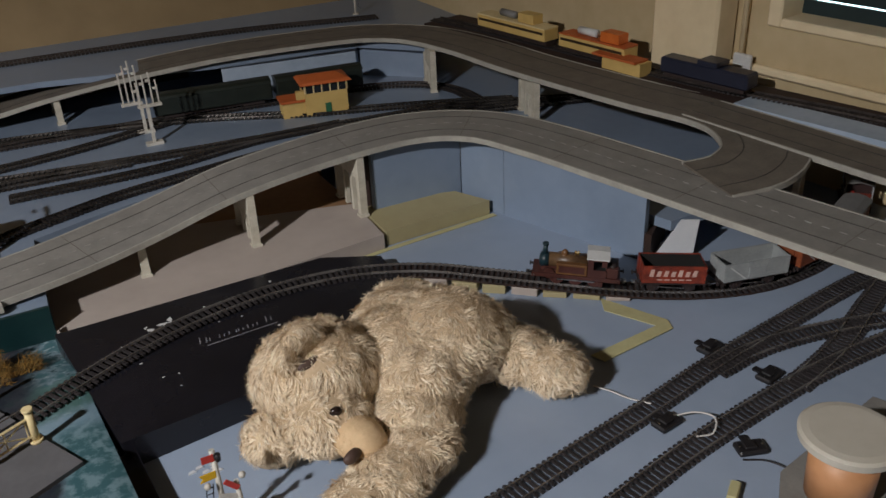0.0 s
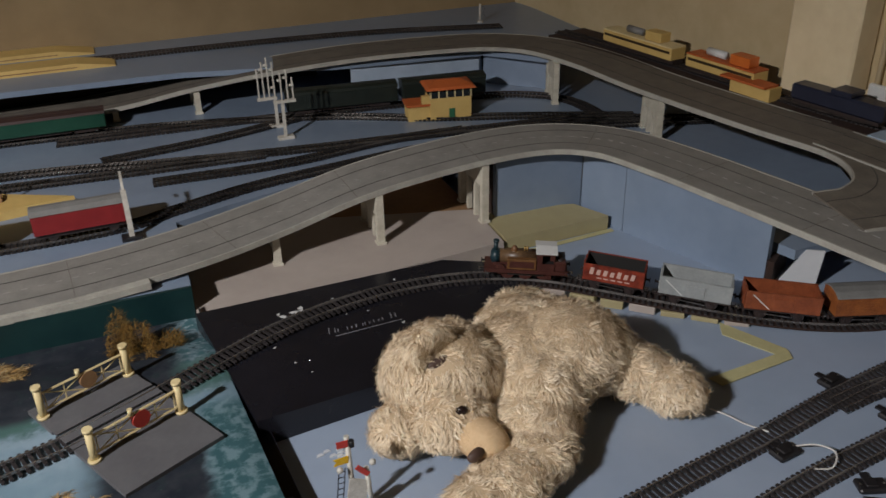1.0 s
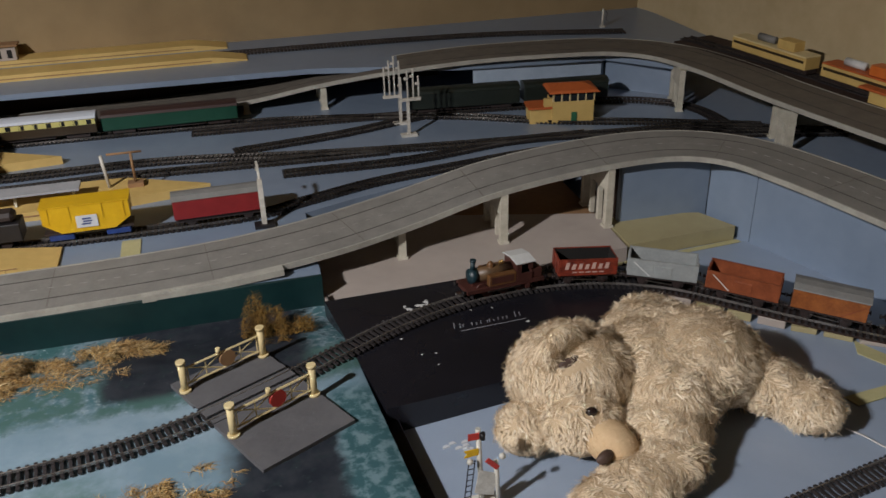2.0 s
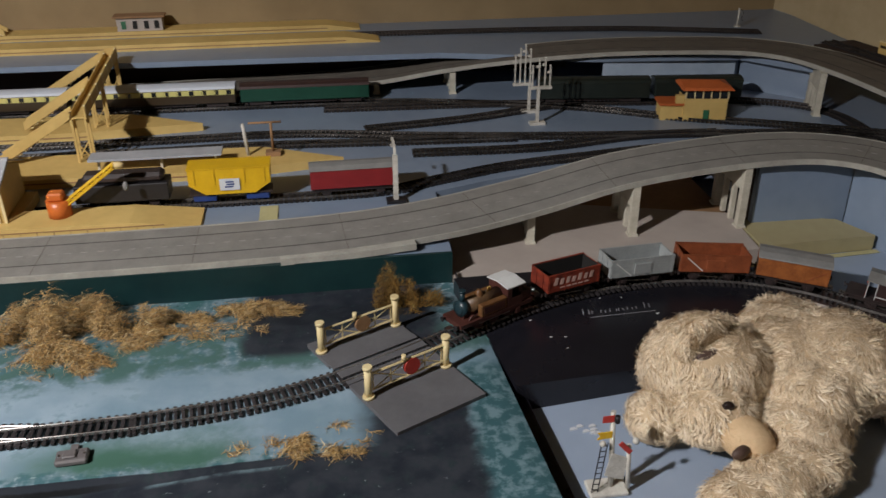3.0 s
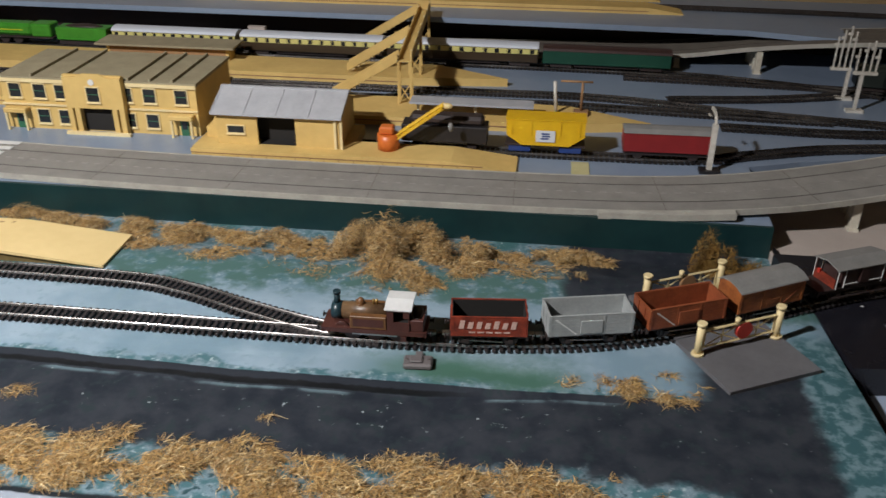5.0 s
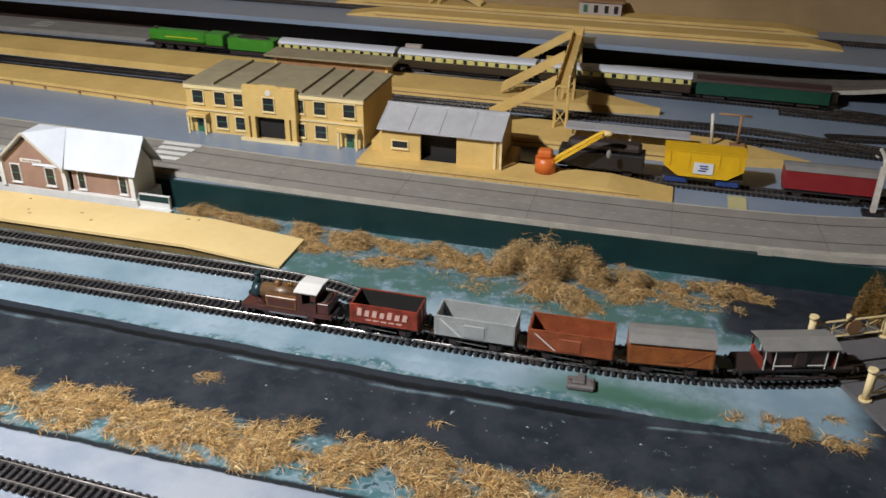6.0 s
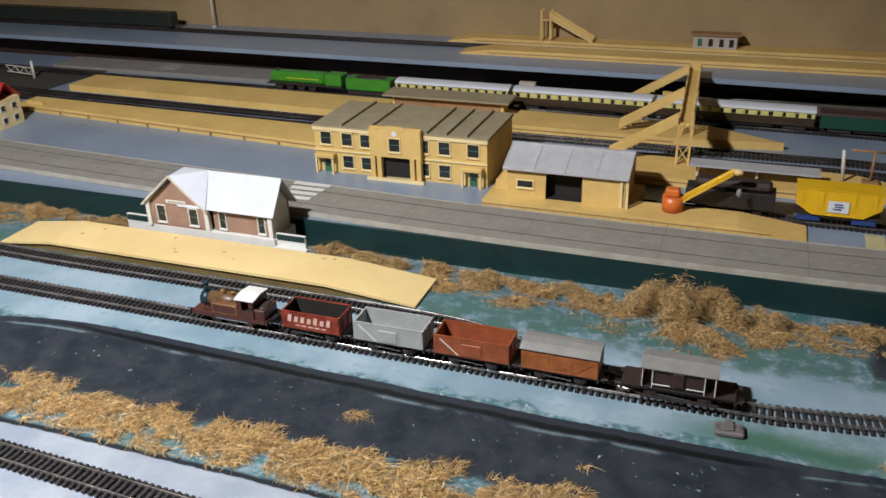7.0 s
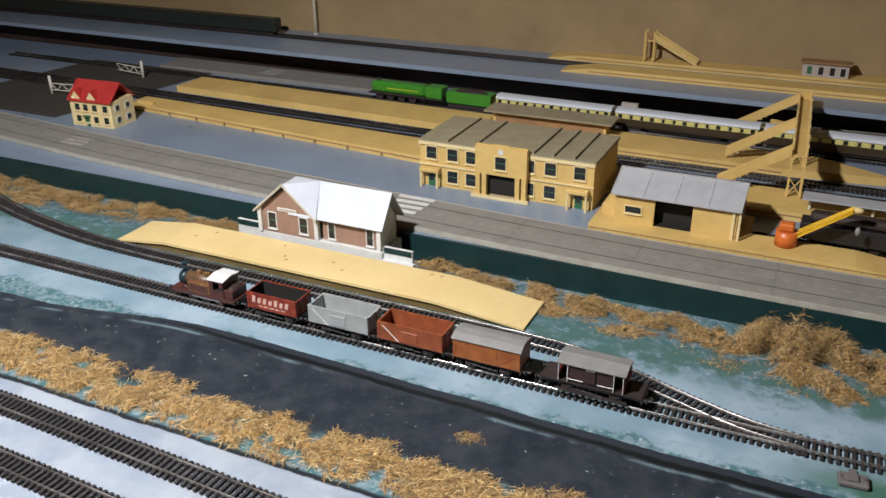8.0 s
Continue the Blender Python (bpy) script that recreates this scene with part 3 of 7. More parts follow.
    hi = [wedge.verts.new((x, y, fall(x))) for x, y in bl]
    wedge.faces.new(hi)
    wedge.faces.new(lo[::-1])
    for k in range(6):
        wedge.faces.new((lo[k], lo[(k + 1) % 6], hi[(k + 1) % 6], hi[k]))
    bb = tagged(part("black_board", wedge, M_BLACKGLOSS), "glossy black ramp panel with faded lettering", "board", kind="structure")
    for k, (w, h) in enumerate(((0.0075, 0.0115), (0.0030, 0.0060), (0.0060, 0.0055), (0.0085, 0.0058), (0.0060, 0.0052), (0.0065, 0.0058), (0.0035, 0.0050), (0.0062, 0.0105))):
        x = 0.246 + k * 0.0098
        ch = prism([(0, 0), (0.0011, 0), (0.0011 + h * 0.28, h), (h * 0.28, h)], 0, 0.0003)
        if w > 0.004:
            prism([(w - 0.0011, 0), (w, 0), (w + h * 0.2, h * 0.75), (w + h * 0.2 - 0.0011, h * 0.75)], 0, 0.0003, ch)
        part("letter_bar", ch, M_GREYLETTER, bb, "faded grey lettering bar", m=pose(x, 0.776 + 0.0011 * k, fall(x) + 0.0002, 0, 1.86, 5))
    part("letter_bar", prism([(0, 0), (0.072, 0.001), (0.074, 0.0018), (0, 0.0012)], 0, 0.0003), M_GREYLETTER, bb, "faded grey lettering bar", m=pose(0.252, 0.770, fall(0.252) + 0.0002, 0, 1.86, 5))
    rf = random.Random(7)
    for k in range(26):
        x, y = (rf.gauss(0.226, 0.012), rf.gauss(0.822, 0.008)) if k < 12 else (rf.uniform(0.17, 0.44), rf.uniform(0.70, 0.86))
        q = rf.uniform(0.5, 1.3) if k < 12 else rf.uniform(0.2, 0.5)
        part("paint_fleck", prism([(0, 0), (0.006 * q, 0.001 * q), (0.009 * q, 0.004 * q), (0.003 * q, 0.006 * q)], 0, 0.0004), M_WHITE, bb, "fleck of white paint", m=pose(x, y, fall(x) + 0.0002, 0, 1.86, rf.uniform(0, 180)))
    strip = [(ground_edge(0.67) + 0.0002, 0.667), (ground_edge(0.25) + 0.0002, 0.25), (ground_edge(0.25) + 0.014, 0.25), (ground_edge(0.67) + 0.016, 0.667)]
    tagged(part("edge_strip", prism(strip, D + 0.0002, -0.016), M_BLACKGLOSS), "black strip along the scenic board", "board edge", kind="structure")
    # blue faced walls that carry the viaduct round its bend
    def face(name, p, q, z0, z1, th=0.008, m=M_BLUE):
        p, q = Vector((*p, 0)), Vector((*q, 0))
        d = (q - p).normalized()
        n = Vector((-d.y, d.x, 0)) * th
        return tagged(part(name, prism([(p.x, p.y), (q.x, q.y), (q.x + n.x, q.y + n.y), (p.x + n.x, p.y + n.y)], z0, z1), m), "blue-grey painted board wall under the viaduct", "wall", kind="structure")
    face("viaduct_wall", (0.520, 0.968), (0.6445, 0.9665), D, 0.070)
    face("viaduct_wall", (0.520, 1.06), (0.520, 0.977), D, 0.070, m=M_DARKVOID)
    face("viaduct_wall", (0.645, 0.965), (0.669, 0.900), D, 0.072)
    face("viaduct_wall", (0.669, 0.899), (0.737, 0.712), D, 0.074)
    # dark sheet across the gap puts the darkness below the road into colour
    face("viaduct_wall", (0.742, 0.705), (0.80, 0.745), D, 0.005, m=M_DARKVOID)
    # raised back board by the wall
    hb = [(-3.0, 1.545), (-1.2, 1.525), (-0.3, 1.515), (0.20, 1.50), (0.45, 1.435), (0.70, 1.41), (0.80, 1.30), (0.93, 1.30), (0.93, 1.734), (-3.0, 1.734)]
    tagged(part("back_board", prism(hb, H - 0.009, H), M_BLUE), "raised blue-grey board along the wall", "baseboard", kind="structure")
    # dark-coloured backing stands in for the unlit void below the back board
    tagged(part("riser", box(-3.0, 0.45, 1.60, 1.61, U, H - 0.0082), M_DARKVOID), "dark backing that stands for the shade under the back board", "riser", kind="structure")
    tagged(part("riser", prism([(0.47, 1.44), (0.70, 1.425), (0.708, 1.432), (0.475, 1.452)], U, H - 0.0082), M_PALEBLUE), "pale blue board under the raised corner", "riser", kind="structure")
    tagged(part("riser", prism([(0.708, 1.424), (0.80, 1.34), (0.806, 1.345), (0.712, 1.432)], U, H - 0.0082), M_BLUE), "blue board under the raised corner", "riser", kind="structure")


# ---- roads ----
def roadway(name, label, pts, width=0.092, piece=0.165, dashes=True, surface=M_ROAD):
    """A moulded roadway in jointed lengths: deck, two slots, dashes down the middle."""
    line = catmull(pts, 0.012)
    r = tagged(new(name), label, "roadway", "model roadway", "structure")
    part("deck", sweep(line, [(-width / 2, -0.006), (width / 2, -0.006), (width / 2, 0.0), (-width / 2, 0.0)]), surface, r)
    for o in (-width * 0.25, width * 0.25):
        part("slot", sweep(line, bar(o, 0.0011, -0.0005, 0.00035)), M_SLOT, r, "dark slot along the road")
    for o in (-width * 0.5 - 0.0012, width * 0.5 + 0.0012):
        part("kerb", sweep(line, bar(o, 0.0022, -0.0062, 0.0006)), M_ROADEDGE, r, "worn road edge")
    for p, d in along(line, piece, 0.07):
        part("joint", box(-0.0003, 0.0003, -width / 2, width / 2, -0.0004, 0.0002), M_ROADDIM, r, "joint between road lengths", m=Matrix.Translation(p) @ Matrix.Rotation(math.atan2(d.y, d.x), 4, "Z"))
    if dashes:
        for p, d in along(line, 0.017, 0.01):
            part("lane_dash", box(-0.0034, 0.0034, -0.0005, 0.0005, 0.00005, 0.0004), M_WHITELINE, r, "worn white lane dash", m=Matrix.Translation(p) @ Matrix.Rotation(math.atan2(d.y, d.x), 4, "Z"))
    return r


def pier(x, y, rz, top, base, far=0.07, group="viaduct piers"):
    """A trestle pier: two legs with a cap between them."""
    h = top - base
    t = thing("pier", "cream concrete trestle pier under the roadway", "pier", x, y, base, rz, group)
    for o in (0.0, far):
        b = prism([(-0.0045, o - 0.0045), (0.0045, o - 0.0045), (0.0045, o + 0.0045), (-0.0045, o + 0.0045)], 0, h)
        box(-0.006, 0.006, o - 0.006, o + 0.006, 0, 0.003, b)
        part("leg", b, M_CONCRETE, t)
    for o in (far * 0.36, far * 0.68):
        part("inner_leg", box(-0.0028, 0.0028, o - 0.003, o + 0.003, 0, h - 0.012), M_CONCRETE, t)
    part("cap", box(-0.0035, 0.0035, 0.0046, far - 0.0046, h - 0.03 if h > 0.06 else h - 0.012, h), M_CONCRETE, t, "grey cross wall of the pier")
    return t


ROAD_MAIN = [(-2.2, 1.05, U + 0.007), (-1.75, 1.02, U + 0.007), (-1.4, 0.985, U + 0.007), (-1.0, 0.962, U + 0.007), (-0.6, 0.941, U + 0.007), (-0.25, 0.938, U + 0.007), (-0.02, 0.944, U + 0.008),
             (0.12, 0.962, 0.030), (0.24, 0.992, 0.038), (0.36, 1.001, 0.062), (0.50, 1.003, 0.076), (0.60, 0.990, 0.080), (0.668, 0.940, 0.081), (0.702, 0.850, 0.082), (0.728, 0.740, 0.083), (0.757, 0.600, 0.085), (0.790, 0.450, 0.087), (0.84, 0.25, 0.09)]
ROAD_HIGH = [(-0.75, 1.53, U + 0.007), (-0.4, 1.53, U + 0.008), (-0.05, 1.533, 0.032), (0.10, 1.528, 0.042), (0.22, 1.512, 0.062), (0.35, 1.487, 0.080), (0.48, 1.468, 0.090), (0.62, 1.450, 0.092), (0.72, 1.425, 0.092), (0.79, 1.36, 0.092), (0.825, 1.25, 0.092),
             (0.845, 1.09, 0.092), (0.882, 0.90, 0.092), (0.910, 0.79, 0.0915), (0.903, 0.725, 0.091), (0.868, 0.672, 0.090), (0.815, 0.648, 0.0885), (0.765, 0.655, 0.0865)]


def roads():
    roadway("road", "grey moulded roadway climbing onto a curved viaduct", ROAD_MAIN)
    # the dimmed surface puts the grazing, failing light into the road colour
    roadway("road", "grey moulded roadway ramping up and looping round the corner", ROAD_HIGH, dashes=False, surface=M_ROADDIM)
    roadway("road", "grey straight roadway along the raised edge", [(0.905, 0.81, 0.0925), (0.922, 0.67, 0.0925), (0.938, 0.53, 0.0925), (0.96, 0.35, 0.0925)], width=0.070, dashes=False, surface=M_ROADDIM)
    tagged(part("kerb", sweep(catmull([(-0.06, 0.900, U), (0.02, 0.903, U + 0.001), (0.088, 0.908, 0.022)]), bar(-0.006, 0.012, 0, 0.0075)), M_ROADEDGE), "pale kerb strip beside the road", "kerb", kind="structure")
    for x, y, rz, top in ((0.233, 0.9565, -4, 0.031), (0.361, 0.958, -2, 0.0555), (0.501, 0.961, 0, 0.069)):
        pier(x, y, rz, top, LB)
    for x, y, rz, top in ((0.767, 1.2666, -78, 0.0858), (0.8197, 1.0504, -75, 0.0858)):
        pier(x, y, rz + 60, top, U, 0.062, "viaduct piers by the corner")
    for x, y, top in ((0.217, 1.468, 0.0545), (0.089, 1.487, 0.0345)):
        pier(x, y, 0, top, U, 0.07, "ramp piers")
    t = thing("pier", "pale round-edged post under the looping road", "pier", 0.955, 0.69, D, 10, "viaduct piers by the corner")
    part("leg", box(-0.005, 0.005, -0.005, 0.005, 0, 0.115, bevel=0.001), M_CONCRETE, t)
    part("foot", box(-0.008, 0.008, -0.008, 0.008, 0, 0.004), M_CONCRETE, t)
    z = thing("zebra_crossing", "white zebra crossing stripes painted on the road", "zebra crossing", -0.822, 0.955, U + 0.0074, 0, kind="structure")
    for k in range(4):
        part("stripe", box(-0.028 + k * 0.004, 0.03 - k * 0.002, 0.034 - k * 0.017, 0.043 - k * 0.017, 0, 0.0006), M_WHITE, z)
    z2 = thing("zebra_crossing", "white zebra crossing stripes painted on the road", "zebra crossing", -1.49, 0.985, U + 0.0074, 0, kind="structure")
    for k in range(3):
        part("stripe", box(-0.025, 0.025, 0.02 - k * 0.014, 0.027 - k * 0.014, 0, 0.0006), M_WHITELINE, z2)
    z3 = thing("zebra_crossing", "white zebra crossing stripes painted on the road", "zebra crossing", -1.46, 1.535, U + 0.008, 0, kind="structure")
    for k in range(3):
        part("stripe", box(-0.022, 0.022, 0.02 - k * 0.016, 0.028 - k * 0.016, 0, 0.0006), M_WHITELINE, z3)
    tagged(part("road_patch", prism([(-1.75, 1.50), (-1.15, 1.50), (-1.15, 1.58), (-1.75, 1.58)], U + 0.0002, U + 0.0078), M_ROAD), "flat grey road behind the platforms", "road", kind="structure")


# ---- railway lines ----
BED = 0.0015
# the branch falls from the scenic board down a ramp to the blue yard
BRANCH = [(1.193, 0.984, -0.0275), (1.162, 0.846, -0.0275), (1.109, 0.740, -0.0275), (1.034, 0.664, -0.0275), (0.960, 0.621, -0.0275), (0.886, 0.601, -0.0275), (0.811, 0.601, -0.0275), (0.748, 0.621, -0.0270),
          (0.685, 0.656, -0.0240), (0.623, 0.704, -0.0200), (0.567, 0.751, -0.0165), (0.502, 0.802, -0.0125), (0.427, 0.832, -0.0095), (0.344, 0.837, -0.0060), (0.262, 0.822, -0.0025), (0.190, 0.794, 0.0002),
          (0.12, 0.756, BED), (0.05, 0.718, BED), (-0.02, 0.687, BED), (-0.09, 0.667, BED), (-0.18, 0.6545, BED), (-0.30, 0.651, BED), (-0.6, 0.650, BED), (-1.0, 0.650, BED), (-1.5, 0.651, BED), (-1.9, 0.64, BED)]


def lines():
    track(BRANCH[10:21], "dark-sleepered branch line curving past the level crossing", 0.0066)
    track(BRANCH[20:], "branch line running straight beside the river", 0.0066)
    track(BRANCH[:11], "branch line curve packed up on wooden blocks", 0.0066)
    # timber packing under the raised curve
    bed = catmull(BRANCH[2:13], 0.02)
    tr = tagged(new("trestle"), "rough wooden packing under the raised track", "trestle", kind="structure")
    part("bearer", sweep(bed, bar(0, 0.029, -0.0022, -0.0002)), M_DARKVOID, tr)
    for i, (p, d) in enumerate(along(bed, 0.033, 0.01)):
        top = p.z - 0.0024
        if p.x > 0.47 and top - D > 0.004:
            tilt = 0.06 * math.sin(i * 3.1)
            part("wood_block", box(-0.0145 + 0.003 * (i % 2), 0.0138, -0.0165 - 0.0018 * (i % 3), 0.015, D + 0.0002 - p.z, top - 0.0008 * (i % 3) - p.z, bevel=0.0007), M_OLIVEBOARD if i % 3 else M_GREYBOARD, tr, "pale wooden block", m=Matrix.Translation(p) @ Matrix.Rotation(math.atan2(d.y, d.x) + tilt, 4, "Z"))
    track([(-0.26, 0.653, BED), (-0.32, 0.661, BED), (-0.39, 0.683, BED), (-0.46, 0.708, BED), (-0.54, 0.721, BED), (-0.8, 0.7235, BED), (-1.1, 0.7235, BED), (-1.25, 0.735, BED), (-1.42, 0.772, BED), (-1.6, 0.84, BED)],
          "siding that leaves the branch and runs beside the platform", 0.0066)
    track([(-1.75, 0.44, BED), (-1.2, 0.4075, BED), (-0.9, 0.398, BED), (-0.6, 0.385, BED), (-0.3, 0.37, BED)], "track in front of the grass bank with open dark sleepers", 0.0069)
    track([(-1.75, 0.375, BED), (-1.2, 0.345, BED), (-0.9, 0.336, BED), (-0.6, 0.322, BED), (-0.3, 0.305, BED)], "track in front of the grass bank with open dark sleepers", 0.0069)
    yz = D + 0.0005
    track([(0.20, 0.445, yz), (0.30, 0.459, yz), (0.403, 0.473, yz), (0.477, 0.486, yz), (0.575, 0.503, yz), (0.666, 0.521, yz), (0.78, 0.537, yz), (0.886, 0.550, yz), (1.05, 0.560, yz)], "yard track with open dark sleepers on the blue board", 0.0062, length=0.026, width=0.0028)
    track([(0.30, 0.385, yz), (0.40, 0.409, yz), (0.481, 0.426, yz), (0.566, 0.443, yz), (0.686, 0.458, yz), (0.758, 0.462, yz), (0.85, 0.460, yz), (1.0, 0.445, yz)], "yard track with open dark sleepers on the blue board", 0.0062, length=0.026, width=0.0028)
    track([(0.655, 0.511, yz + 0.0004), (0.72, 0.516, yz + 0.0004), (0.80, 0.503, yz + 0.0004), (0.90, 0.472, yz + 0.0004), (1.0, 0.44, yz + 0.0004)], "yard turnout with shining rails", 0.0062, length=0.026, width=0.0028)
    track([(0.70, 0.457, yz + 0.0004), (0.78, 0.478, yz + 0.0004), (0.86, 0.51, yz + 0.0004), (0.95, 0.545, yz + 0.0004)], "yard turnout with shining rails", 0.0062, length=0.026, width=0.0028)
    k = dict(pieces=False, sleeper=M_SLEEPERFAR, rail=M_RAILFAR, width=0.0043)
    sz = U + 0.0006
    track([(-0.36, 1.066, sz), (-0.2, 1.066, sz), (0.05, 1.068, sz), (0.14, 1.095, sz), (0.24, 1.128, sz), (0.36, 1.148, sz), (0.5, 1.165, sz), (0.7, 1.160, sz), (0.95, 1.09, sz)], "goods siding curving to the main line", **k)
    track([(-2.2, 1.335, sz), (-1.6, 1.32, sz), (-1.0, 1.302, sz), (-0.3, 1.300, sz), (-0.05, 1.300, sz), (0.15, 1.262, sz), (0.35, 1.232, sz), (0.6, 1.205, sz), (0.78, 1.175, sz), (0.97, 1.09, sz)], "main line between the platforms", **k)
    track([(-2.2, 1.30, sz), (-1.6, 1.283, sz), (-1.0, 1.262, sz), (-0.3, 1.255, sz), (-0.1, 1.258, sz), (0.1, 1.245, sz), (0.28, 1.235, sz)], "main line beside the long platform", **k)
    track([(-2.2, 1.47, sz), (-1.2, 1.462, sz), (-0.3, 1.448, sz), (0.05, 1.437, sz), (0.2, 1.415, sz), (0.4, 1.36, sz), (0.55, 1.285, sz), (0.68, 1.235, sz), (0.85, 1.16, sz)], "far main line under the long train", **k)
    track([(0.0, 1.41, sz), (0.2, 1.40, sz), (0.36, 1.388, sz), (0.54, 1.366, sz), (0.68, 1.352, sz), (0.765, 1.31, sz), (0.80, 1.25, sz), (0.80, 1.16, sz)], "dark loop line round the corner", rail=M_RAILDARK, pieces=False, width=0.0043)
    track([(0.06, 1.305, sz + 0.0004), (0.22, 1.330, sz + 0.0004), (0.36, 1.372, sz + 0.0004)], "crossover between the main lines", **k)
    track([(0.12, 1.195, sz + 0.0004), (0.3, 1.19, sz + 0.0004), (0.45, 1.215, sz + 0.0004), (0.58, 1.212, sz + 0.0004)], "crossover between the main lines", **k)
    hz = H + 0.0006
    track([(-2.9, 1.66, hz), (-1.9, 1.66, hz), (-1.0, 1.655, hz), (0.0, 1.645, hz), (0.5, 1.62, hz), (0.8, 1.55, hz)], "dark line along the raised back board", rail=M_RAILDARK, pieces=False, width=0.0043)
    track([(0.86, 1.42, 0.0925), (0.905, 1.22, 0.0925), (0.935, 1.05, 0.0925), (0.972, 0.86, 0.0925), (1.030, 0.68, 0.0925), (1.095, 0.45, 0.0925)], "dark line along the east wall", rail=M_RAILDARK, pieces=False, width=0.0043)
    tagged(part("raised_strip", sweep(catmull([(0.87, 1.42, 0.09), (0.915, 1.22, 0.09), (0.945, 1.05, 0.09), (0.98, 0.86, 0.09), (1.02, 0.68, 0.09), (1.07, 0.45, 0.09), (1.11, 0.3, 0.09)]), bar(0.0, 0.085, -0.008, 0.0024)), M_DARKVOID), "dark raised strip along the east wall", "board", kind="structure")
    tagged(part("raised_strip", sweep(catmull([(0.966, 0.80, 0.09), (0.976, 0.74, 0.09), (0.995, 0.65, 0.09), (1.03, 0.48, 0.09), (1.07, 0.32, 0.09)]), bar(0.0, 0.042, -0.006, 0.004)), M_PALEBLUE), "pale strip beside the raised line", "board", kind="structure")


room()
boards()
roads()
lines()


# ---- rolling stock ----
def wheels(t, xs, r=0.0062, material=M_CHASSIS):
    for x in xs:
        for s in (-1, 1):
            w = rod((x, s * 0.0072, r), (x, s * 0.0092, r), r, 14)
            rod((x, s * 0.0064, r), (x, s * 0.0072, r), r + 0.0008, 14, w)
            part("wheel", w, material, t, "dark metal wheel")
        part("axle", rod((x, -0.0064, r), (x, 0.0064, r), 0.001, 6), M_RAILDARK, t)


def running_gear(t, length, xs, bright=False):
    """Solebars, axle guards, wheels, buffers and couplings under a wagon."""
    h = length / 2
    for s in (-1, 1):
        part("solebar", box(-h, h, s * 0.0105 - 0.001, s * 0.0105 + 0.001, 0.0095, 0.0135), M_CHASSIS, t)
        for x in xs:
            b = prism([(x - 0.005, s * 0.0115 - 0.0006), (x + 0.005, s * 0.0115 - 0.0006), (x + 0.005, s * 0.0115 + 0.0006), (x - 0.005, s * 0.0115 + 0.0006)], 0.0045, 0.0095)
            box(x - 0.002, x + 0.002, s * 0.0125 - 0.0012, s * 0.0125 + 0.0012, 0.0048, 0.0085, b)
            part("axle_box", b, M_CHASSIS, t)
        part("brake_lever", rod((-0.012, s * 0.0128, 0.0062), (0.018, s * 0.0128, 0.0078), 0.0006, 5), M_STEEL if bright else M_CHASSIS, t)
    part("underframe", box(-h + 0.002, h - 0.002, -0.0094, 0.0094, 0.0105, 0.0132), M_CHASSIS, t)
    wheels(t, xs)
    for e in (-1, 1):
        part("buffer_beam", box(e * h - 0.001, e * h + 0.001, -0.0145, 0.0145, 0.0092, 0.0138), M_CHASSIS, t)
        for s in (-1, 1):
            b = rod((e * (h + 0.001), s * 0.0115, 0.0115), (e * (h + 0.0045), s * 0.0115, 0.0115), 0.0012, 8)
            rod((e * (h + 0.0045), s * 0.0115, 0.0115), (e * (h + 0.0055), s * 0.0115, 0.0115), 0.0026, 10, b)
            part("buffer", b, M_CHASSIS, t)
        part("coupling", box(e * (h + 0.001) if e > 0 else -h - 0.0075, h + 0.0075 if e > 0 else -h - 0.001, -0.003, 0.003, 0.0062, 0.0076), M_STEEL, t, "bright steel tension coupling")


def boarded(name, x0, x1, y, z0, z1, n, th, material, t):
    """A boarded side: a thin panel with proud planks on it."""
    side = part(name, box(x0 + 0.0001, x1 - 0.0001, y - th / 2 + 0.0002, y + th / 2 - 0.0002, z0, z1 - 0.0004), material, t)
    d = (z1 - z0) / n
    for k in range(n):
        part("plank", box(x0, x1, y - th / 2, y + th / 2, z0 + k * d, z0 + (k + 1) * d - 0.00035), material, side)
    return side


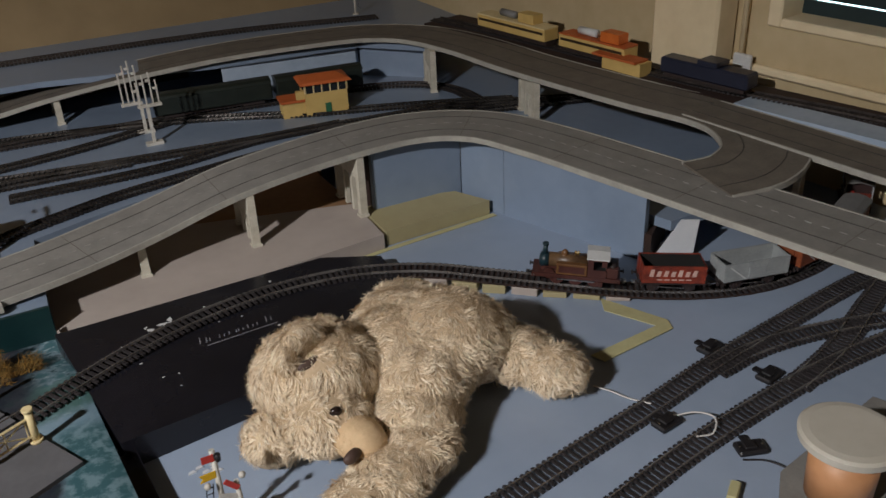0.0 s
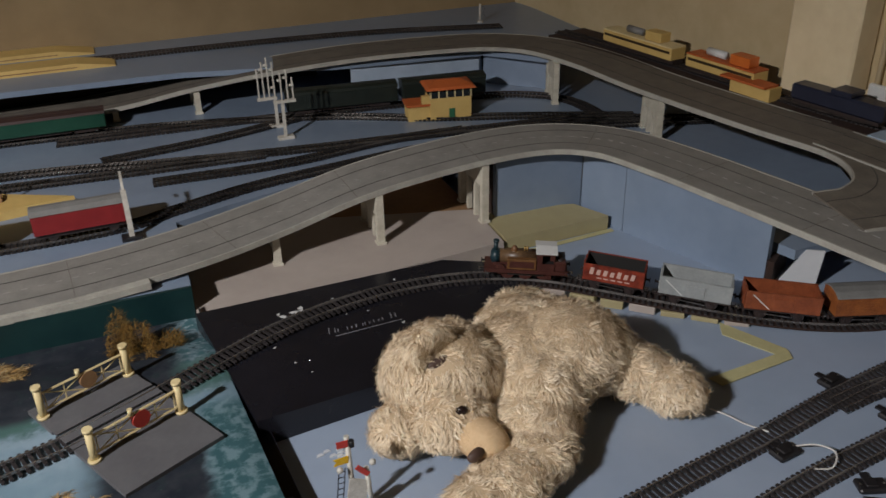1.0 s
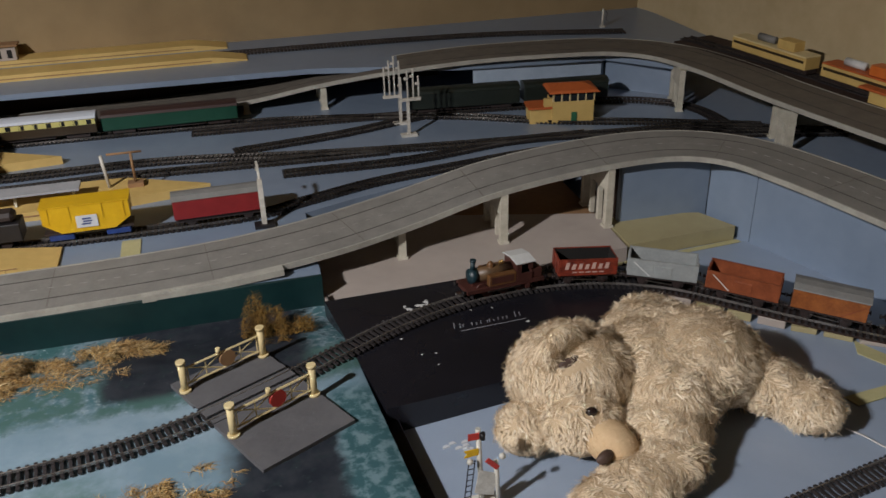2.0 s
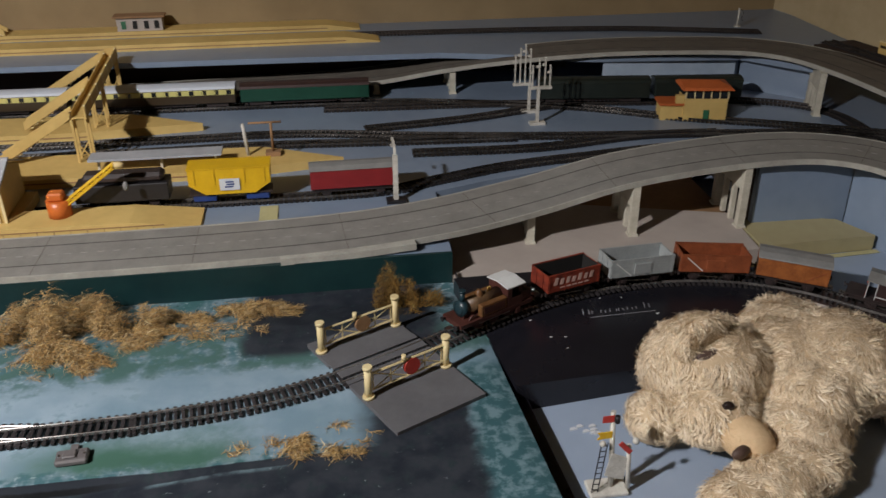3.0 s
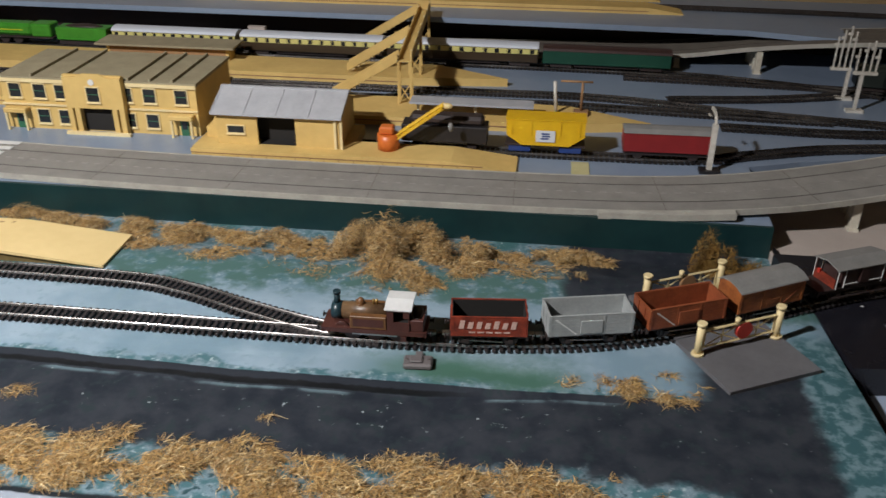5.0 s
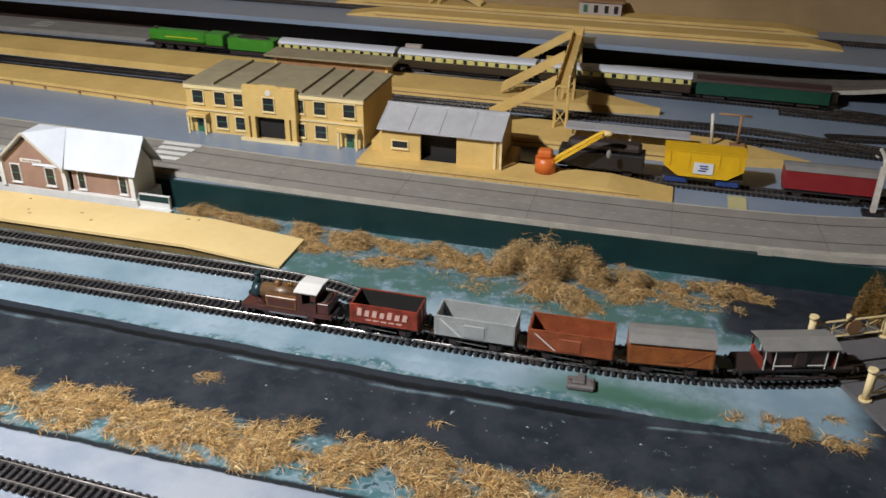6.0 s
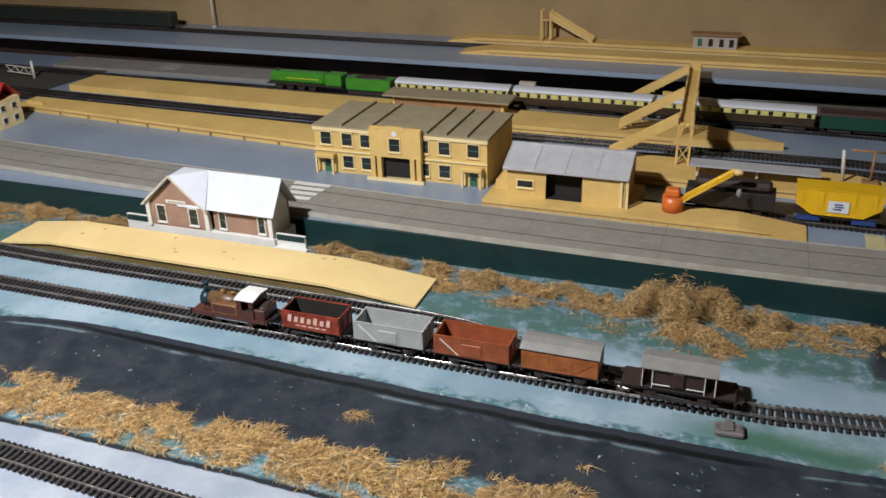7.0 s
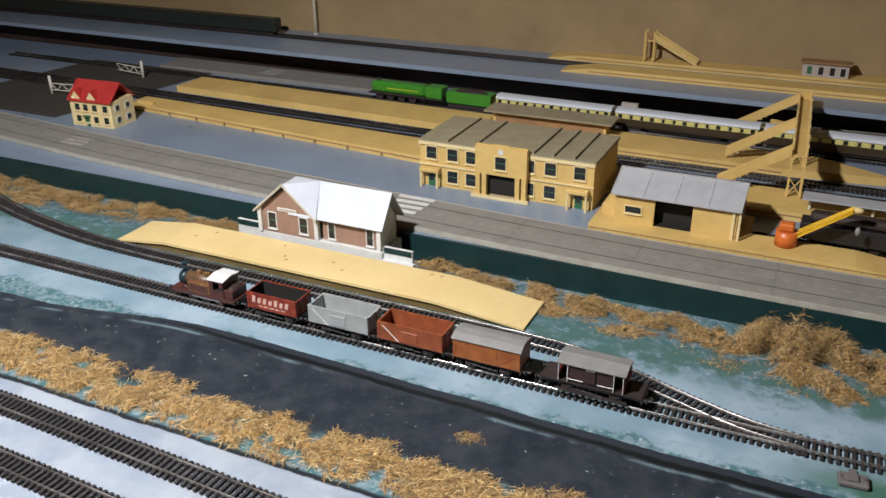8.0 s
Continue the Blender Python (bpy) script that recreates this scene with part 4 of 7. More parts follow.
def open_wagon(label, colour, inside, letters=False, stripe=False, length=0.073, top=0.0325):
    t = thing("open_wagon", label, "railway wagon", group="goods train")
    h, w, z0 = length / 2, 0.0155, 0.0137
    running_gear(t, length, (-0.019, 0.019), True)
    part("floor_board", box(-h + 0.0012, h - 0.0012, -w + 0.0012, w - 0.0012, 0.0136, 0.0148), inside, t, "dark wagon floor")
    for s in (-1, 1):
        side = boarded("side", -h, h, s * (w - 0.0006), z0, top, 6, 0.0012, colour, t)
        part("inner_lining", box(-h + 0.0013, h - 0.0013, s * (w - 0.0015) - 0.0003, s * (w - 0.0015) + 0.0003, 0.0149, top - 0.0002), inside, t)
        for x in (-h + 0.002, -0.011, 0.011, h - 0.002):
            part("strapping", box(x - 0.0009, x + 0.0009, s * w - 0.0003, s * w + 0.0003, z0, top), colour, side)
        part("top_rail", box(-h, h, s * (w - 0.0007) - 0.0009, s * (w - 0.0007) + 0.0009, top, top + 0.0007), colour, side)
        if letters:
            for k in range(7):
                lw = 0.0060
                x = -0.0262 + k * 0.0074
                tall = (0.0082, 0.0066, 0.0070, 0.0060, 0.0078, 0.0062, 0.0074)[k]
                g = extrude_y([(0, 0), (lw * 0.72, 0), (lw * 0.95, tall), (lw * 0.25, tall)], 0, 0.0003)
                part("letter_bar", g, M_PINKLETTER, side, "white lettering bar", m=pose(-s * x if s > 0 else x, s * (w + 0.0004), 0.0215, 0, 0, 180 if s > 0 else 0))
            for k in range(5):
                part("letter_bar", box(-0.018 + k * 0.0075, -0.0125 + k * 0.0075, s * (w + 0.0002), s * (w + 0.0005), 0.0172, 0.0186), M_PINKLETTER, side, "white lettering bar")
        if stripe:
            part("stripe", extrude_y([(0.012, 0.015), (0.0138, 0.015), (0.0322, 0.0305), (0.0304, 0.0305)], s * (w + 0.0001) - 0.0002, s * (w + 0.0001) + 0.0002), M_WHITE, side, "white diagonal stripe")
            part("side_door", box(-0.010, 0.010, s * (w + 0.0004) - 0.0005, s * (w + 0.0004) + 0.0005, 0.0155, 0.0285, bevel=0.0004), colour, side)
    for e in (-1, 1):
        end = part("end", box(e * (h - 0.0006) - 0.0006, e * (h - 0.0006) + 0.0006, -w + 0.0012, w - 0.0012, z0, top), colour, t)
        part("inner_lining", box(e * (h - 0.0016) - 0.0003, e * (h - 0.0016) + 0.0003, -w + 0.0020, w - 0.0020, 0.0149, top - 0.0002), inside, t)
        for y in (-0.006, 0.006):
            part("end_post", box(e * h - 0.0008, e * h + 0.0008, y - 0.0009, y + 0.0009, z0, top - 0.0006), colour, end)
    return t


def covered_van():
    t = thing("covered_van", "orange-brown boarded covered van with grey roof", "railway wagon", group="goods train")
    h, w = 0.0365, 0.0152
    running_gear(t, 2 * h, (-0.019, 0.019), True)
    for s in (-1, 1):
        side = boarded("side", -h, h, s * (w - 0.0006), 0.0137, 0.0352, 7, 0.0012, M_WAGONTAN, t)
        for x in (-h + 0.002, -0.011, 0.011, h - 0.002):
            part("strapping", box(x - 0.0008, x + 0.0008, s * w - 0.0003, s * w + 0.0003, 0.0137, 0.0352), M_WAGONTAN, side)
        part("stripe", extrude_y([(-0.034, 0.030), (-0.0325, 0.030), (-0.012, 0.0145), (-0.0135, 0.0145)], s * (w + 0.0002) - 0.0002, s * (w + 0.0002) + 0.0002), M_WAGONBROWN, side, "diagonal brace")
        part("label_patch", box(-0.006, 0.006, s * (w + 0.0002), s * (w + 0.0005), 0.018, 0.0225), M_YELLOWBRIGHT if s < 0 else M_WAGONTAN, side, "worn yellow patch")
    for e in (-1, 1):
        part("end", extrude_x([(-w + 0.0012, 0.0137), (w - 0.0012, 0.0137), (w - 0.0012, 0.0352), (0.0085, 0.0383), (0, 0.0393), (-0.0085, 0.0383), (-w + 0.0012, 0.0352)], e * (h - 0.0006) - 0.0006, e * (h - 0.0006) + 0.0006), M_WAGONTAN, t)
    roof = [(-0.0168, 0.0350), (-0.0150, 0.0360), (-0.0085, 0.0388), (0, 0.0399), (0.0085, 0.0388), (0.0150, 0.0360), (0.0168, 0.0350), (0.0160, 0.0362), (0.0088, 0.0396), (0, 0.0408), (-0.0088, 0.0396), (-0.0160, 0.0362)]
    part("roof", extrude_x(roof, -h - 0.0012, h + 0.0012), M_VANROOF, t, "grey arched roof")
    return t


def brake_van():
    t = thing("brake_van", "dark brown brake van with verandas, white rails and red lamps", "brake van", group="goods train")
    h, w = 0.050, 0.0145
    running_gear(t, 2 * h, (-0.024, 0.024), True)
    part("floor_board", box(-h, h, -w, w, 0.0137, 0.0152), M_CHASSIS, t)
    part("cabin", box(-0.0225, 0.0225, -w + 0.0008, w - 0.0008, 0.0153, 0.0352, bevel=0.0005), M_VANDARK, t, "dark brown boarded cabin")
    for s in (-1, 1):
        part("ducket", box(-0.005, 0.005, s * w - 0.0014, s * w + 0.0014, 0.019, 0.034, bevel=0.0006), M_VANDARK, t)
        part("footboard", box(-0.036, 0.036, s * 0.0135 - 0.0018, s * 0.0135 + 0.0018, 0.0048, 0.0056), M_CHASSIS, t)
        for a, b in ((-0.023, -0.007), (0.007, 0.023)):
            part("handrail", rod((a, s * (w + 0.0008), 0.0195), (b, s * (w + 0.0008), 0.0195), 0.0005, 5), M_WHITE, t, "white handrail")
        for x in (-0.0228, 0.0228, -0.0318, 0.0318):
            part("handrail", rod((x, s * (w + 0.0006), 0.0155), (x, s * (w + 0.0006), 0.0345), 0.0005, 5), M_WHITE, t, "white handrail")
    for e in (-1, 1):
        part("veranda_end", box(e * 0.0322 - 0.0006, e * 0.0322 + 0.0006, -w + 0.0008, w - 0.0008, 0.0153, 0.0250), M_WAGONRED, t, "red-painted veranda end")
        for s in (-1, 1):
            part("veranda_post", box(e * 0.0322 - 0.0008, e * 0.0322 + 0.0008, s * (w - 0.0016) - 0.0008, s * (w - 0.0016) + 0.0008, 0.0250, 0.0352), M_VANDARK, t)
        part("lamp", box(e * 0.0333 - 0.001, e * 0.0333 + 0.001, -0.009, -0.006, 0.0225, 0.027), M_SIGNRED, t, "red tail lamp")
    roof = [(-0.0165, 0.0352), (0, 0.0386), (0.0165, 0.0352), (0.0165, 0.0362), (0, 0.0397), (-0.0165, 0.0362)]
    part("roof", extrude_x(roof, -0.034, 0.034), M_VANROOF, t, "grey shallow arched roof")
    return t


def tank_engine():
    t = thing("tank_engine", "golden-brown tank engine with white cab roof and maroon frames", "locomotive", group="goods train")
    part("footplate", box(-0.047, 0.047, -0.0155, 0.0155, 0.0135, 0.0150), M_LOCOBROWN, t)
    for s in (-1, 1):
        part("valance", box(-0.046, 0.046, s * 0.0148 - 0.0006, s * 0.0148 + 0.0006, 0.0105, 0.0135), M_LOCOBROWN, t, "maroon frame edge")
        part("tank", box(-0.012, 0.022, s * 0.0118 - 0.0034, s * 0.0118 + 0.0034, 0.0151, 0.0285, bevel=0.0007), M_LOCOTAN, t, "golden-brown side tank")
        part("tank_lining", box(-0.009, 0.019, s * 0.01525 - 0.0002, s * 0.01525 + 0.0003, 0.0180, 0.0260), M_LOCOBROWN, t, "dark lined panel")
        part("coupling_rod", box(-0.021, 0.021, s * 0.0102 - 0.0005, s * 0.0102 + 0.0005, 0.0058, 0.0072), M_STEEL, t)
        part("splasher", rod((0.030, s * 0.0095, 0.0135), (0.030, s * 0.0125, 0.0135), 0.0062, 14), M_LOCOBROWN, t)
        part("step", box(-0.030, -0.025, s * 0.0150 - 0.001, s * 0.0150 + 0.001, 0.0045, 0.0100), M_LOCOBROWN, t)
    for x in (-0.021, 0.0, 0.021):
        for s in (-1, 1):
            part("wheel", rod((x, s * 0.0070, 0.0085), (x, s * 0.0094, 0.0085), 0.0085, 18), M_LOCOBROWN, t, "maroon driving wheel")
    part("frames", box(-0.043, 0.043, -0.0062, 0.0062, 0.0045, 0.0134), M_CHASSIS, t)
    part("boiler", rod((-0.012, 0, 0.0255), (0.031, 0, 0.0255), 0.0082, 20), M_LOCOBOILER, t, "tan lagged boiler", smooth=True)
    part("boiler_saddle", box(-0.010, 0.0385, -0.0060, 0.0060, 0.0151, 0.0215), M_LOCOBROWN, t)
    part("smokebox", rod((0.0312, 0, 0.0252), (0.0405, 0, 0.0252), 0.0086, 20), M_DARKTEAL, t, "dark teal smokebox", smooth=True)
    part("smokebox_door", ball((0.0406, 0, 0.0252), (0.0016, 0.0068, 0.0068)), M_DARKTEAL, t)
    ch = rod((0.036, 0, 0.032), (0.036, 0, 0.043), 0.0029, 12, r2=0.0027)
    rod((0.036, 0, 0.043), (0.036, 0, 0.0455), 0.0036, 12, ch)
    part("chimney", ch, M_DARKTEAL, t, "dark capped chimney")
    part("dome", ball((0.014, 0, 0.0335), (0.0042, 0.0042, 0.0062), rod((0.014, 0, 0.030), (0.014, 0, 0.034), 0.0042, 12)), M_LOCOTAN, t, "tan dome")
    part("safety_valve", rod((-0.001, 0, 0.032), (-0.001, 0, 0.0385), 0.0012, 8, rod((0.002, 0, 0.032), (0.002, 0, 0.0385), 0.0012, 8)), M_BRASS, t)
    part("westinghouse_pump", rod((0.0245, -0.0118, 0.0155), (0.0245, -0.0118, 0.0275), 0.0018, 8), M_DARKTEAL, t, "black air pump")
    cab = bmesh.new()
    for s in (-1, 1):
        extrude_y([(-0.033, 0.0151), (-0.0125, 0.0151), (-0.0125, 0.0375), (-0.033, 0.0375), (-0.033, 0.0290), (-0.0275, 0.0290), (-0.0275, 0.0355), (-0.0185, 0.0355), (-0.0185, 0.0245), (-0.033, 0.0245)], s * 0.0148 - 0.0005, s * 0.0148 + 0.0005, cab)
    box(-0.0132, -0.0122, -0.0142, 0.0142, 0.0285, 0.0375, cab)
    box(-0.0332, -0.0322, -0.0142, 0.0142, 0.0151, 0.0375, cab)
    part("cab", cab, M_LOCOBROWN, t, "brown cab with open sides")
    part("cab_interior", box(-0.032, -0.0135, -0.0140, 0.0140, 0.0151, 0.0230), M_OPENING, t)
    part("cab_roof", extrude_x([(-0.0168, 0.0376), (0, 0.0398), (0.0168, 0.0376), (0.0168, 0.0388), (0, 0.0412), (-0.0168, 0.0388)], -0.0355, -0.0105), M_WHITE, t, "white cab roof")
    part("bunker", box(-0.046, -0.0334, -0.0140, 0.0140, 0.0151, 0.0270, bevel=0.0006), M_LOCOBROWN, t, "brown coal bunker")
    part("coal", ball((-0.040, 0, 0.0268), (0.0055, 0.0125, 0.0028), seg=8), M_CHASSIS, t, "heap of coal")
    for e in (-1, 1):
        part("buffer_beam", box(e * 0.0478 - 0.0009, e * 0.0478 + 0.0009, -0.0152, 0.0152, 0.0098, 0.0150), M_LOCOBROWN, t)
        for s in (-1, 1):
            b = rod((e * 0.0487, s * 0.0112, 0.0122), (e * 0.0520, s * 0.0112, 0.0122), 0.0013, 8)
            rod((e * 0.0520, s * 0.0112, 0.0122), (e * 0.0530, s * 0.0112, 0.0122), 0.0027, 10, b)
            part("buffer", b, M_BLACKPLASTIC, t)
        part("coupling", box(e * 0.0487 if e > 0 else -0.056, 0.056 if e > 0 else -0.0487, -0.003, 0.003, 0.0062, 0.0076), M_STEEL, t, "bright steel tension coupling")
    for c in t.children:
        c.data.transform(Matrix.Diagonal((0.95, 0.95, 0.95, 1)))
    return t


TRAIN = [
    (tank_engine(), 0.051, 0.042),
    (open_wagon("orange-red open wagon with white side lettering", M_WAGONRED, M_OPENING, letters=True, length=0.066), 0.150, 0.038),
    (open_wagon("light grey steel mineral wagon, empty", M_WAGONGREY, M_WAGONGREY, stripe=True, length=0.075, top=0.0335), 0.2365, 0.038),
    (open_wagon("red-brown open mineral wagon with white stripe", M_WAGONBROWN, M_WAGONBROWN, stripe=True, length=0.076, top=0.0335), 0.3235, 0.038),
    (covered_van(), 0.410, 0.038),
    (brake_van(), 0.518, 0.048),
]


def coach(name, label, x0, x1, y0, y1, body, roof, lower=None, windows=0, h=0.036, group="long standing train", roof_round=True):
    """A bogie coach or van standing on its track between two places."""
    t = thing(name, label, "railway coach", (x0 + x1) / 2, (y0 + y1) / 2, U + 0.0052, math.degrees(math.atan2(y1 - y0, x1 - x0)), group)
    hl, w = math.hypot(x1 - x0, y1 - y0) / 2, 0.0165
    part("body", box(-hl, hl, -w, w, 0.008, h - 0.004, bevel=0.0012), body, t)
    prof = [(-w - 0.0006, h - 0.0045), (w + 0.0006, h - 0.0045), (w - 0.002, h - 0.001), (w * 0.5, h + 0.0012), (0, h + 0.002), (-w * 0.5, h + 0.0012), (-w + 0.002, h - 0.001)]
    part("roof", extrude_x(prof, -hl - 0.0005, hl + 0.0005), roof, t, "smooth coach roof")
    if lower:
        for s in (-1, 1):
            part("waist_panel", box(-hl + 0.001, hl - 0.001, s * w - 0.0004, s * w + 0.0004, 0.0225, 0.0305), lower, t, "pale upper panel")
    for k in range(windows):
        x = -hl + (k + 0.5) * 2 * hl / windows
        for s in (-1, 1):
            f = part("window", box(x - 0.0036, x + 0.0036, s * (w + 0.0004) - 0.0003, s * (w + 0.0004) + 0.0003, 0.0230, 0.0300), M_DARKGLASS, t)
            if k % 3:
                part("curtain", box(x - 0.0032, x - 0.0014, s * (w + 0.0008) - 0.0002, s * (w + 0.0008) + 0.0002, 0.0235, 0.0295), M_COACHCREAM, f)
    for e in (-1, 1):
        part("bogie", box(e * (hl - 0.03) - 0.017, e * (hl - 0.03) + 0.017, -0.011, 0.011, 0.0015, 0.0079), M_CHASSIS, t)
    part("underframe", box(-hl * 0.5, hl * 0.5, -0.010, 0.010, 0.003, 0.0079), M_CHASSIS, t)
    return t


def standing_trains():
    yy = lambda x: 1.462 - (x + 1.2) * 0.0155
    g = thing("tender_engine", "bright green tender engine with yellow lining", "locomotive", -1.075, yy(-1.07), U + 0.0052, -0.9, "long standing train")
    part("footplate", box(-0.083, 0.085, -0.016, 0.016, 0.012, 0.0142), M_CHASSIS, g)
    part("boiler_casing", box(-0.078, 0.045, -0.0145, 0.0145, 0.0143, 0.036, bevel=0.005), M_LOCOGREEN, g)
    part("cab", box(0.046, 0.082, -0.0155, 0.0155, 0.0143, 0.037, bevel=0.002), M_LOCOGREEN, g)
    for s in (-1, 1):
        part("lining", box(-0.04, 0.03, s * 0.0147 - 0.0003, s * 0.0147 + 0.0003, 0.0245, 0.0262), M_LIME, g, "yellow lining stripe")
        for x in (-0.06, -0.035, -0.01, 0.015):
            part("wheel", rod((x, s * 0.0085, 0.0085), (x, s * 0.0105, 0.0085), 0.0085, 14), M_CHASSIS, g)
    part("chimney", rod((-0.066, 0, 0.035), (-0.066, 0, 0.040), 0.004, 10), M_CHASSIS, g)
    tn = thing("tender", "bright green six-wheeled tender", "locomotive tender", -0.936, yy(-0.936), U + 0.0052, -0.9, "long standing train")
    part("tank", box(-0.047, 0.047, -0.0155, 0.0155, 0.011, 0.033, bevel=0.001), M_LOCOGREEN, tn)
    part("coal", ball((0, 0, 0.033), (0.036, 0.011, 0.004), seg=10), M_CHASSIS, tn, "heap of coal")
    part("underframe", box(-0.045, 0.045, -0.011, 0.011, 0.002, 0.0109), M_CHASSIS, tn)
    for x0, x1 in ((-0.878, -0.655), (-0.647, -0.401), (-0.393, -0.141)):
        coach("passenger_coach", "umber and pale yellow coach with white roof", x0, x1, yy(x0), yy(x1), M_COACHBROWN, M_WHITEROOF, M_COACHCREAM, 13)
    coach("luggage_van", "dark green bogie luggage van", -0.133, 0.073, yy(-0.133), yy(0.073), M_COACHGREEN, M_VANDARK, None, 0, h=0.034)
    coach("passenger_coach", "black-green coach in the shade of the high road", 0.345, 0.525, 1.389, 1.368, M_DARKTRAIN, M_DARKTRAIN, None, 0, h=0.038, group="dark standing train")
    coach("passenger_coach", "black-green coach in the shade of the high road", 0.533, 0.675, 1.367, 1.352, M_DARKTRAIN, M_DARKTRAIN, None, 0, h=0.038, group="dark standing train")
    # goods siding
    b = thing("low_wagon", "black low wagon standing behind the crane", "railway wagon", -0.25, 1.066, U + 0.0052, 0, "siding wagons")
    part("body", box(-0.055, 0.055, -0.015, 0.015, 0.010, 0.032, bevel=0.001), M_BLACKPLASTIC, b)
    part("load", box(-0.045, 0.05, -0.012, 0.012, 0.0321, 0.044, bevel=0.004), M_CHASSIS, b, "dark sheeted load")
    wheels(b, (-0.035, 0.035))
    hp = thing("hopper_wagon", "bright yellow hopper wagon on blue bogies", "railway wagon", -0.122, 1.066, U + 0.0052, 0, "siding wagons")
    part("body", extrude_y([(-0.049, 0.046), (0.049, 0.046), (0.049, 0.026), (0.03, 0.013), (-0.03, 0.013), (-0.049, 0.026)], -0.0155, 0.0155), M_YELLOWBRIGHT, hp)
    for x in (-0.042, -0.018, 0.018, 0.042):
        for s in (-1, 1):
            part("rib", box(x - 0.001, x + 0.001, s * 0.0158 - 0.0006, s * 0.0158 + 0.0006, 0.027, 0.0455), M_YELLOWBRIGHT, hp)
    part("top_rim", box(-0.050, 0.050, -0.0165, 0.0165, 0.0461, 0.0474), M_YELLOWBRIGHT, hp)
    lb = part("label_plate", box(-0.012, 0.012, -0.0170, -0.0165, 0.0185, 0.0335), M_CARDWHITE, hp, "white label plate")
    for k, (a, c) in enumerate(((-0.006, 0.004), (-0.004, 0.006), (-0.005, 0.005))):
        part("letter_bar", box(a, c, -0.0173, -0.0170, 0.022 + k * 0.0032, 0.0238 + k * 0.0032), M_BLUEPLASTIC, lb)
    for e in (-1, 1):
        part("bogie", box(e * 0.032 - 0.014, e * 0.032 + 0.014, -0.011, 0.011, 0.002, 0.0105, bevel=0.001), M_BLUEPLASTIC, hp, "blue plastic bogie")
    part("underframe", box(-0.050, 0.050, -0.012, 0.012, 0.0106, 0.0129), M_CHASSIS, hp)
    rv = thing("covered_van", "dark red covered van with worn grey roof", "railway wagon", 0.028, 1.066, U + 0.0052, 1, "siding wagons")
    for s in (-1, 1):
        boarded("side", -0.053, 0.053, s * 0.0150, 0.012, 0.036, 8, 0.0012, M_DARKRED, rv)
    part("body", box(-0.0528, 0.0528, -0.0143, 0.0143, 0.012, 0.036), M_DARKRED, rv)
    part("roof", extrude_x([(-0.0168, 0.036), (0.0168, 0.036), (0.009, 0.0398), (0, 0.041), (-0.009, 0.0398)], -0.054, 0.054), M_VANROOF, rv, "worn grey roof")
    part("underframe", box(-0.052, 0.052, -0.011, 0.011, 0.006, 0.0119), M_CHASSIS, rv)
    wheels(rv, (-0.034, 0.034))
    # yellow train on the high line by the east wall
    for k, (x, y, l, c, lab) in enumerate(((0.900, 1.225, 0.16, M_YELLOW, "long yellow coach with packed roof load"), (0.930, 1.055, 0.13, M_YELLOW, "yellow coach with orange roof load"))):
        v = thing("works_coach", lab, "railway coach", x, y, 0.098, 99, "works train on the high line")
        part("body", box(-l / 2, l / 2, -0.015, 0.015, 0.006, 0.024, bevel=0.001), c, v)
        part("window_band", box(-l / 2 + 0.004, l / 2 - 0.004, -0.0153, 0.0153, 0.016, 0.020), M_COACHBROWN, v)
        part("roof", box(-l / 2, l / 2, -0.0155, 0.0155, 0.0241, 0.0265, bevel=0.0008), M_YELLOWTRIM if k == 0 else M_ORANGEROOF, v)
        part("underframe", box(-l / 2, l / 2, -0.010, 0.010, 0.0, 0.0059), M_CHASSIS, v)
        part("crate", box(-0.05, -0.015, -0.011, 0.011, 0.0266, 0.041, bevel=0.001), M_YELLOW if k == 0 else M_ORANGE, v, "boxy roof load")
        part("barrel", rod((0.0, 0, 0.0325), (0.035, 0, 0.0325), 0.0058, 10), M_VANROOF if k == 0 else M_WHITE, v, "pale drum on the roof", smooth=True)
    hutw = thing("works_hut", "cream platform hut with orange roof beside the high line", "hut", 0.928, 0.985, 0.0926, 99, "works train on the high line")
    part("wall", box(-0.035, 0.035, -0.012, 0.012, 0, 0.018), M_YELLOW, hutw)
    part("roof", box(-0.03, 0.05, -0.010, 0.018, 0.0181, 0.021), M_ORANGEROOF, hutw)
    nv = thing("diesel_engine", "navy black engine on the high line", "locomotive", 0.965, 0.875, 0.098, 101, "works train on the high line")
    part("body", box(-0.075, 0.06, -0.014, 0.014, 0.005, 0.026, bevel=0.003), M_NAVY, nv)
    part("cab", box(-0.03, 0.0, -0.015, 0.015, 0.0261, 0.033, bevel=0.001), M_NAVY, nv)
    part("underframe", box(-0.07, 0.055, -0.010, 0.010, 0, 0.0049), M_CHASSIS, nv)


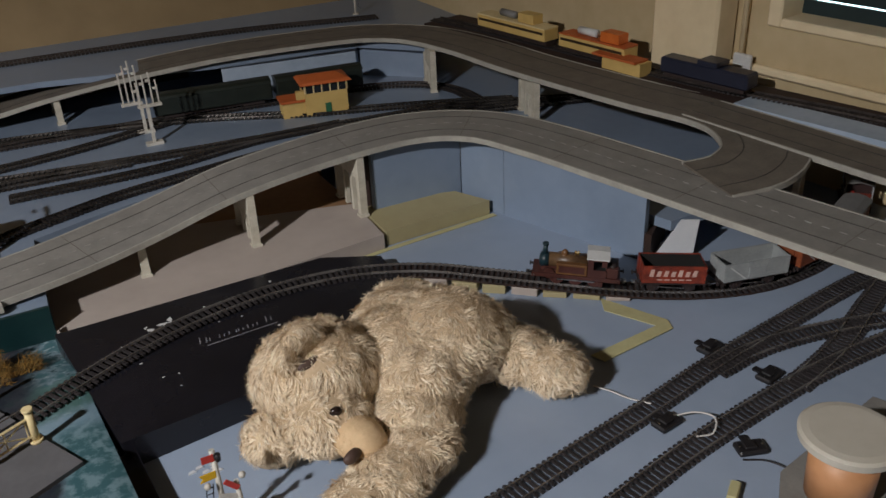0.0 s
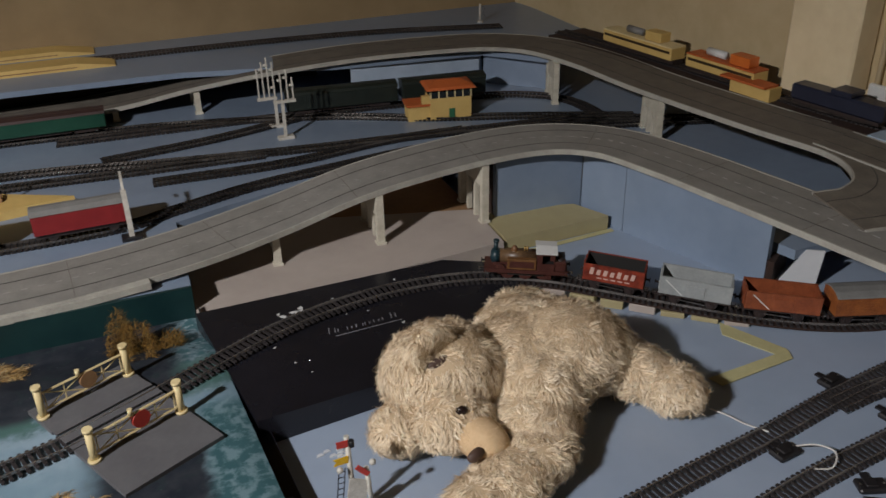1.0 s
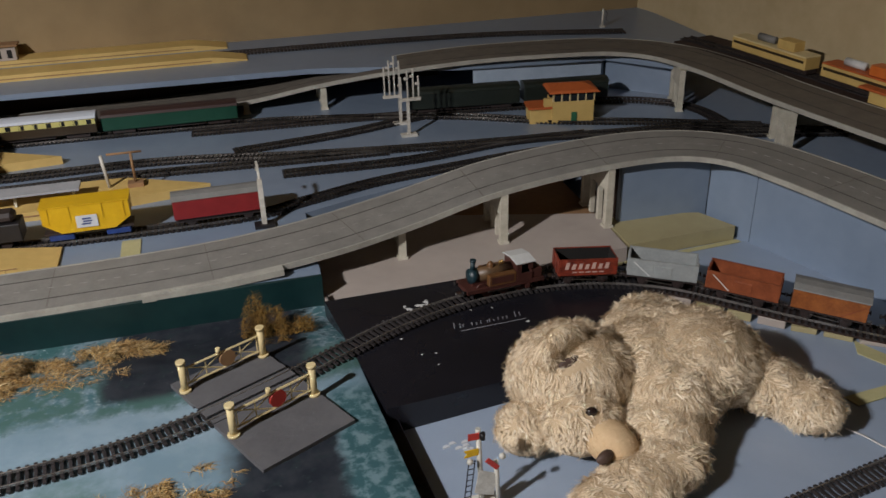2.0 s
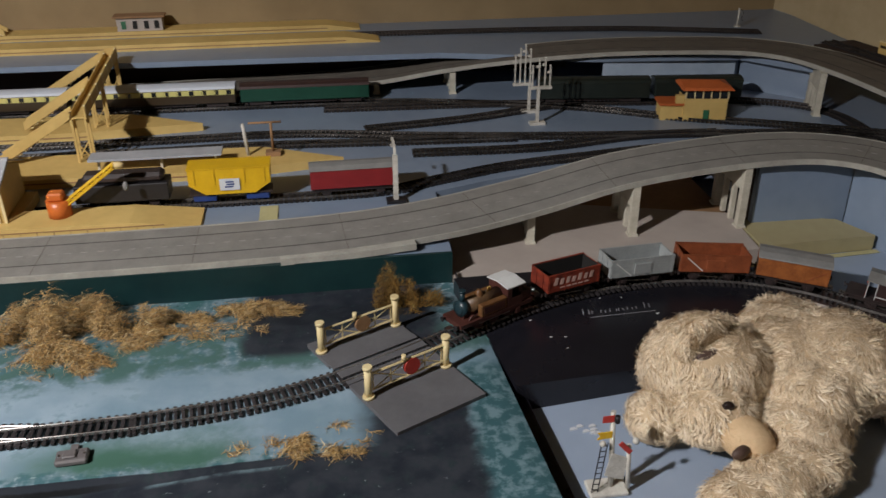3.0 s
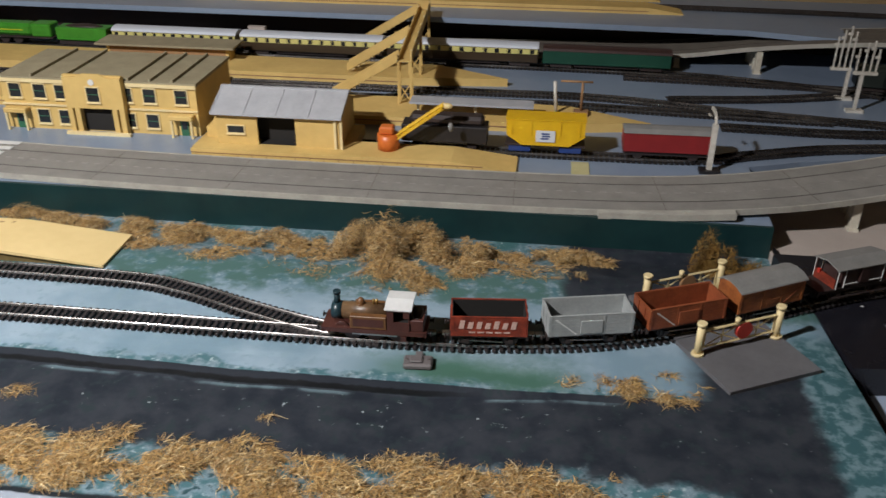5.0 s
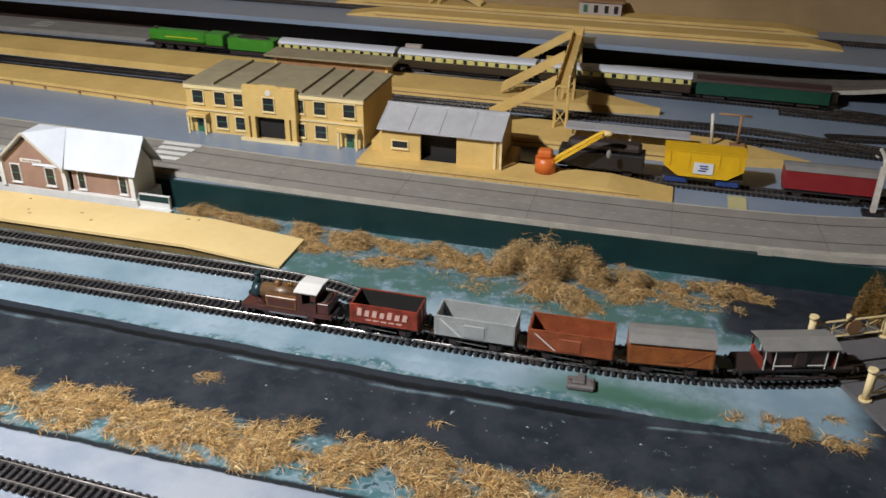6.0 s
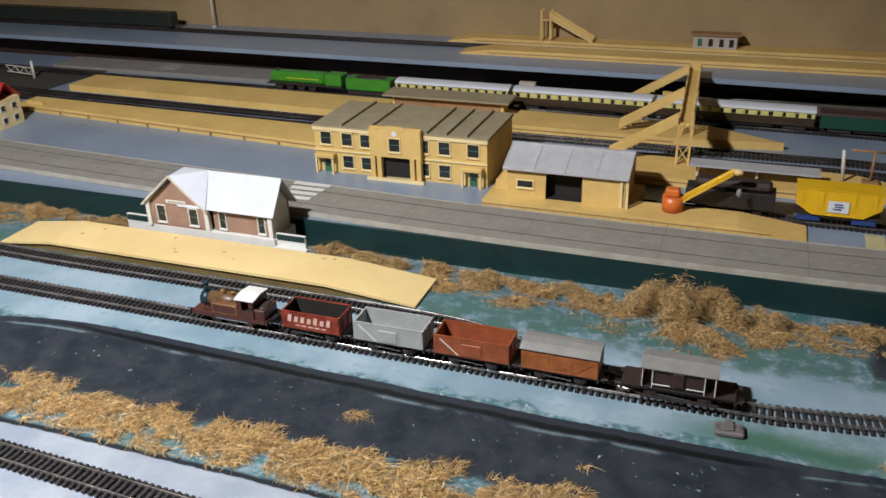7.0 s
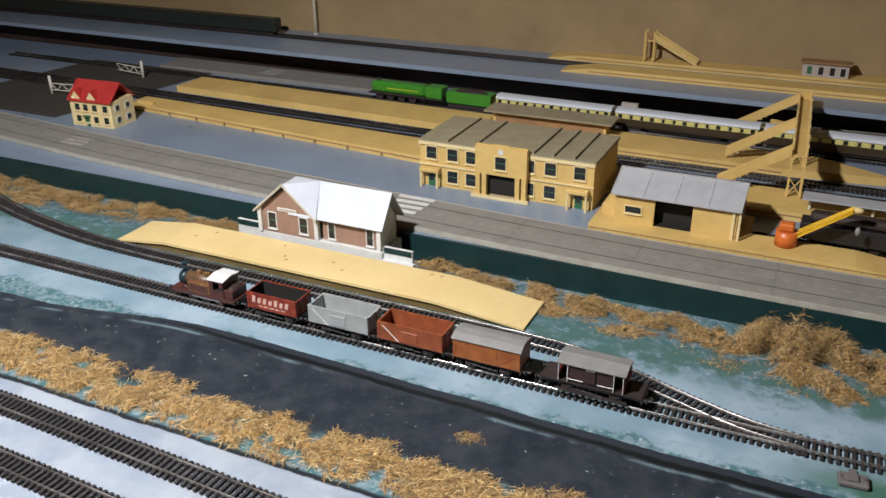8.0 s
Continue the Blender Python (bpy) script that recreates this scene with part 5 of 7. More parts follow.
# ---- buildings ----
def window(parent, x, y, z, w, h, frame=M_YELLOWTRIM, bars=True):
    """A sash window on a wall that faces -y: frame, sill, dark pane, glazing bars."""
    f = bmesh.new()
    t = 0.0014
    for a, b, c, d in ((x - w / 2 - t, x - w / 2, z - t, z + h + t), (x + w / 2, x + w / 2 + t, z - t, z + h + t), (x - w / 2, x + w / 2, z - t, z), (x - w / 2, x + w / 2, z + h, z + h + t)):
        box(a, b, y - 0.0012, y + 0.0002, c, d, f)
    win = part("window", f, frame, parent)
    part("pane", box(x - w / 2, x + w / 2, y - 0.0005, y - 0.0001, z, z + h), M_DARKGLASS, win, "dark glass pane")
    part("window_sill", box(x - w / 2 - 0.002, x + w / 2 + 0.002, y - 0.0024, y, z - t - 0.0012, z - t), frame, win)
    if bars:
        part("glazing_bar", box(x - w / 2, x + w / 2, y - 0.0009, y - 0.0006, z + h * 0.48, z + h * 0.53), M_GREENDOOR, win)
    return win


def main_station():
    t = thing("station_building", "two-storey cream station with flat olive roof and balcony", "station building", -0.716, 1.068, U)
    w, d, h = 0.272, 0.128, 0.068
    part("wall", box(-w / 2, w / 2, 0, d, 0, h), M_YELLOW, t, "cream yellow card walls")
    part("centre_bay", box(-0.040, 0.040, -0.012, -0.0002, 0.036, h + 0.010), M_YELLOW, t, "projecting balcony bay")
    part("bay_gable", extrude_y([(-0.022, h + 0.010), (0.022, h + 0.010), (0.012, h + 0.015), (-0.012, h + 0.015)], -0.012, -0.009), M_YELLOW, t)
    part("plaque", rod((0, -0.0128, h + 0.004), (0, -0.012, h + 0.004), 0.0042, 12), M_WHITE, t, "round white plaque")
    part("porch_opening", box(-0.024, 0.024, -0.0008, -0.0002, 0.002, 0.034), M_OPENING, t)
    for x in (-0.036, -0.026, 0.026, 0.036):
        part("porch_pillar", box(x - 0.0035, x + 0.0035, -0.012, -0.0035, 0.0, 0.036), M_YELLOW, t)
    part("porch_step", box(-0.045, 0.045, -0.017, -0.0121, 0, 0.004), M_YELLOWTRIM, t)
    part("string_course", box(-w / 2 - 0.001, w / 2 + 0.001, -0.0022, -0.0003, 0.033, 0.0355), M_YELLOWTRIM, t)
    part("cornice", box(-w / 2 - 0.0015, w / 2 + 0.0015, -0.0026, -0.0003, h - 0.003, h + 0.002), M_YELLOWTRIM, t)
    rf = part("roof", prism([(-w / 2 - 0.002, -0.002), (w / 2 + 0.002, -0.002), (w / 2 + 0.002, d + 0.002), (-w / 2 - 0.002, d + 0.002)], h + 0.0002, h + 0.0045), M_OLIVEROOF, t, "olive-grey flat roof")
    for x in (-0.09, -0.045, 0.045, 0.075, 0.106):
        part("roof_rib", box(x - 0.0015, x + 0.0015, -0.001, d, h + 0.0046, h + 0.0082), M_OLIVEROOF, rf)
    part("parapet", box(-0.040, 0.040, -0.009, -0.0045, h + 0.0102, h + 0.0125), M_YELLOW, rf)
    us = (0.072, 0.200, 0.312, 0.645, 0.765, 0.925)
    for u in us:
        window(t, -w / 2 + u * w, -0.0003, 0.044, 0.0165, 0.0185)
    window(t, 0.0, -0.0122, 0.046, 0.0165, 0.0190)
    for u in us[1:5]:
        window(t, -w / 2 + u * w, -0.0003, 0.009, 0.0165, 0.0185)
    for u in (us[0], us[5]):
        x = -w / 2 + u * w
        dr = part("door", box(x - 0.0055, x + 0.0055, -0.0012, -0.0003, 0, 0.022), M_GREENDOOR, t, "dark green door")
        part("door_panel", box(x - 0.0035, x + 0.0035, -0.0015, -0.0012, 0.009, 0.020), M_DARKGLASS, dr)
        part("canopy", box(x - 0.016, x + 0.016, -0.013, -0.0003, 0.0245, 0.031, bevel=0.001), M_YELLOW, t, "boxed door canopy")
        for s in (-1, 1):
            part("canopy_post", box(x + s * 0.0135 - 0.0014, x + s * 0.0135 + 0.0014, -0.0122, -0.0094, 0, 0.0244), M_YELLOWTRIM, t)
    part("canopy", box(-0.13, 0.13, d + 0.0003, d + 0.028, 0.032, 0.034), M_OLIVEROOF, t, "flat canopy on the track side")


def goods_shed():
    p = thing("goods_platform", "cream goods platform with grooved face and end ramp", "platform", -0.36, 0.996, U)
    prof = [(-0.205, 0), (0.205, 0), (0.205, 0.003), (0.125, 0.0125), (-0.205, 0.0125)]
    part("deck", extrude_y(prof, 0.0, 0.052), M_YELLOW, p, "cream deck with worn edge")
    part("deck_extension", box(-0.205, -0.004, 0.0521, 0.112, 0, 0.0125), M_YELLOW, p)
    part("groove", extrude_y([(-0.205, 0.0072), (0.164, 0.0072), (0.164, 0.0082), (-0.205, 0.0082)], -0.0006, 0.0), M_BROWN, p, "dark groove along the face")
    for k in range(20):
        part("groove", box(-0.2 + k * 0.0185, -0.1994 + k * 0.0185, -0.0004, 0.0, 0.001, 0.007), M_BROWN, p)
    t = thing("goods_shed", "cream goods shed with grey roof and open doorway", "goods shed", -0.457, 1.018, U + 0.0126)
    w, d, h = 0.158, 0.088, 0.041
    dx0, dx1 = -0.026, 0.023
    part("wall", box(-w / 2, dx0, 0, 0.003, 0, h), M_YELLOW, t)
    part("wall", box(dx1, w / 2, 0, 0.003, 0, h), M_YELLOW, t)
    part("lintel", box(dx0, dx1, 0, 0.003, h - 0.004, h), M_YELLOW, t)
    for s in (-1, 1):
        b = bmesh.new()
        pts = [(0.0031, 0), (d - 0.0031, 0), (d - 0.0031, h), (d / 2, h + 0.016), (0.0031, h)]
        part("end_wall", extrude_x(pts, s * (w / 2 - 0.0015) - 0.0015, s * (w / 2 - 0.0015) + 0.0015, b), M_YELLOW, t)
    part("wall", box(-w / 2, w / 2, d - 0.003, d, 0, h), M_YELLOW, t)
    # near-black sheet and floor paint the shade seen through the doorway
    part("interior_shade", box(-w / 2 + 0.004, w / 2 - 0.004, 0.020, 0.022, 0.0005, h), M_OPENING, t)
    part("shed_floor", box(dx0, dx1, 0.0031, 0.0199, 0.0002, 0.0006), M_OPENING, t)
    window(t, -0.054, -0.0002, 0.0155, 0.021, 0.009, bars=False)
    for x in (w / 2 + 0.0030, w / 2 - 0.0045):
        part("downpipe", box(x - 0.0016, x + 0.0016, -0.0028, -0.0002, 0, h), M_YELLOWTRIM, t)
    rp = [(-0.007, h - 0.001), (d / 2, h + 0.0185), (d + 0.007, h - 0.001), (d + 0.007, h + 0.0008), (d / 2, h + 0.0208), (-0.007, h + 0.0008)]
    rf = part("roof", extrude_x(rp, -w / 2 - 0.005, w / 2 + 0.005), M_GREYROOF, t, "pale grey pitched roof")
    for k in range(5):
        x = -w / 2 - 0.004 + k * (w + 0.008) / 4
        part("roof_batten", extrude_x([(-0.007, h + 0.0009), (d / 2, h + 0.0209), (d / 2, h + 0.0217), (-0.007, h + 0.0017)], x - 0.0008, x + 0.0008), M_GREYROOF, rf)
    part("ridge", box(-w / 2 - 0.005, w / 2 + 0.005, d / 2 - 0.002, d / 2 + 0.002, h + 0.0196, h + 0.0222), M_GREYROOF, rf)
    part("stepped_wing", extrude_y([(-w / 2 - 0.022, 0), (-w / 2 - 0.0002, 0), (-w / 2 - 0.0002, h * 0.72), (-w / 2 - 0.010, h * 0.66), (-w / 2 - 0.015, h * 0.40), (-w / 2 - 0.022, h * 0.33)], 0.02, 0.06), M_YELLOW, t)
    # crane on the platform
    c = thing("yard_crane", "orange yard crane with yellow lattice jib and grey hook", "crane", -0.318, 1.030, U + 0.0126)
    part("base", rod((0, 0, 0), (0, 0, 0.020), 0.0135, 20), M_ORANGE, c, "round orange base", smooth=False)
    part("cabin", box(-0.010, 0.008, -0.008, 0.008, 0.0201, 0.030, bevel=0.002), M_ORANGE, c)
    j = bmesh.new()
    p0, p1 = Vector((0.004, 0, 0.008)), Vector((0.070, 0.0, 0.056))
    for s in (-1, 1):
        for dz in (0.0, 0.006):
            rod(p0 + Vector((0, s * 0.0045, dz)), p1 + Vector((0, s * 0.0030, dz)), 0.0013, 5, j)
    for k in range(12):
        a, b = p0.lerp(p1, k / 12), p0.lerp(p1, (k + 1) / 12)
        for s in (-1, 1):
            rod(a + Vector((0, s * 0.004, 0 if k % 2 else 0.005)), b + Vector((0, s * 0.004, 0.005 if k % 2 else 0)), 0.0011, 4, j)
    part("jib", j, M_YELLOWBRIGHT, c, "yellow lattice jib")
    part("jib_head", ball((0.074, 0, 0.059), (0.008, 0.0045, 0.004), seg=10), M_YELLOWPALE, c)
    part("cable", rod((0.079, 0, 0.036), (0.079, 0, 0.058), 0.0004, 4), M_CHASSIS, c)
    part("hook", ball((0.079, 0, 0.032), (0.0035, 0.0035, 0.006), seg=8), M_VANROOF, c, "grey hook weight")


def station_platforms():
    p = thing("station_platform", "long cream station platform with dotted edge", "platform", -0.75, 1.19, U, group="station platforms")
    part("deck", prism([(-0.82, 0.018), (-0.15, -0.040), (0.62, -0.048), (0.77, -0.022), (0.66, 0.034), (0.45, 0.042), (-0.15, 0.044), (-0.82, 0.068)], 0, 0.0125), M_YELLOW, p)
    part("edge_line", prism([(-0.82, 0.0172), (-0.15, -0.0408), (0.62, -0.0488), (0.62, -0.048), (-0.15, -0.040), (-0.82, 0.018)], 0.006, 0.0076), M_BROWN, p, "dark line along the edge")
    for k in range(9):
        x = -0.78 + k * 0.07
        part("rivet", box(x, x + 0.003, 0.014 - (x + 0.82) * 0.0866, 0.0165 - (x + 0.82) * 0.0866, 0.0035, 0.006), M_BROWN, p)
    part("low_wall", box(-0.80, -0.76, 0.02, 0.026, 0.0126, 0.019), M_YELLOW, p)
    q = thing("station_platform", "long cream island platform with tapered end", "platform", -0.75, 1.37, U, group="station platforms")
    part("deck", prism([(-0.82, -0.022), (-0.2, -0.046), (0.40, -0.048), (0.565, -0.030), (0.45, 0.030), (-0.2, 0.047), (-0.82, 0.062)], 0, 0.0125), M_YELLOW, q)
    part("edge_line", prism([(-0.2, -0.0468), (0.40, -0.0488), (0.40, -0.0481), (-0.2, -0.0461)], 0.005, 0.0066), M_BROWN, q, "dark line along the edge")
    c = thing("platform_canopy", "brown and cream waiting room with olive canopy roof", "waiting room", -0.75, 1.385, U + 0.0126)
    part("wall", box(-0.105, 0.105, -0.014, 0.014, 0, 0.022), M_YELLOW, c)
    # brown panel gives the cream front its shade below the canopy roof
    part("panel", box(-0.10, 0.10, -0.0146, -0.0141, 0.003, 0.019), M_BROWN, c, "brown panel painting shade on the front")
    part("roof", prism([(-0.118, -0.028), (0.118, -0.028), (0.118, 0.026), (-0.118, 0.026)], 0.0221, 0.0255), M_OLIVEROOF, c, "olive canopy roof")
    ys = thing("station_platform", "far cream platform behind the long train", "platform", -0.75, 1.494, U, group="station platforms")
    part("deck", prism([(-0.17, -0.006), (0.50, -0.012), (0.50, 0.003), (-0.17, 0.008)], 0, 0.024), M_YELLOW, ys)
    part("box_hut", box(0.10, 0.13, -0.004, 0.006, 0.0241, 0.040), M_GREYBOARD, ys, "small pale hut on the platform")
    part("stair_top", extrude_y([(0.36, 0.024), (0.47, 0.024), (0.37, 0.040), (0.36, 0.040)], -0.005, 0.0), M_YELLOW, ys)
    cs = thing("platform_canopy", "long grey canopy roof over the goods platform edge", "canopy", -0.20, 1.165, U + 0.0126)
    part("roof", box(-0.11, 0.06, -0.015, 0.013, 0.018, 0.021), M_GREYROOF, cs)
    for x in (-0.10, -0.02, 0.05):
        part("post", box(x - 0.0015, x + 0.0015, -0.002, 0.002, 0, 0.0179), M_CONCRETE, cs)


def footbridge():
    t = thing("footbridge", "tall cream footbridge with three stairs over the tracks", "footbridge", -0.325, 1.215, U + 0.0126, 3.0)
    z = 0.060
    dk = bmesh.new()
    box(-0.010, 0.010, -0.012, 0.300, z, z + 0.002, dk)
    part("deck", dk, M_YELLOW, t)
    for x in (-0.010, 0.0085):
        side = part("parapet", box(x, x + 0.0015, -0.012, 0.300, z + 0.0021, z + 0.016) if x > 0 else box(x, x + 0.0015, -0.004, 0.300, z + 0.0021, z + 0.009), M_YELLOW, t)
        for k in range(7):
            y = -0.010 + k * 0.05
            part("parapet_post", box(x - 0.0006, x + 0.0021, y, y + 0.003, z + 0.0021, z + (0.0175 if x > 0 else 0.010)), M_YELLOWTRIM, side)
    part("end_panel", box(-0.010, 0.010, 0.3001, 0.302, z, z + 0.016), M_YELLOW, t)
    for y in (-0.006, 0.135, 0.285):
        st = bmesh.new()
        pts = [(-0.0105, z + 0.001), (-0.0105, z + 0.0135), (-0.108, 0.0155), (-0.108, 0.003)]
        extrude_y(pts, y - 0.009, y - 0.0075, st)
        extrude_y(pts, y + 0.0095, y + 0.011, st)
        stair = part("stair", st, M_YELLOW, t, "solid-sided stair flight")
        for k in range(12):
            u = k / 12
            part("tread", box(-0.0185 - u * 0.0915, -0.0115 - u * 0.0915, y - 0.0074, y + 0.0094, z * (1 - u) + 0.0005, z * (1 - u) + 0.0018), M_YELLOWTRIM, stair)
        for x in (-0.009, 0.0085):
            for s in (-0.008, 0.009):
                part("leg", box(x - 0.0015, x + 0.0015, y + s - 0.0015, y + s + 0.0015, 0.0 if y < 0.2 else -0.0124, z), M_YELLOW, t)
        part("brace", rod((-0.009, y - 0.008, 0.004), (0.0085, y - 0.008, 0.030), 0.0009, 5, rod((0.0085, y - 0.008, 0.004), (-0.009, y - 0.008, 0.030), 0.0009, 5)), M_YELLOW, t)


def branch_station():
    p = thing("branch_platform", "pale cream branch platform ramped at both ends", "platform", -0.86, 0.777, 0)
    prof = [(-0.298, -0.002), (0.298, -0.002), (0.298, 0.0015), (0.185, 0.0145), (-0.215, 0.0145), (-0.298, 0.0015)]
    part("face", extrude_y([(-0.29, -0.002), (0.29, -0.002), (0.29, 0.0008), (0.185, 0.0105), (-0.215, 0.0105), (-0.29, 0.0008)], -0.0335, 0.031), M_OLIVEDARK, p, "dark olive platform face")
    slab = [(-0.298, 0.0010), (-0.215, 0.0106), (0.185, 0.0106), (0.298, 0.0010), (0.298, 0.0034), (0.185, 0.0142), (-0.215, 0.0142), (-0.298, 0.0034)]
    part("deck", extrude_y(slab, -0.0365, 0.033), M_YELLOWPALE, p, "smooth pale cream deck")
    rp = random.Random(2)
    for k in range(9):
        a = rp.uniform(-0.2, 0.17)
        part("chip", prism([(0, 0), (0.004, 0.0005), (0.0045, 0.002), (0.001, 0.002)], 0, 0.0004), M_BROWN, p, "small dark chip", m=pose(a, rp.uniform(-0.03, 0.025), 0.0142, 0, 0, rp.uniform(0, 90)))
    t = thing("branch_station", "brick branch station with white roof and plinth", "station building", -0.884, 0.828, 0.0)
    z0 = -0.020
    part("plinth", box(-0.094, 0.096, -0.003, 0.052, z0, 0.016), M_WHITE, t, "white plinth")
    e = 0.050
    # gabled wing
    g = part("gable_wall", extrude_y([(-0.090, 0.0161), (-0.006, 0.0161), (-0.006, e), (-0.048, 0.083), (-0.090, e)], -0.002, 0.002), M_BRICK, t, "brown brick gable")
    part("side_wall", box(-0.0885, -0.0855, 0.0021, 0.050, 0.0161, e), M_BRICK, t)
    part("name_board", box(-0.062, -0.032, -0.0032, -0.0021, 0.050, 0.0545), M_WHITE, g, "white name board with faded lettering")
    for k in range(5):
        part("letter_bar", box(-0.058 + k * 0.005, -0.0545 + k * 0.005, -0.0036, -0.0033, 0.0515, 0.0532), M_BRICK, g)
    for x in (-0.072, -0.022):
        window(t, x, -0.0021, 0.023, 0.012, 0.022, M_WHITE)
    # main range
    m = part("front_wall", box(0.004, 0.090, 0.004, 0.008, 0.0161, e), M_BRICK, t, "brown brick wall")
    part("back_wall", box(-0.0855, 0.090, 0.048, 0.051, 0.0161, e), M_BRICK, t)
    part("end_wall", extrude_x([(0.0085, 0.0161), (0.0478, 0.0161), (0.0478, e), (0.0275, 0.078), (0.0085, e)], 0.087, 0.090), M_WHITE, t, "white rendered end")
    for x in (0.018, 0.076):
        window(t, x, 0.0038, 0.021, 0.009, 0.022, M_WHITE)
    for x, y in ((-0.003, 0.0005), (0.0905, 0.0025), (-0.091, -0.0025)):
        part("corner_post", box(x - 0.003, x + 0.003, y - 0.003, y + 0.003, 0.0161, e + 0.002), M_WHITE, t, "white corner post")
    rf = bmesh.new()
    # main roof, ridge along x
    solid(rf, [(-0.045, -0.004, 0.0475), (0.098, -0.004, 0.0475), (0.098, 0.0275, 0.0895), (-0.045, 0.0275, 0.0895), (0.098, 0.059, 0.0475), (-0.045, 0.059, 0.0475)], [(0, 1, 2, 3), (3, 2, 4, 5)])
    part("roof", rf, M_WHITEROOF, t, "plain white roof").modifiers.new("thick", "SOLIDIFY").thickness = 0.002
    wr = bmesh.new()
    # wing roof, ridge along y
    solid(wr, [(-0.097, -0.008, 0.0465), (-0.048, -0.008, 0.0905), (-0.048, 0.0275, 0.0905), (-0.097, 0.056, 0.0465), (0.001, -0.008, 0.0465), (-0.010, 0.0275, 0.0900), (-0.045, 0.059, 0.0475)], [(0, 1, 2, 3), (1, 4, 5, 2), (2, 6, 3)])
    part("wing_roof", wr, M_WHITEROOF, t, "white gable roof").modifiers.new("thick", "SOLIDIFY").thickness = 0.002
    part("verge", extrude_y([(-0.098, 0.0445), (-0.048, 0.0885), (0.002, 0.0445), (0.002, 0.0475), (-0.048, 0.0918), (-0.098, 0.0475)], -0.0095, -0.0081), M_CONCRETE, t, "grey barge boards")
    for x0, x1 in ((-0.135, -0.0945), (0.0965, 0.138)):
        f = part("side_fence", box(x0, x1, 0.002, 0.006, z0, 0.024), M_WHITE, t, "white side wall")
        part("panel", box(x0 + 0.001, x1 - 0.001, 0.0012, 0.0019, 0.016, 0.0235), M_DARKGREEN, f, "dark green panel")
    part("apron", box(0.0965, 0.142, -0.012, 0.0018, z0, 0.008), M_WHITE, t)


def red_house():
    t = thing("signal_house", "cream house with red gabled roof beside the crossing", "house", -1.545, 1.087, U, 4)
    w, d, h = 0.094, 0.062, 0.050
    part("wall", box(-w / 2, w / 2, 0, d, 0, h), M_YELLOWTRIM, t)
    for x in (-0.030, 0.006):
        part("front_gable", extrude_y([(x - 0.015, h), (x + 0.015, h), (x, h + 0.017)], -0.0012, 0.002), M_YELLOWTRIM, t)
        gr = bmesh.new()
        solid(gr, [(x - 0.018, -0.003, h - 0.003), (x, -0.003, h + 0.0185), (x, 0.03, h + 0.0185), (x - 0.018, 0.03, h - 0.003), (x + 0.018, -0.003, h - 0.003), (x + 0.018, 0.03, h - 0.003)], [(0, 1, 2, 3), (1, 4, 5, 2)])
        part("gable_roof", gr, M_REDROOF, t).modifiers.new("thick", "SOLIDIFY").thickness = 0.0015
    rf = extrude_x([(-0.004, h - 0.003), (d / 2, h + 0.028), (d + 0.004, h - 0.003), (d + 0.004, h - 0.001), (d / 2, h + 0.0305), (-0.004, h - 0.001)], -w / 2 - 0.003, w / 2 + 0.003)
    part("roof", rf, M_REDROOF, t, "bright red pitched roof")
    for x in (-0.030, -0.011, 0.010, 0.034):
        for z in (0.008, 0.030):
            window(t, x, -0.0003, z, 0.011, 0.012, M_YELLOWTRIM)
    part("door", box(-0.014, -0.006, -0.0012, -0.0004, 0, 0.018), M_GREENDOOR, t, "green door")
    part("porch", box(-0.017, -0.003, -0.006, -0.0013, 0.0185, 0.0215), M_GREENDOOR, t)
    for y in (0.016, 0.044):
        for z in (0.008, 0.030):
            f = part("window", box(w / 2 + 0.0001, w / 2 + 0.001, y - 0.006, y + 0.006, z, z + 0.012), M_WHITE, t)
            part("pane", box(w / 2 + 0.0011, w / 2 + 0.0014, y - 0.0045, y + 0.0045, z + 0.0015, z + 0.0105), M_DARKGLASS, f)


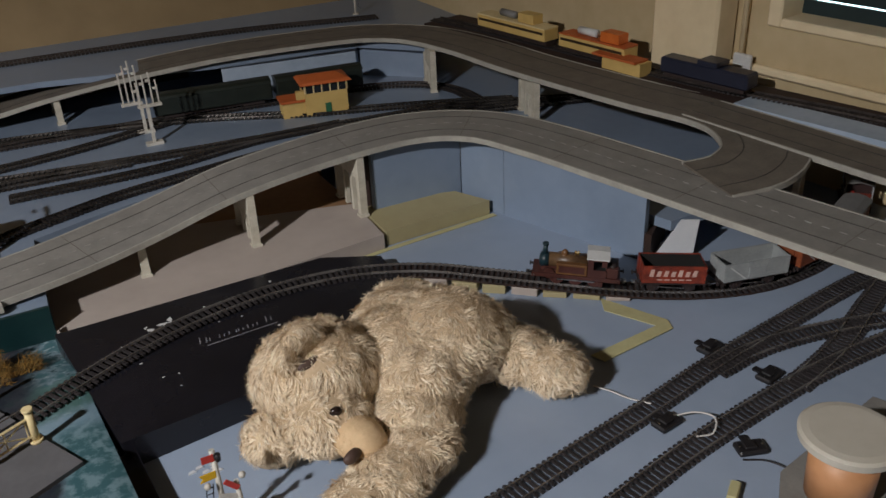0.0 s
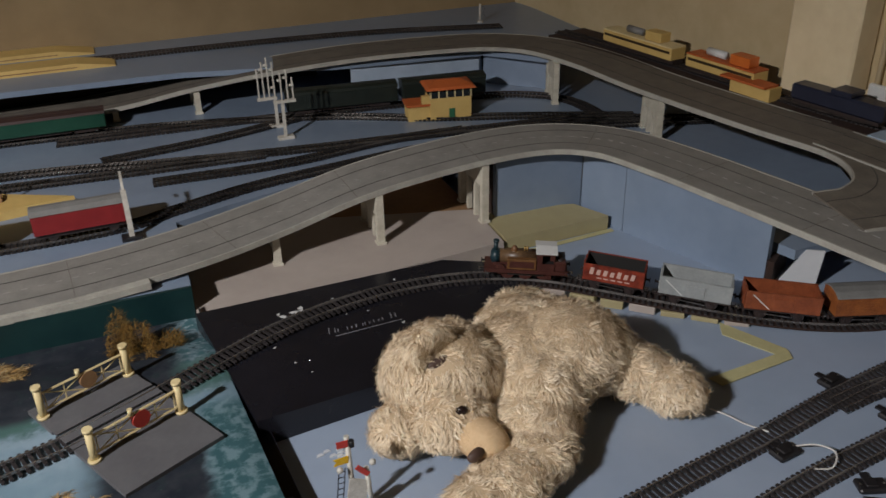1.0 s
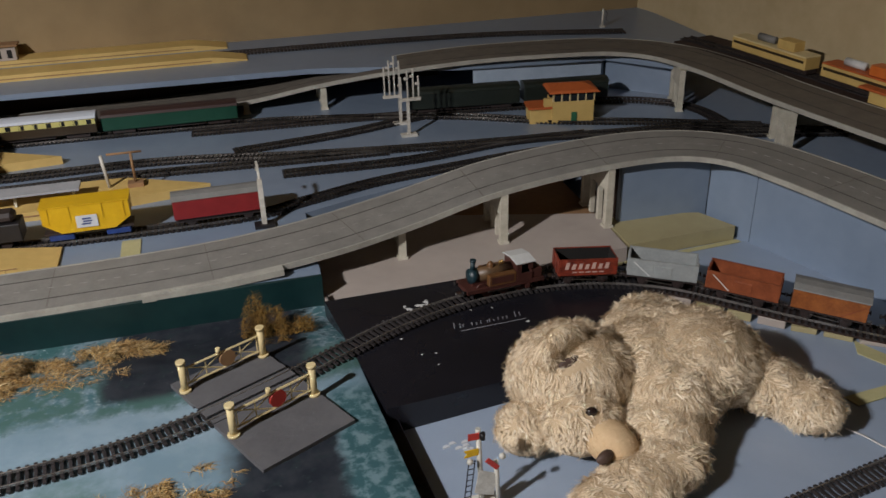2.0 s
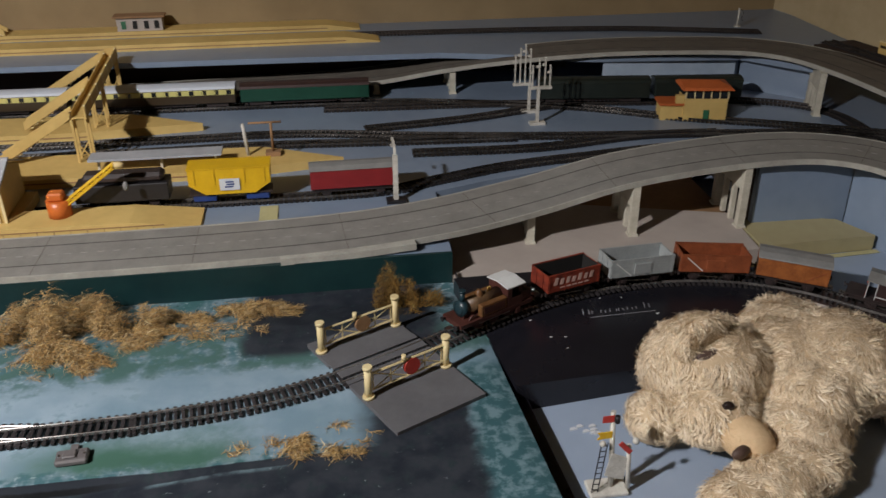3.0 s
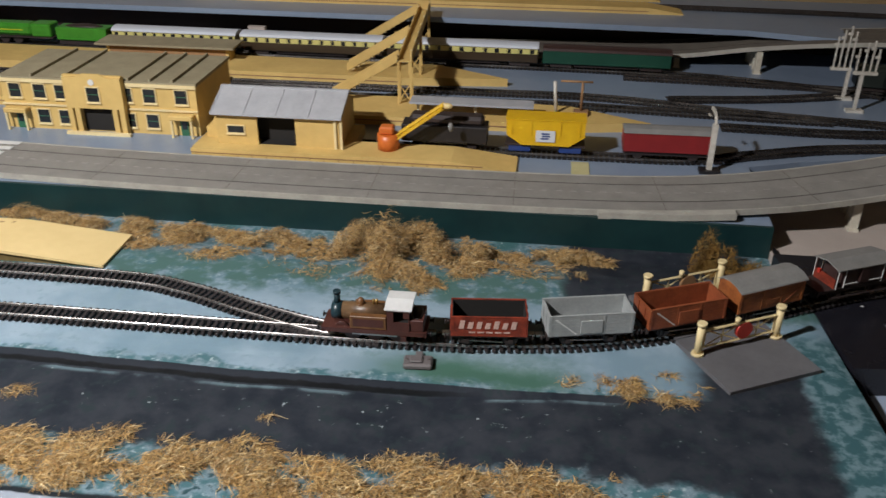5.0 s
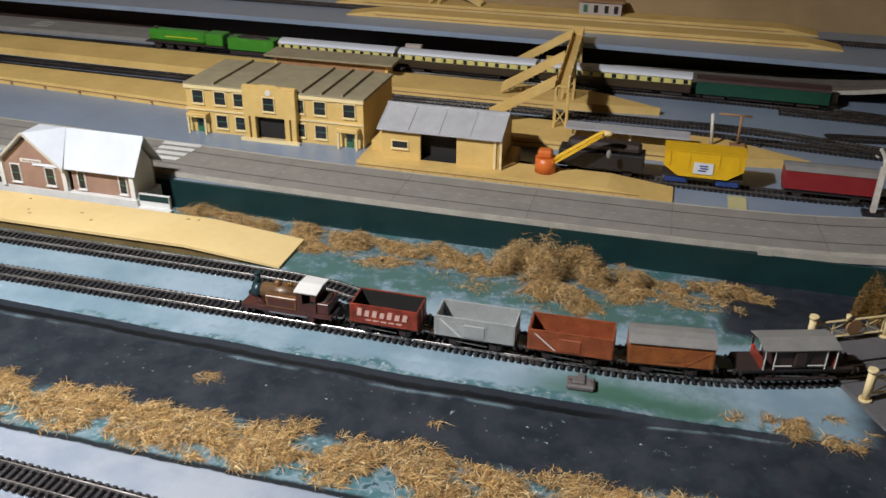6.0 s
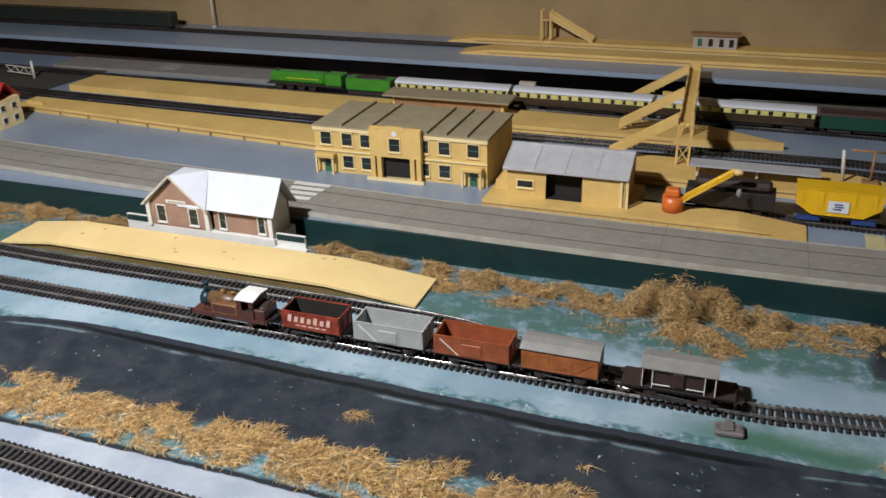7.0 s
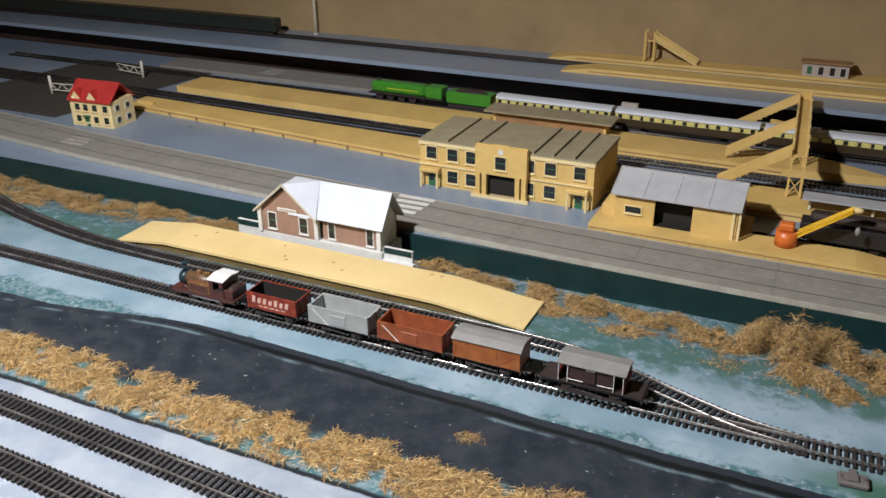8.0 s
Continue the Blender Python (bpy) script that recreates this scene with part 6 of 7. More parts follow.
def signal_box():
    t = thing("signal_box", "cream signal box with orange hipped roof and side annexe", "signal box", 0.582, 1.268, U, -9)
    part("wall", box(-0.033, 0.033, 0, 0.040, 0, 0.036), M_YELLOW, t)
    part("window_band", box(-0.0325, 0.0325, -0.0005, 0.0395, 0.0361, 0.0505), M_DARKGLASS, t, "dark glazed upper storey")
    for k in range(6):
        x = -0.032 + k * 0.0128
        part("mullion", box(x - 0.001, x + 0.001, -0.0012, -0.0006, 0.0361, 0.0505), M_YELLOWTRIM, t)
    for s in (-1, 1):
        part("corner_post", box(s * 0.0325 - 0.0012, s * 0.0325 + 0.0012, -0.0012, 0.0012, 0.0361, 0.0505), M_YELLOWTRIM, t)
    hp = bmesh.new()
    solid(hp, [(-0.040, -0.008, 0.0506), (0.040, -0.008, 0.0506), (0.040, 0.048, 0.0506), (-0.040, 0.048, 0.0506), (-0.036, -0.004, 0.054), (0.036, -0.004, 0.054), (0.036, 0.044, 0.054), (-0.036, 0.044, 0.054), (-0.02, 0.020, 0.060), (0.02, 0.020, 0.060)],
          [(3, 2, 1, 0), (0, 1, 5, 4), (1, 2, 6, 5), (2, 3, 7, 6), (3, 0, 4, 7), (4, 5, 9, 8), (5, 6, 9), (6, 7, 8, 9), (7, 4, 8)])
    part("roof", hp, M_ORANGEROOF, t, "orange roof with deep eaves")
    part("door", box(-0.003, 0.006, -0.0012, -0.0003, 0, 0.018), M_GREENDOOR, t, "green door")
    part("annexe", box(-0.068, -0.0331, 0.004, 0.036, 0, 0.024), M_YELLOW, t, "lower side annexe")
    part("annexe_roof", box(-0.071, -0.0331, 0.001, 0.039, 0.0241, 0.0275), M_ORANGEROOF, t)
    part("parapet", box(-0.046, -0.0332, 0.002, 0.010, 0.0276, 0.040), M_YELLOW, t)


# ---- signals, gates and small things ----
def semaphore():
    t = thing("semaphore_signal", "white model signal with red and yellow arms", "railway signal", 0.203, 0.556, D)
    part("base", box(-0.016, 0.016, -0.010, 0.010, 0, 0.004, bevel=0.001), M_SEMWHITE, t)
    part("post", rod((0.003, 0, 0.004), (0.003, 0.010, 0.071), 0.0022, 8), M_SEMWHITE, t, "white post")
    part("arm", box(-0.006, 0.003, 0.0065, 0.0075, 0.063, 0.069), M_SIGNRED, t, "red signal arm")
    part("arm", extrude_y([(-0.010, 0.048), (0.002, 0.049), (0.002, 0.055), (-0.010, 0.0545), (-0.0075, 0.0512)], 0.0048, 0.0058), M_YELLOWBRIGHT, t, "yellow fishtail arm")
    part("lamp", rod((0.006, 0.007, 0.062), (0.006, 0.007, 0.068), 0.0022, 8), M_BLACKPLASTIC, t)
    part("second_post", rod((0.016, -0.004, 0.004), (0.014, -0.002, 0.046), 0.002, 8), M_SEMWHITE, t, "shorter white post")
    part("arm", extrude_y([(0.004, 0.050), (0.007, 0.053), (0.016, 0.043), (0.013, 0.040)], -0.006, -0.005), M_SIGNRED, t, "lowered red arm")
    part("finial", ball((0.019, -0.003, 0.050), 0.0028, seg=8), M_SEMWHITE, t)
    part("finial", ball((-0.006, 0.002, 0.046), 0.0028, seg=8), M_SEMWHITE, t)
    part("bracket_plate", extrude_y([(-0.004, 0.018), (0.012, 0.012), (0.014, 0.034), (0.0, 0.040)], -0.0035, -0.0025), M_SEMWHITE, t, "white bracket plate")
    ld = bmesh.new()
    for s in (-0.0025, 0.0025):
        rod((-0.012 + s, -0.006, 0.004), (-0.004 + s, 0.003, 0.046), 0.0005, 4, ld)
    for k in range(9):
        a = Vector((-0.012, -0.006, 0.004)).lerp(Vector((-0.004, 0.003, 0.046)), (k + 0.5) / 9)
        rod(a - Vector((0.0025, 0, 0)), a + Vector((0.0025, 0, 0)), 0.0004, 4, ld)
    part("ladder", ld, M_BLACKPLASTIC, t, "thin black ladder")


def gantry(x, y, dolls, h, group="bracket signals"):
    t = thing("bracket_signal", "white bracket signal with several short posts", "railway signal", x, y, U, 0, group)
    part("base", box(-0.012, 0.012, -0.006, 0.006, 0, 0.004), M_SEMWHITE, t)
    part("post", box(-0.0022, 0.0022, -0.0022, 0.0022, 0.004, h), M_SEMWHITE, t)
    part("bracket", box(dolls[0][0] - 0.003, dolls[-1][0] + 0.003, -0.003, 0.003, h, h + 0.004), M_SEMWHITE, t)
    for dx, top in dolls:
        d = part("doll_post", box(dx - 0.0010, dx + 0.0010, -0.0010, 0.0010, h + 0.0041, top), M_SEMWHITE, t)
        part("arm", box(dx - 0.0055, dx + 0.001, -0.0028, -0.002, top - 0.010, top - 0.006), M_SEMWHITE, d)
        part("finial", ball((dx, 0, top + 0.0015), 0.0018, seg=6), M_SEMWHITE, d)


def small_signals():
    gantry(0.322, 1.293, ((-0.010, 0.090), (0.0, 0.099), (0.009, 0.102), (0.017, 0.090)), 0.056)
    gantry(0.322, 1.350, ((-0.024, 0.092), (-0.016, 0.102), (-0.008, 0.108), (0.0, 0.100)), 0.045)
    t = thing("loading_gauge", "white loading gauge post with curved arm", "loading gauge", 0.0796, 1.037, U)
    part("base", box(-0.012, 0.012, -0.008, 0.008, 0, 0.004), M_BLACKPLASTIC, t, "black base")
    part("post", box(-0.003, 0.003, -0.003, 0.003, 0.004, 0.062), M_SEMWHITE, t)
    part("arm", sweep(catmull([(0, 0, 0.058), (0.0, 0.004, 0.066), (0.0, 0.014, 0.070), (0, 0.034, 0.070)], 0.004), bar(0, 0.003, 0, 0.003)), M_SEMWHITE, t)
    part("gauge_bar", sweep(catmull([(-0.001, 0.034, 0.060), (-0.001, 0.046, 0.058)], 0.004), bar(0, 0.002, 0, 0.002)), M_SEMWHITE, t)
    w = thing("water_crane", "brown water crane with white post on the platform", "water crane", -0.075, 1.19, U + 0.0126)
    part("base", box(-0.010, 0.010, -0.007, 0.007, 0, 0.006), M_BROWN, w)
    part("post", rod((0, 0, 0.006), (0, 0, 0.048), 0.0018, 8), M_BROWN, w)
    part("arm", rod((-0.03, 0, 0.047), (0.014, 0, 0.047), 0.0016, 8), M_BROWN, w)
    part("white_post", rod((-0.034, 0.004, 0), (-0.038, 0.004, 0.045), 0.0024, 8), M_SEMWHITE, w)
    ps = tagged(part("tape", prism([(-0.088, 0.9975), (-0.066, 0.9975), (-0.066, 1.045), (-0.088, 1.045)], U + 0.0002, U + 0.0012), M_TAPE), "short strip of yellowed tape", "tape")
    for pts, z in (([(0.646, 0.671), (0.634, 0.650), (0.664, 0.592), (0.677, 0.602)], D), ([(0.573, 0.592), (0.578, 0.577), (0.670, 0.586), (0.676, 0.600)], D + 0.0008)):
        tagged(part("tape", prism(pts, z + 0.0002, z + 0.001), M_TAPE), "strip of yellowed masking tape on the blue board", "tape", "tape strips")


def level_crossing():
    c, rz = (0.036, 0.718), 27.0
    t = thing("level_crossing", "grey level crossing with cream gates and red targets", "level crossing", c[0], c[1], 0.0, rz)
    part("ramp", prism([(-0.046, -0.098), (0.046, -0.098), (0.046, -0.0185), (-0.046, -0.0185)], 0, 0.0040), M_CROSSING, t, "grey road ramp")
    part("ramp", prism([(-0.046, 0.0185), (0.046, 0.0185), (0.046, 0.062), (-0.046, 0.062)], 0, 0.0040), M_CROSSING, t, "grey road ramp")
    part("infill", box(-0.046, 0.046, -0.0065, 0.0065, 0.0038, 0.0052), M_CROSSING, t, "grey board between the rails")
    part("infill", box(-0.046, 0.046, -0.0184, -0.0100, 0.0038, 0.0050), M_CROSSING, t)
    part("infill", box(-0.046, 0.046, 0.0100, 0.0184, 0.0038, 0.0050), M_CROSSING, t)
    for y in (-0.044, 0.042):
        g = bmesh.new()
        for x in (-0.041, 0.041):
            ps = rod((x, y, 0.004), (x, y, 0.034), 0.0033, 10)
            rod((x, y, 0.004), (x, y, 0.0065), 0.0055, 10, ps)
            rod((x, y, 0.034), (x, y, 0.037), 0.0043, 10, ps)
            part("gate_post", ps, M_YELLOWTRIM, t, "cream gate post")
        for z in (0.011, 0.028):
            rod((-0.039, y, z), (0.039, y, z), 0.0011, 5, g)
        for k in range(5):
            x = -0.036 + k * 0.018
            rod((x, y, 0.011), (x, y, 0.028), 0.0007, 4, g)
        for a, b in ((-0.036, 0.0), (0.036, 0.0)):
            rod((a, y, 0.028), (b, y, 0.011), 0.0007, 4, g)
            rod((a, y, 0.011), (b, y, 0.028), 0.0006, 4, g)
        gate = part("gate", g, M_YELLOWTRIM, t, "cream lattice gate")
        part("target", rod((0.004, y - 0.0018, 0.020), (0.004, y + 0.0018, 0.020), 0.0082, 14), M_SIGNRED if y < 0 else M_BROWN, gate, "round red target")
        part("lamp", rod((-0.004, y, 0.029), (-0.004, y, 0.034), 0.0022, 8), M_YELLOWTRIM, gate)


def white_gate(x, y, rz):
    t = thing("crossing_gate", "white lattice crossing gate on a tall post", "crossing gate", x, y, U, rz, "white crossing gates")
    part("post", rod((0, 0, 0), (0, 0, 0.040), 0.003, 8), M_SEMWHITE, t)
    g = bmesh.new()
    for z in (0.010, 0.024):
        rod((0, 0, z), (0.085, 0, z), 0.0012, 5, g)
    for k in range(6):
        rod((k * 0.0145, 0, 0.010 if k % 2 else 0.024), ((k + 1) * 0.0145, 0, 0.024 if k % 2 else 0.010), 0.0009, 4, g)
    part("gate", g, M_SEMWHITE, t)


def back_board_things():
    z = H
    for y0, y1, x0, x1 in ((1.590, 1.636, -0.80, 0.105), (1.688, 1.7335, -0.86, 0.075)):
        t = thing("back_platform", "long cream platform along the back wall", "platform", (x0 + x1) / 2, (y0 + y1) / 2, z, group="back platforms")
        w = (x1 - x0) / 2
        d = (y1 - y0) / 2
        part("deck", extrude_y([(-w, 0), (w, 0), (w, 0.002), (w - 0.06, 0.011), (-w + 0.06, 0.011), (-w, 0.002)], -d, d), M_YELLOW, t)
        part("edge_line", box(-w + 0.06, w - 0.06, -d - 0.0006, -d - 0.0001, 0.004, 0.0055), M_BROWN, t)
    h = thing("platform_hut", "small white hut with red-brown roof on the platform", "hut", -0.322, 1.700, z + 0.0112)
    part("wall", box(-0.040, 0.040, -0.008, 0.012, 0, 0.024), M_GREYBOARD, h)
    for x in (-0.028, -0.008, 0.012, 0.030):
        part("opening", box(x - 0.004, x + 0.004, -0.0088, -0.0081, 0.004, 0.018), M_OPENING if x > -0.02 else M_GREENDOOR, h)
    part("roof", box(-0.045, 0.045, -0.013, 0.016, 0.0241, 0.0275), M_BROWN, h, "red-brown flat roof")
    f = thing("footbridge", "small cream footbridge on the back platform", "footbridge", -0.64, 1.700, z + 0.0112)
    for y in (-0.010, 0.010):
        part("stair", extrude_y([(0.0, 0.044), (0.085, 0.0), (0.085, 0.010), (0.0, 0.056)], y - 0.001, y + 0.001), M_YELLOW, f)
    part("tread_slab", extrude_y([(0.0, 0.042), (0.085, 0.0), (0.080, 0.0), (0.0, 0.040)], -0.0089, 0.0089), M_YELLOWTRIM, f)
    part("landing", box(-0.022, -0.0002, -0.010, 0.010, 0.040, 0.043), M_YELLOW, f)
    for x in (-0.020, -0.002):
        for y in (-0.009, 0.009):
            part("leg", box(x - 0.0018, x + 0.0018, y - 0.0018, y + 0.0018, 0, 0.060), M_YELLOW, f)
    part("arch", box(-0.022, -0.0005, -0.0098, -0.0082, 0.044, 0.060), M_BROWN, f)
    for x, y, hh in ((-1.45, 1.712, 0.085), (0.78, 1.60, 0.035)):
        p = thing("pole", "thin white pole with looped wire by the wall", "pole", x, y, z, group="poles by the wall")
        part("shaft", rod((0, 0, 0), (0, 0, hh), 0.0022, 8), M_SEMWHITE, p)
        part("foot", rod((0, 0, 0), (0, 0, 0.003), 0.006, 10), M_SEMWHITE, p)
        part("wire", sweep(catmull([(0.002, 0, hh * 0.95), (0.010, 0, hh * 0.7), (0.006, 0, hh * 0.45), (0.012, 0, hh * 0.25)], 0.005), bar(0, 0.001, 0, 0.001)), M_SLOT, p)
    d = thing("goods_train", "long green train by the back wall, coloured dark as if shaded", "train", -1.80, 1.66, z + 0.0052, group="train by the wall")
    # near-black green carries the shadow by the wall in the body colour
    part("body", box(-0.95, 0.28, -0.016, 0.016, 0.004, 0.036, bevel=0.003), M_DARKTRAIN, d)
    part("underframe", box(-0.94, 0.27, -0.010, 0.010, 0, 0.0039), M_CHASSIS, d)
    white_gate(-1.80, 1.225, 8)
    white_gate(-1.715, 1.405, 172)
    # crossing roadway by the white gates
    tagged(part("road_patch", prism([(-2.0, 1.10), (-1.66, 1.10), (-1.60, 1.50), (-1.95, 1.50)], U + 0.0002, U + 0.0020), M_SLOT), "dark crossing road at the end of the platforms", "road", kind="structure")


def yard_clutter():
    def motor(x, y, z, rz, label="black point motor box beside the track", m=M_BLACKPLASTIC):
        t = thing("point_motor", label, "point motor", x, y, z, rz, "point motors")
        part("casing", box(-0.0125, 0.0125, -0.008, 0.008, 0, 0.0055, bevel=0.0015), m, t)
        part("cover", box(-0.007, 0.004, -0.005, 0.005, 0.0056, 0.0075, bevel=0.001), m, t)
        part("lever", box(-0.003, 0.003, 0.0091, 0.016, 0.001, 0.003), m, t)
        for s in (-0.006, 0.006):
            part("screw", rod((s * 1.6, 0, 0.0055), (s * 1.6, 0, 0.0061), 0.0009, 8), M_STEEL, t)
    motor(-0.219, 0.619, 0, 4, "grey point motor box beside the branch", M_MOTOR)
    motor(0.676, 0.541, D, 12)
    motor(0.690, 0.480, D, 12)
    motor(0.566, 0.478, D, 8)
    motor(0.602, 0.418, D, -20)
    for pts, m, lab in (([(0.545, 0.552, D + 0.002), (0.552, 0.535, D + 0.004), (0.560, 0.522, D + 0.002), (0.572, 0.505, D + 0.002)], M_WIREWHITE, "loose white wire on the blue board"),
                        ([(0.572, 0.482, D + 0.003), (0.590, 0.470, D + 0.009), (0.598, 0.455, D + 0.010), (0.588, 0.446, D + 0.004), (0.575, 0.452, D + 0.002)], M_WIREWHITE, "loop of white wire by the point motor"),
                        ([(0.585, 0.41, D + 0.004), (0.60, 0.40, D + 0.004), (0.61, 0.385, D + 0.002)], M_BLACKPLASTIC, "black wire by the yard track")):
        tagged(part("wire", sweep(catmull(pts, 0.004), [(0.0008 * math.cos(a), 0.0008 * math.sin(a)) for a in [k * math.pi / 3 for k in range(6)]]), m), lab, "wire", "loose wires")
    plug = thing("wire_plug", "small cream plug on a black wire", "plug", 0.553, 0.388, D, 35)
    part("body", box(-0.010, 0.010, -0.004, 0.004, 0, 0.007, bevel=0.001), M_TAPE, plug)
    sheet = tagged(part("panel_sheet", prism([(0.50, 0.30), (0.56, 0.30), (0.66, 0.33), (0.76, 0.36), (0.74, 0.41), (0.60, 0.385)], D + 0.0002, D + 0.004), M_ROAD), "grey sheet at the edge of the yard", "sheet")
    can = thing("tin", "peach tin with gold rim and off-white lid", "tin", 0.618, 0.347, D + 0.0041)
    part("pot", rod((0, 0, 0), (0, 0, 0.046), 0.024, 32, r2=0.026), M_PEACH, can, "peach pot")
    part("rim", rod((0, 0, 0.0461), (0, 0, 0.052), 0.029, 32), M_BRASS, can, "dull gold rim")
    lid = bmesh.new()
    rings = [[lid.verts.new((r * math.cos(k * math.pi / 20), r * math.sin(k * math.pi / 20), z)) for k in range(40)] for r, z in ((0.0360, 0.0521), (0.0368, 0.0580), (0.0345, 0.0598), (0.0290, 0.0606))]
    for a, b in zip(rings, rings[1:]):
        for k in range(40):
            lid.faces.new((a[k], a[(k + 1) % 40], b[(k + 1) % 40], b[k]))
    lid.faces.new(rings[-1])
    lid.faces.new(rings[0][::-1])
    part("lid", lid, M_LIDWHITE, can, "off-white rounded lid")
    card = thing("folded_card", "white folded card leaning under the viaduct", "card", 0.772, 0.700, D, -33)
    part("flap", extrude_y([(-0.022, 0.0), (0.022, 0.0), (0.026, 0.048), (0.006, 0.048)], -0.001, 0.001), M_CARDWHITE, card)
    part("flap", prism([(-0.022, 0.0015), (0.022, 0.0015), (0.024, 0.035), (-0.010, 0.035)], 0.0, 0.0015), M_CARDWHITE, card)
    sc = thing("scrap", "crumpled white paper scraps on the blue board", "paper scrap", 0.205, 0.628, D)
    for k in range(7):
        x, y = 0.012 * math.cos(k * 2.3) * (0.5 + k * 0.12), 0.006 * math.sin(k * 1.7)
        part("scrap_piece", prism([(x, y), (x + 0.007, y + 0.001), (x + 0.005, y + 0.004), (x + 0.001, y + 0.003)], 0.0, 0.0012), M_CARDWHITE, sc)


# ---- dry grass ----
def blades(name, patches, label, material, seed, curl=0.45, stand=0.0, size=1.0, category="dry grass"):
    """Heaps of loose bent blades; a patch is x, y, half width, half depth, heap height, count."""
    rnd = random.Random(seed)
    v, f = [], []
    for cx, cy, rx, ry, hh, n in patches:
        for _ in range(int(n * 7.0)):
            a, r = rnd.uniform(0, 2 * math.pi), math.sqrt(rnd.random())
            r *= 0.86 + 0.50 * noise.noise((cx + math.cos(a) * 3, cy + math.sin(a) * 3, seed))
            x, y = cx + rx * r * math.cos(a), cy + ry * r * math.sin(a)
            thick = noise.noise((x * 30, y * 30, seed)) + 0.6 * noise.noise((x * 85, y * 85, seed + 4))
            if thick < -0.44 + 0.42 * r + 0.32 * rnd.random():
                continue
            if y > 0.885 and x < 0.1:
                y = 0.885 - rnd.random() * 0.02
            mound = max(0.0, 1 - r * r) * (0.55 + 0.6 * max(0.0, thick))
            z = ground_height(x, y) + rnd.random() ** 1.3 * hh * 1.1 * mound + 0.0004
            l = rnd.uniform(0.004, 0.0140) * size * (1.0 - 0.30 * r)
            lie = 1.8 * noise.noise((x * 40, y * 40, seed + 9)) + rnd.gauss(0, 1.15)
            d = Vector((math.cos(lie), math.sin(lie), rnd.gauss(stand, 0.17 + 0.4 * stand))).normalized()
            s = d.cross(Vector((rnd.uniform(-0.5, 0.5), rnd.uniform(-0.5, 0.5), 1))).normalized() * rnd.uniform(0.00012, 0.00040) * size
            p0 = Vector((x, y, z))
            p1 = p0 + d * l * 0.5 + Vector((rnd.uniform(-1, 1), rnd.uniform(-1, 1), 0.9)) * l * 0.10
            p2 = p0 + d * l + Vector((rnd.uniform(-1, 1), rnd.uniform(-1, 1), -0.35)) * l * curl * 0.6
            p2.z = max(p2.z, ground_height(min(p2.x, 0.13), min(p2.y, 0.885)) + 0.0003)
            b = len(v)
            v += [p0 - s, p0 + s, p1 + s * 0.9, p1 - s * 0.9, p2 + s * 0.3, p2 - s * 0.3]
            f += [(b, b + 1, b + 2, b + 3), (b + 3, b + 2, b + 4, b + 5)]
    me = bpy.data.meshes.new(name)
    me.from_pydata([tuple(p) for p in v], [], f)
    me.materials.append(material)
    return tagged(new(name, me), label, category, kind="stuff")


def grasses():
    far = [(-0.27, 0.838, 0.115, 0.052, 0.050, 3300), (-0.255, 0.768, 0.055, 0.042, 0.012, 900), (-0.20, 0.80, 0.05, 0.035, 0.010, 450), (-0.105, 0.848, 0.075, 0.028, 0.015, 1000), (-0.42, 0.848, 0.09, 0.032, 0.015, 1300),
           (-0.53, 0.852, 0.09, 0.034, 0.016, 1400), (-0.64, 0.866, 0.09, 0.025, 0.016, 1200), (-0.73, 0.880, 0.04, 0.012, 0.012, 300), (-0.46, 0.79, 0.05, 0.022, 0.004, 180), (-0.55, 0.80, 0.06, 0.018, 0.004, 200), (-0.38, 0.80, 0.05, 0.02, 0.005, 160), (-0.27, 0.795, 0.17, 0.055, 0.003, 420), (-0.13, 0.805, 0.07, 0.03, 0.003, 160), (-0.60, 0.82, 0.14, 0.03, 0.003, 260),
           (-1.07, 0.872, 0.05, 0.014, 0.012, 350), (-1.20, 0.868, 0.11, 0.024, 0.016, 1100), (-1.36, 0.858, 0.12, 0.040, 0.018, 1500), (-1.52, 0.862, 0.14, 0.042, 0.018, 1500), (-1.30, 0.830, 0.12, 0.035, 0.008, 600), (-1.48, 0.815, 0.13, 0.035, 0.008, 600), (-1.72, 0.872, 0.12, 0.03, 0.018, 700), (-1.40, 0.80, 0.06, 0.02, 0.004, 120)]
    blades("dry_grass", far, "heaps of dry golden straw along the green wall", M_STRAW, 3)
    near = [(-0.13 - k * 0.060, 0.470 + 0.007 * math.sin(k * 1.9), 0.075, 0.034, 0.0085, 560) for k in range(26)]
    near += [(-0.15 - k * 0.060, 0.488 + 0.006 * math.sin(k * 2.7), 0.060, 0.024, 0.007, 270) for k in range(25)]
    near += [(-0.17 - k * 0.085, 0.455 + 0.004 * math.sin(k * 3.3), 0.06, 0.018, 0.008, 200) for k in range(18)]
    near += [(-0.07, 0.472, 0.05, 0.028, 0.008, 260)]
    blades("dry_grass", near, "thick bank of dry golden straw beside the river", M_STRAW, 5)
    blades("dry_grass", [(-0.022, 0.609, 0.040, 0.024, 0.010, 560), (-0.08, 0.612, 0.03, 0.012, 0.003, 90), (-0.33, 0.545, 0.014, 0.006, 0.003, 22), (-0.55, 0.55, 0.02, 0.006, 0.002, 14)], "small patch of dry straw by the level crossing", M_STRAW, 8)
    blades("dry_bush", [(0.062, 0.835, 0.024, 0.018, 0.060, 700), (0.050, 0.840, 0.016, 0.012, 0.070, 350), (0.100, 0.838, 0.022, 0.014, 0.026, 260), (0.062, 0.815, 0.02, 0.012, 0.014, 120)], "brown dry bush by the corner of the board", M_BUSH, 11, stand=0.7, size=0.80, category="bush")


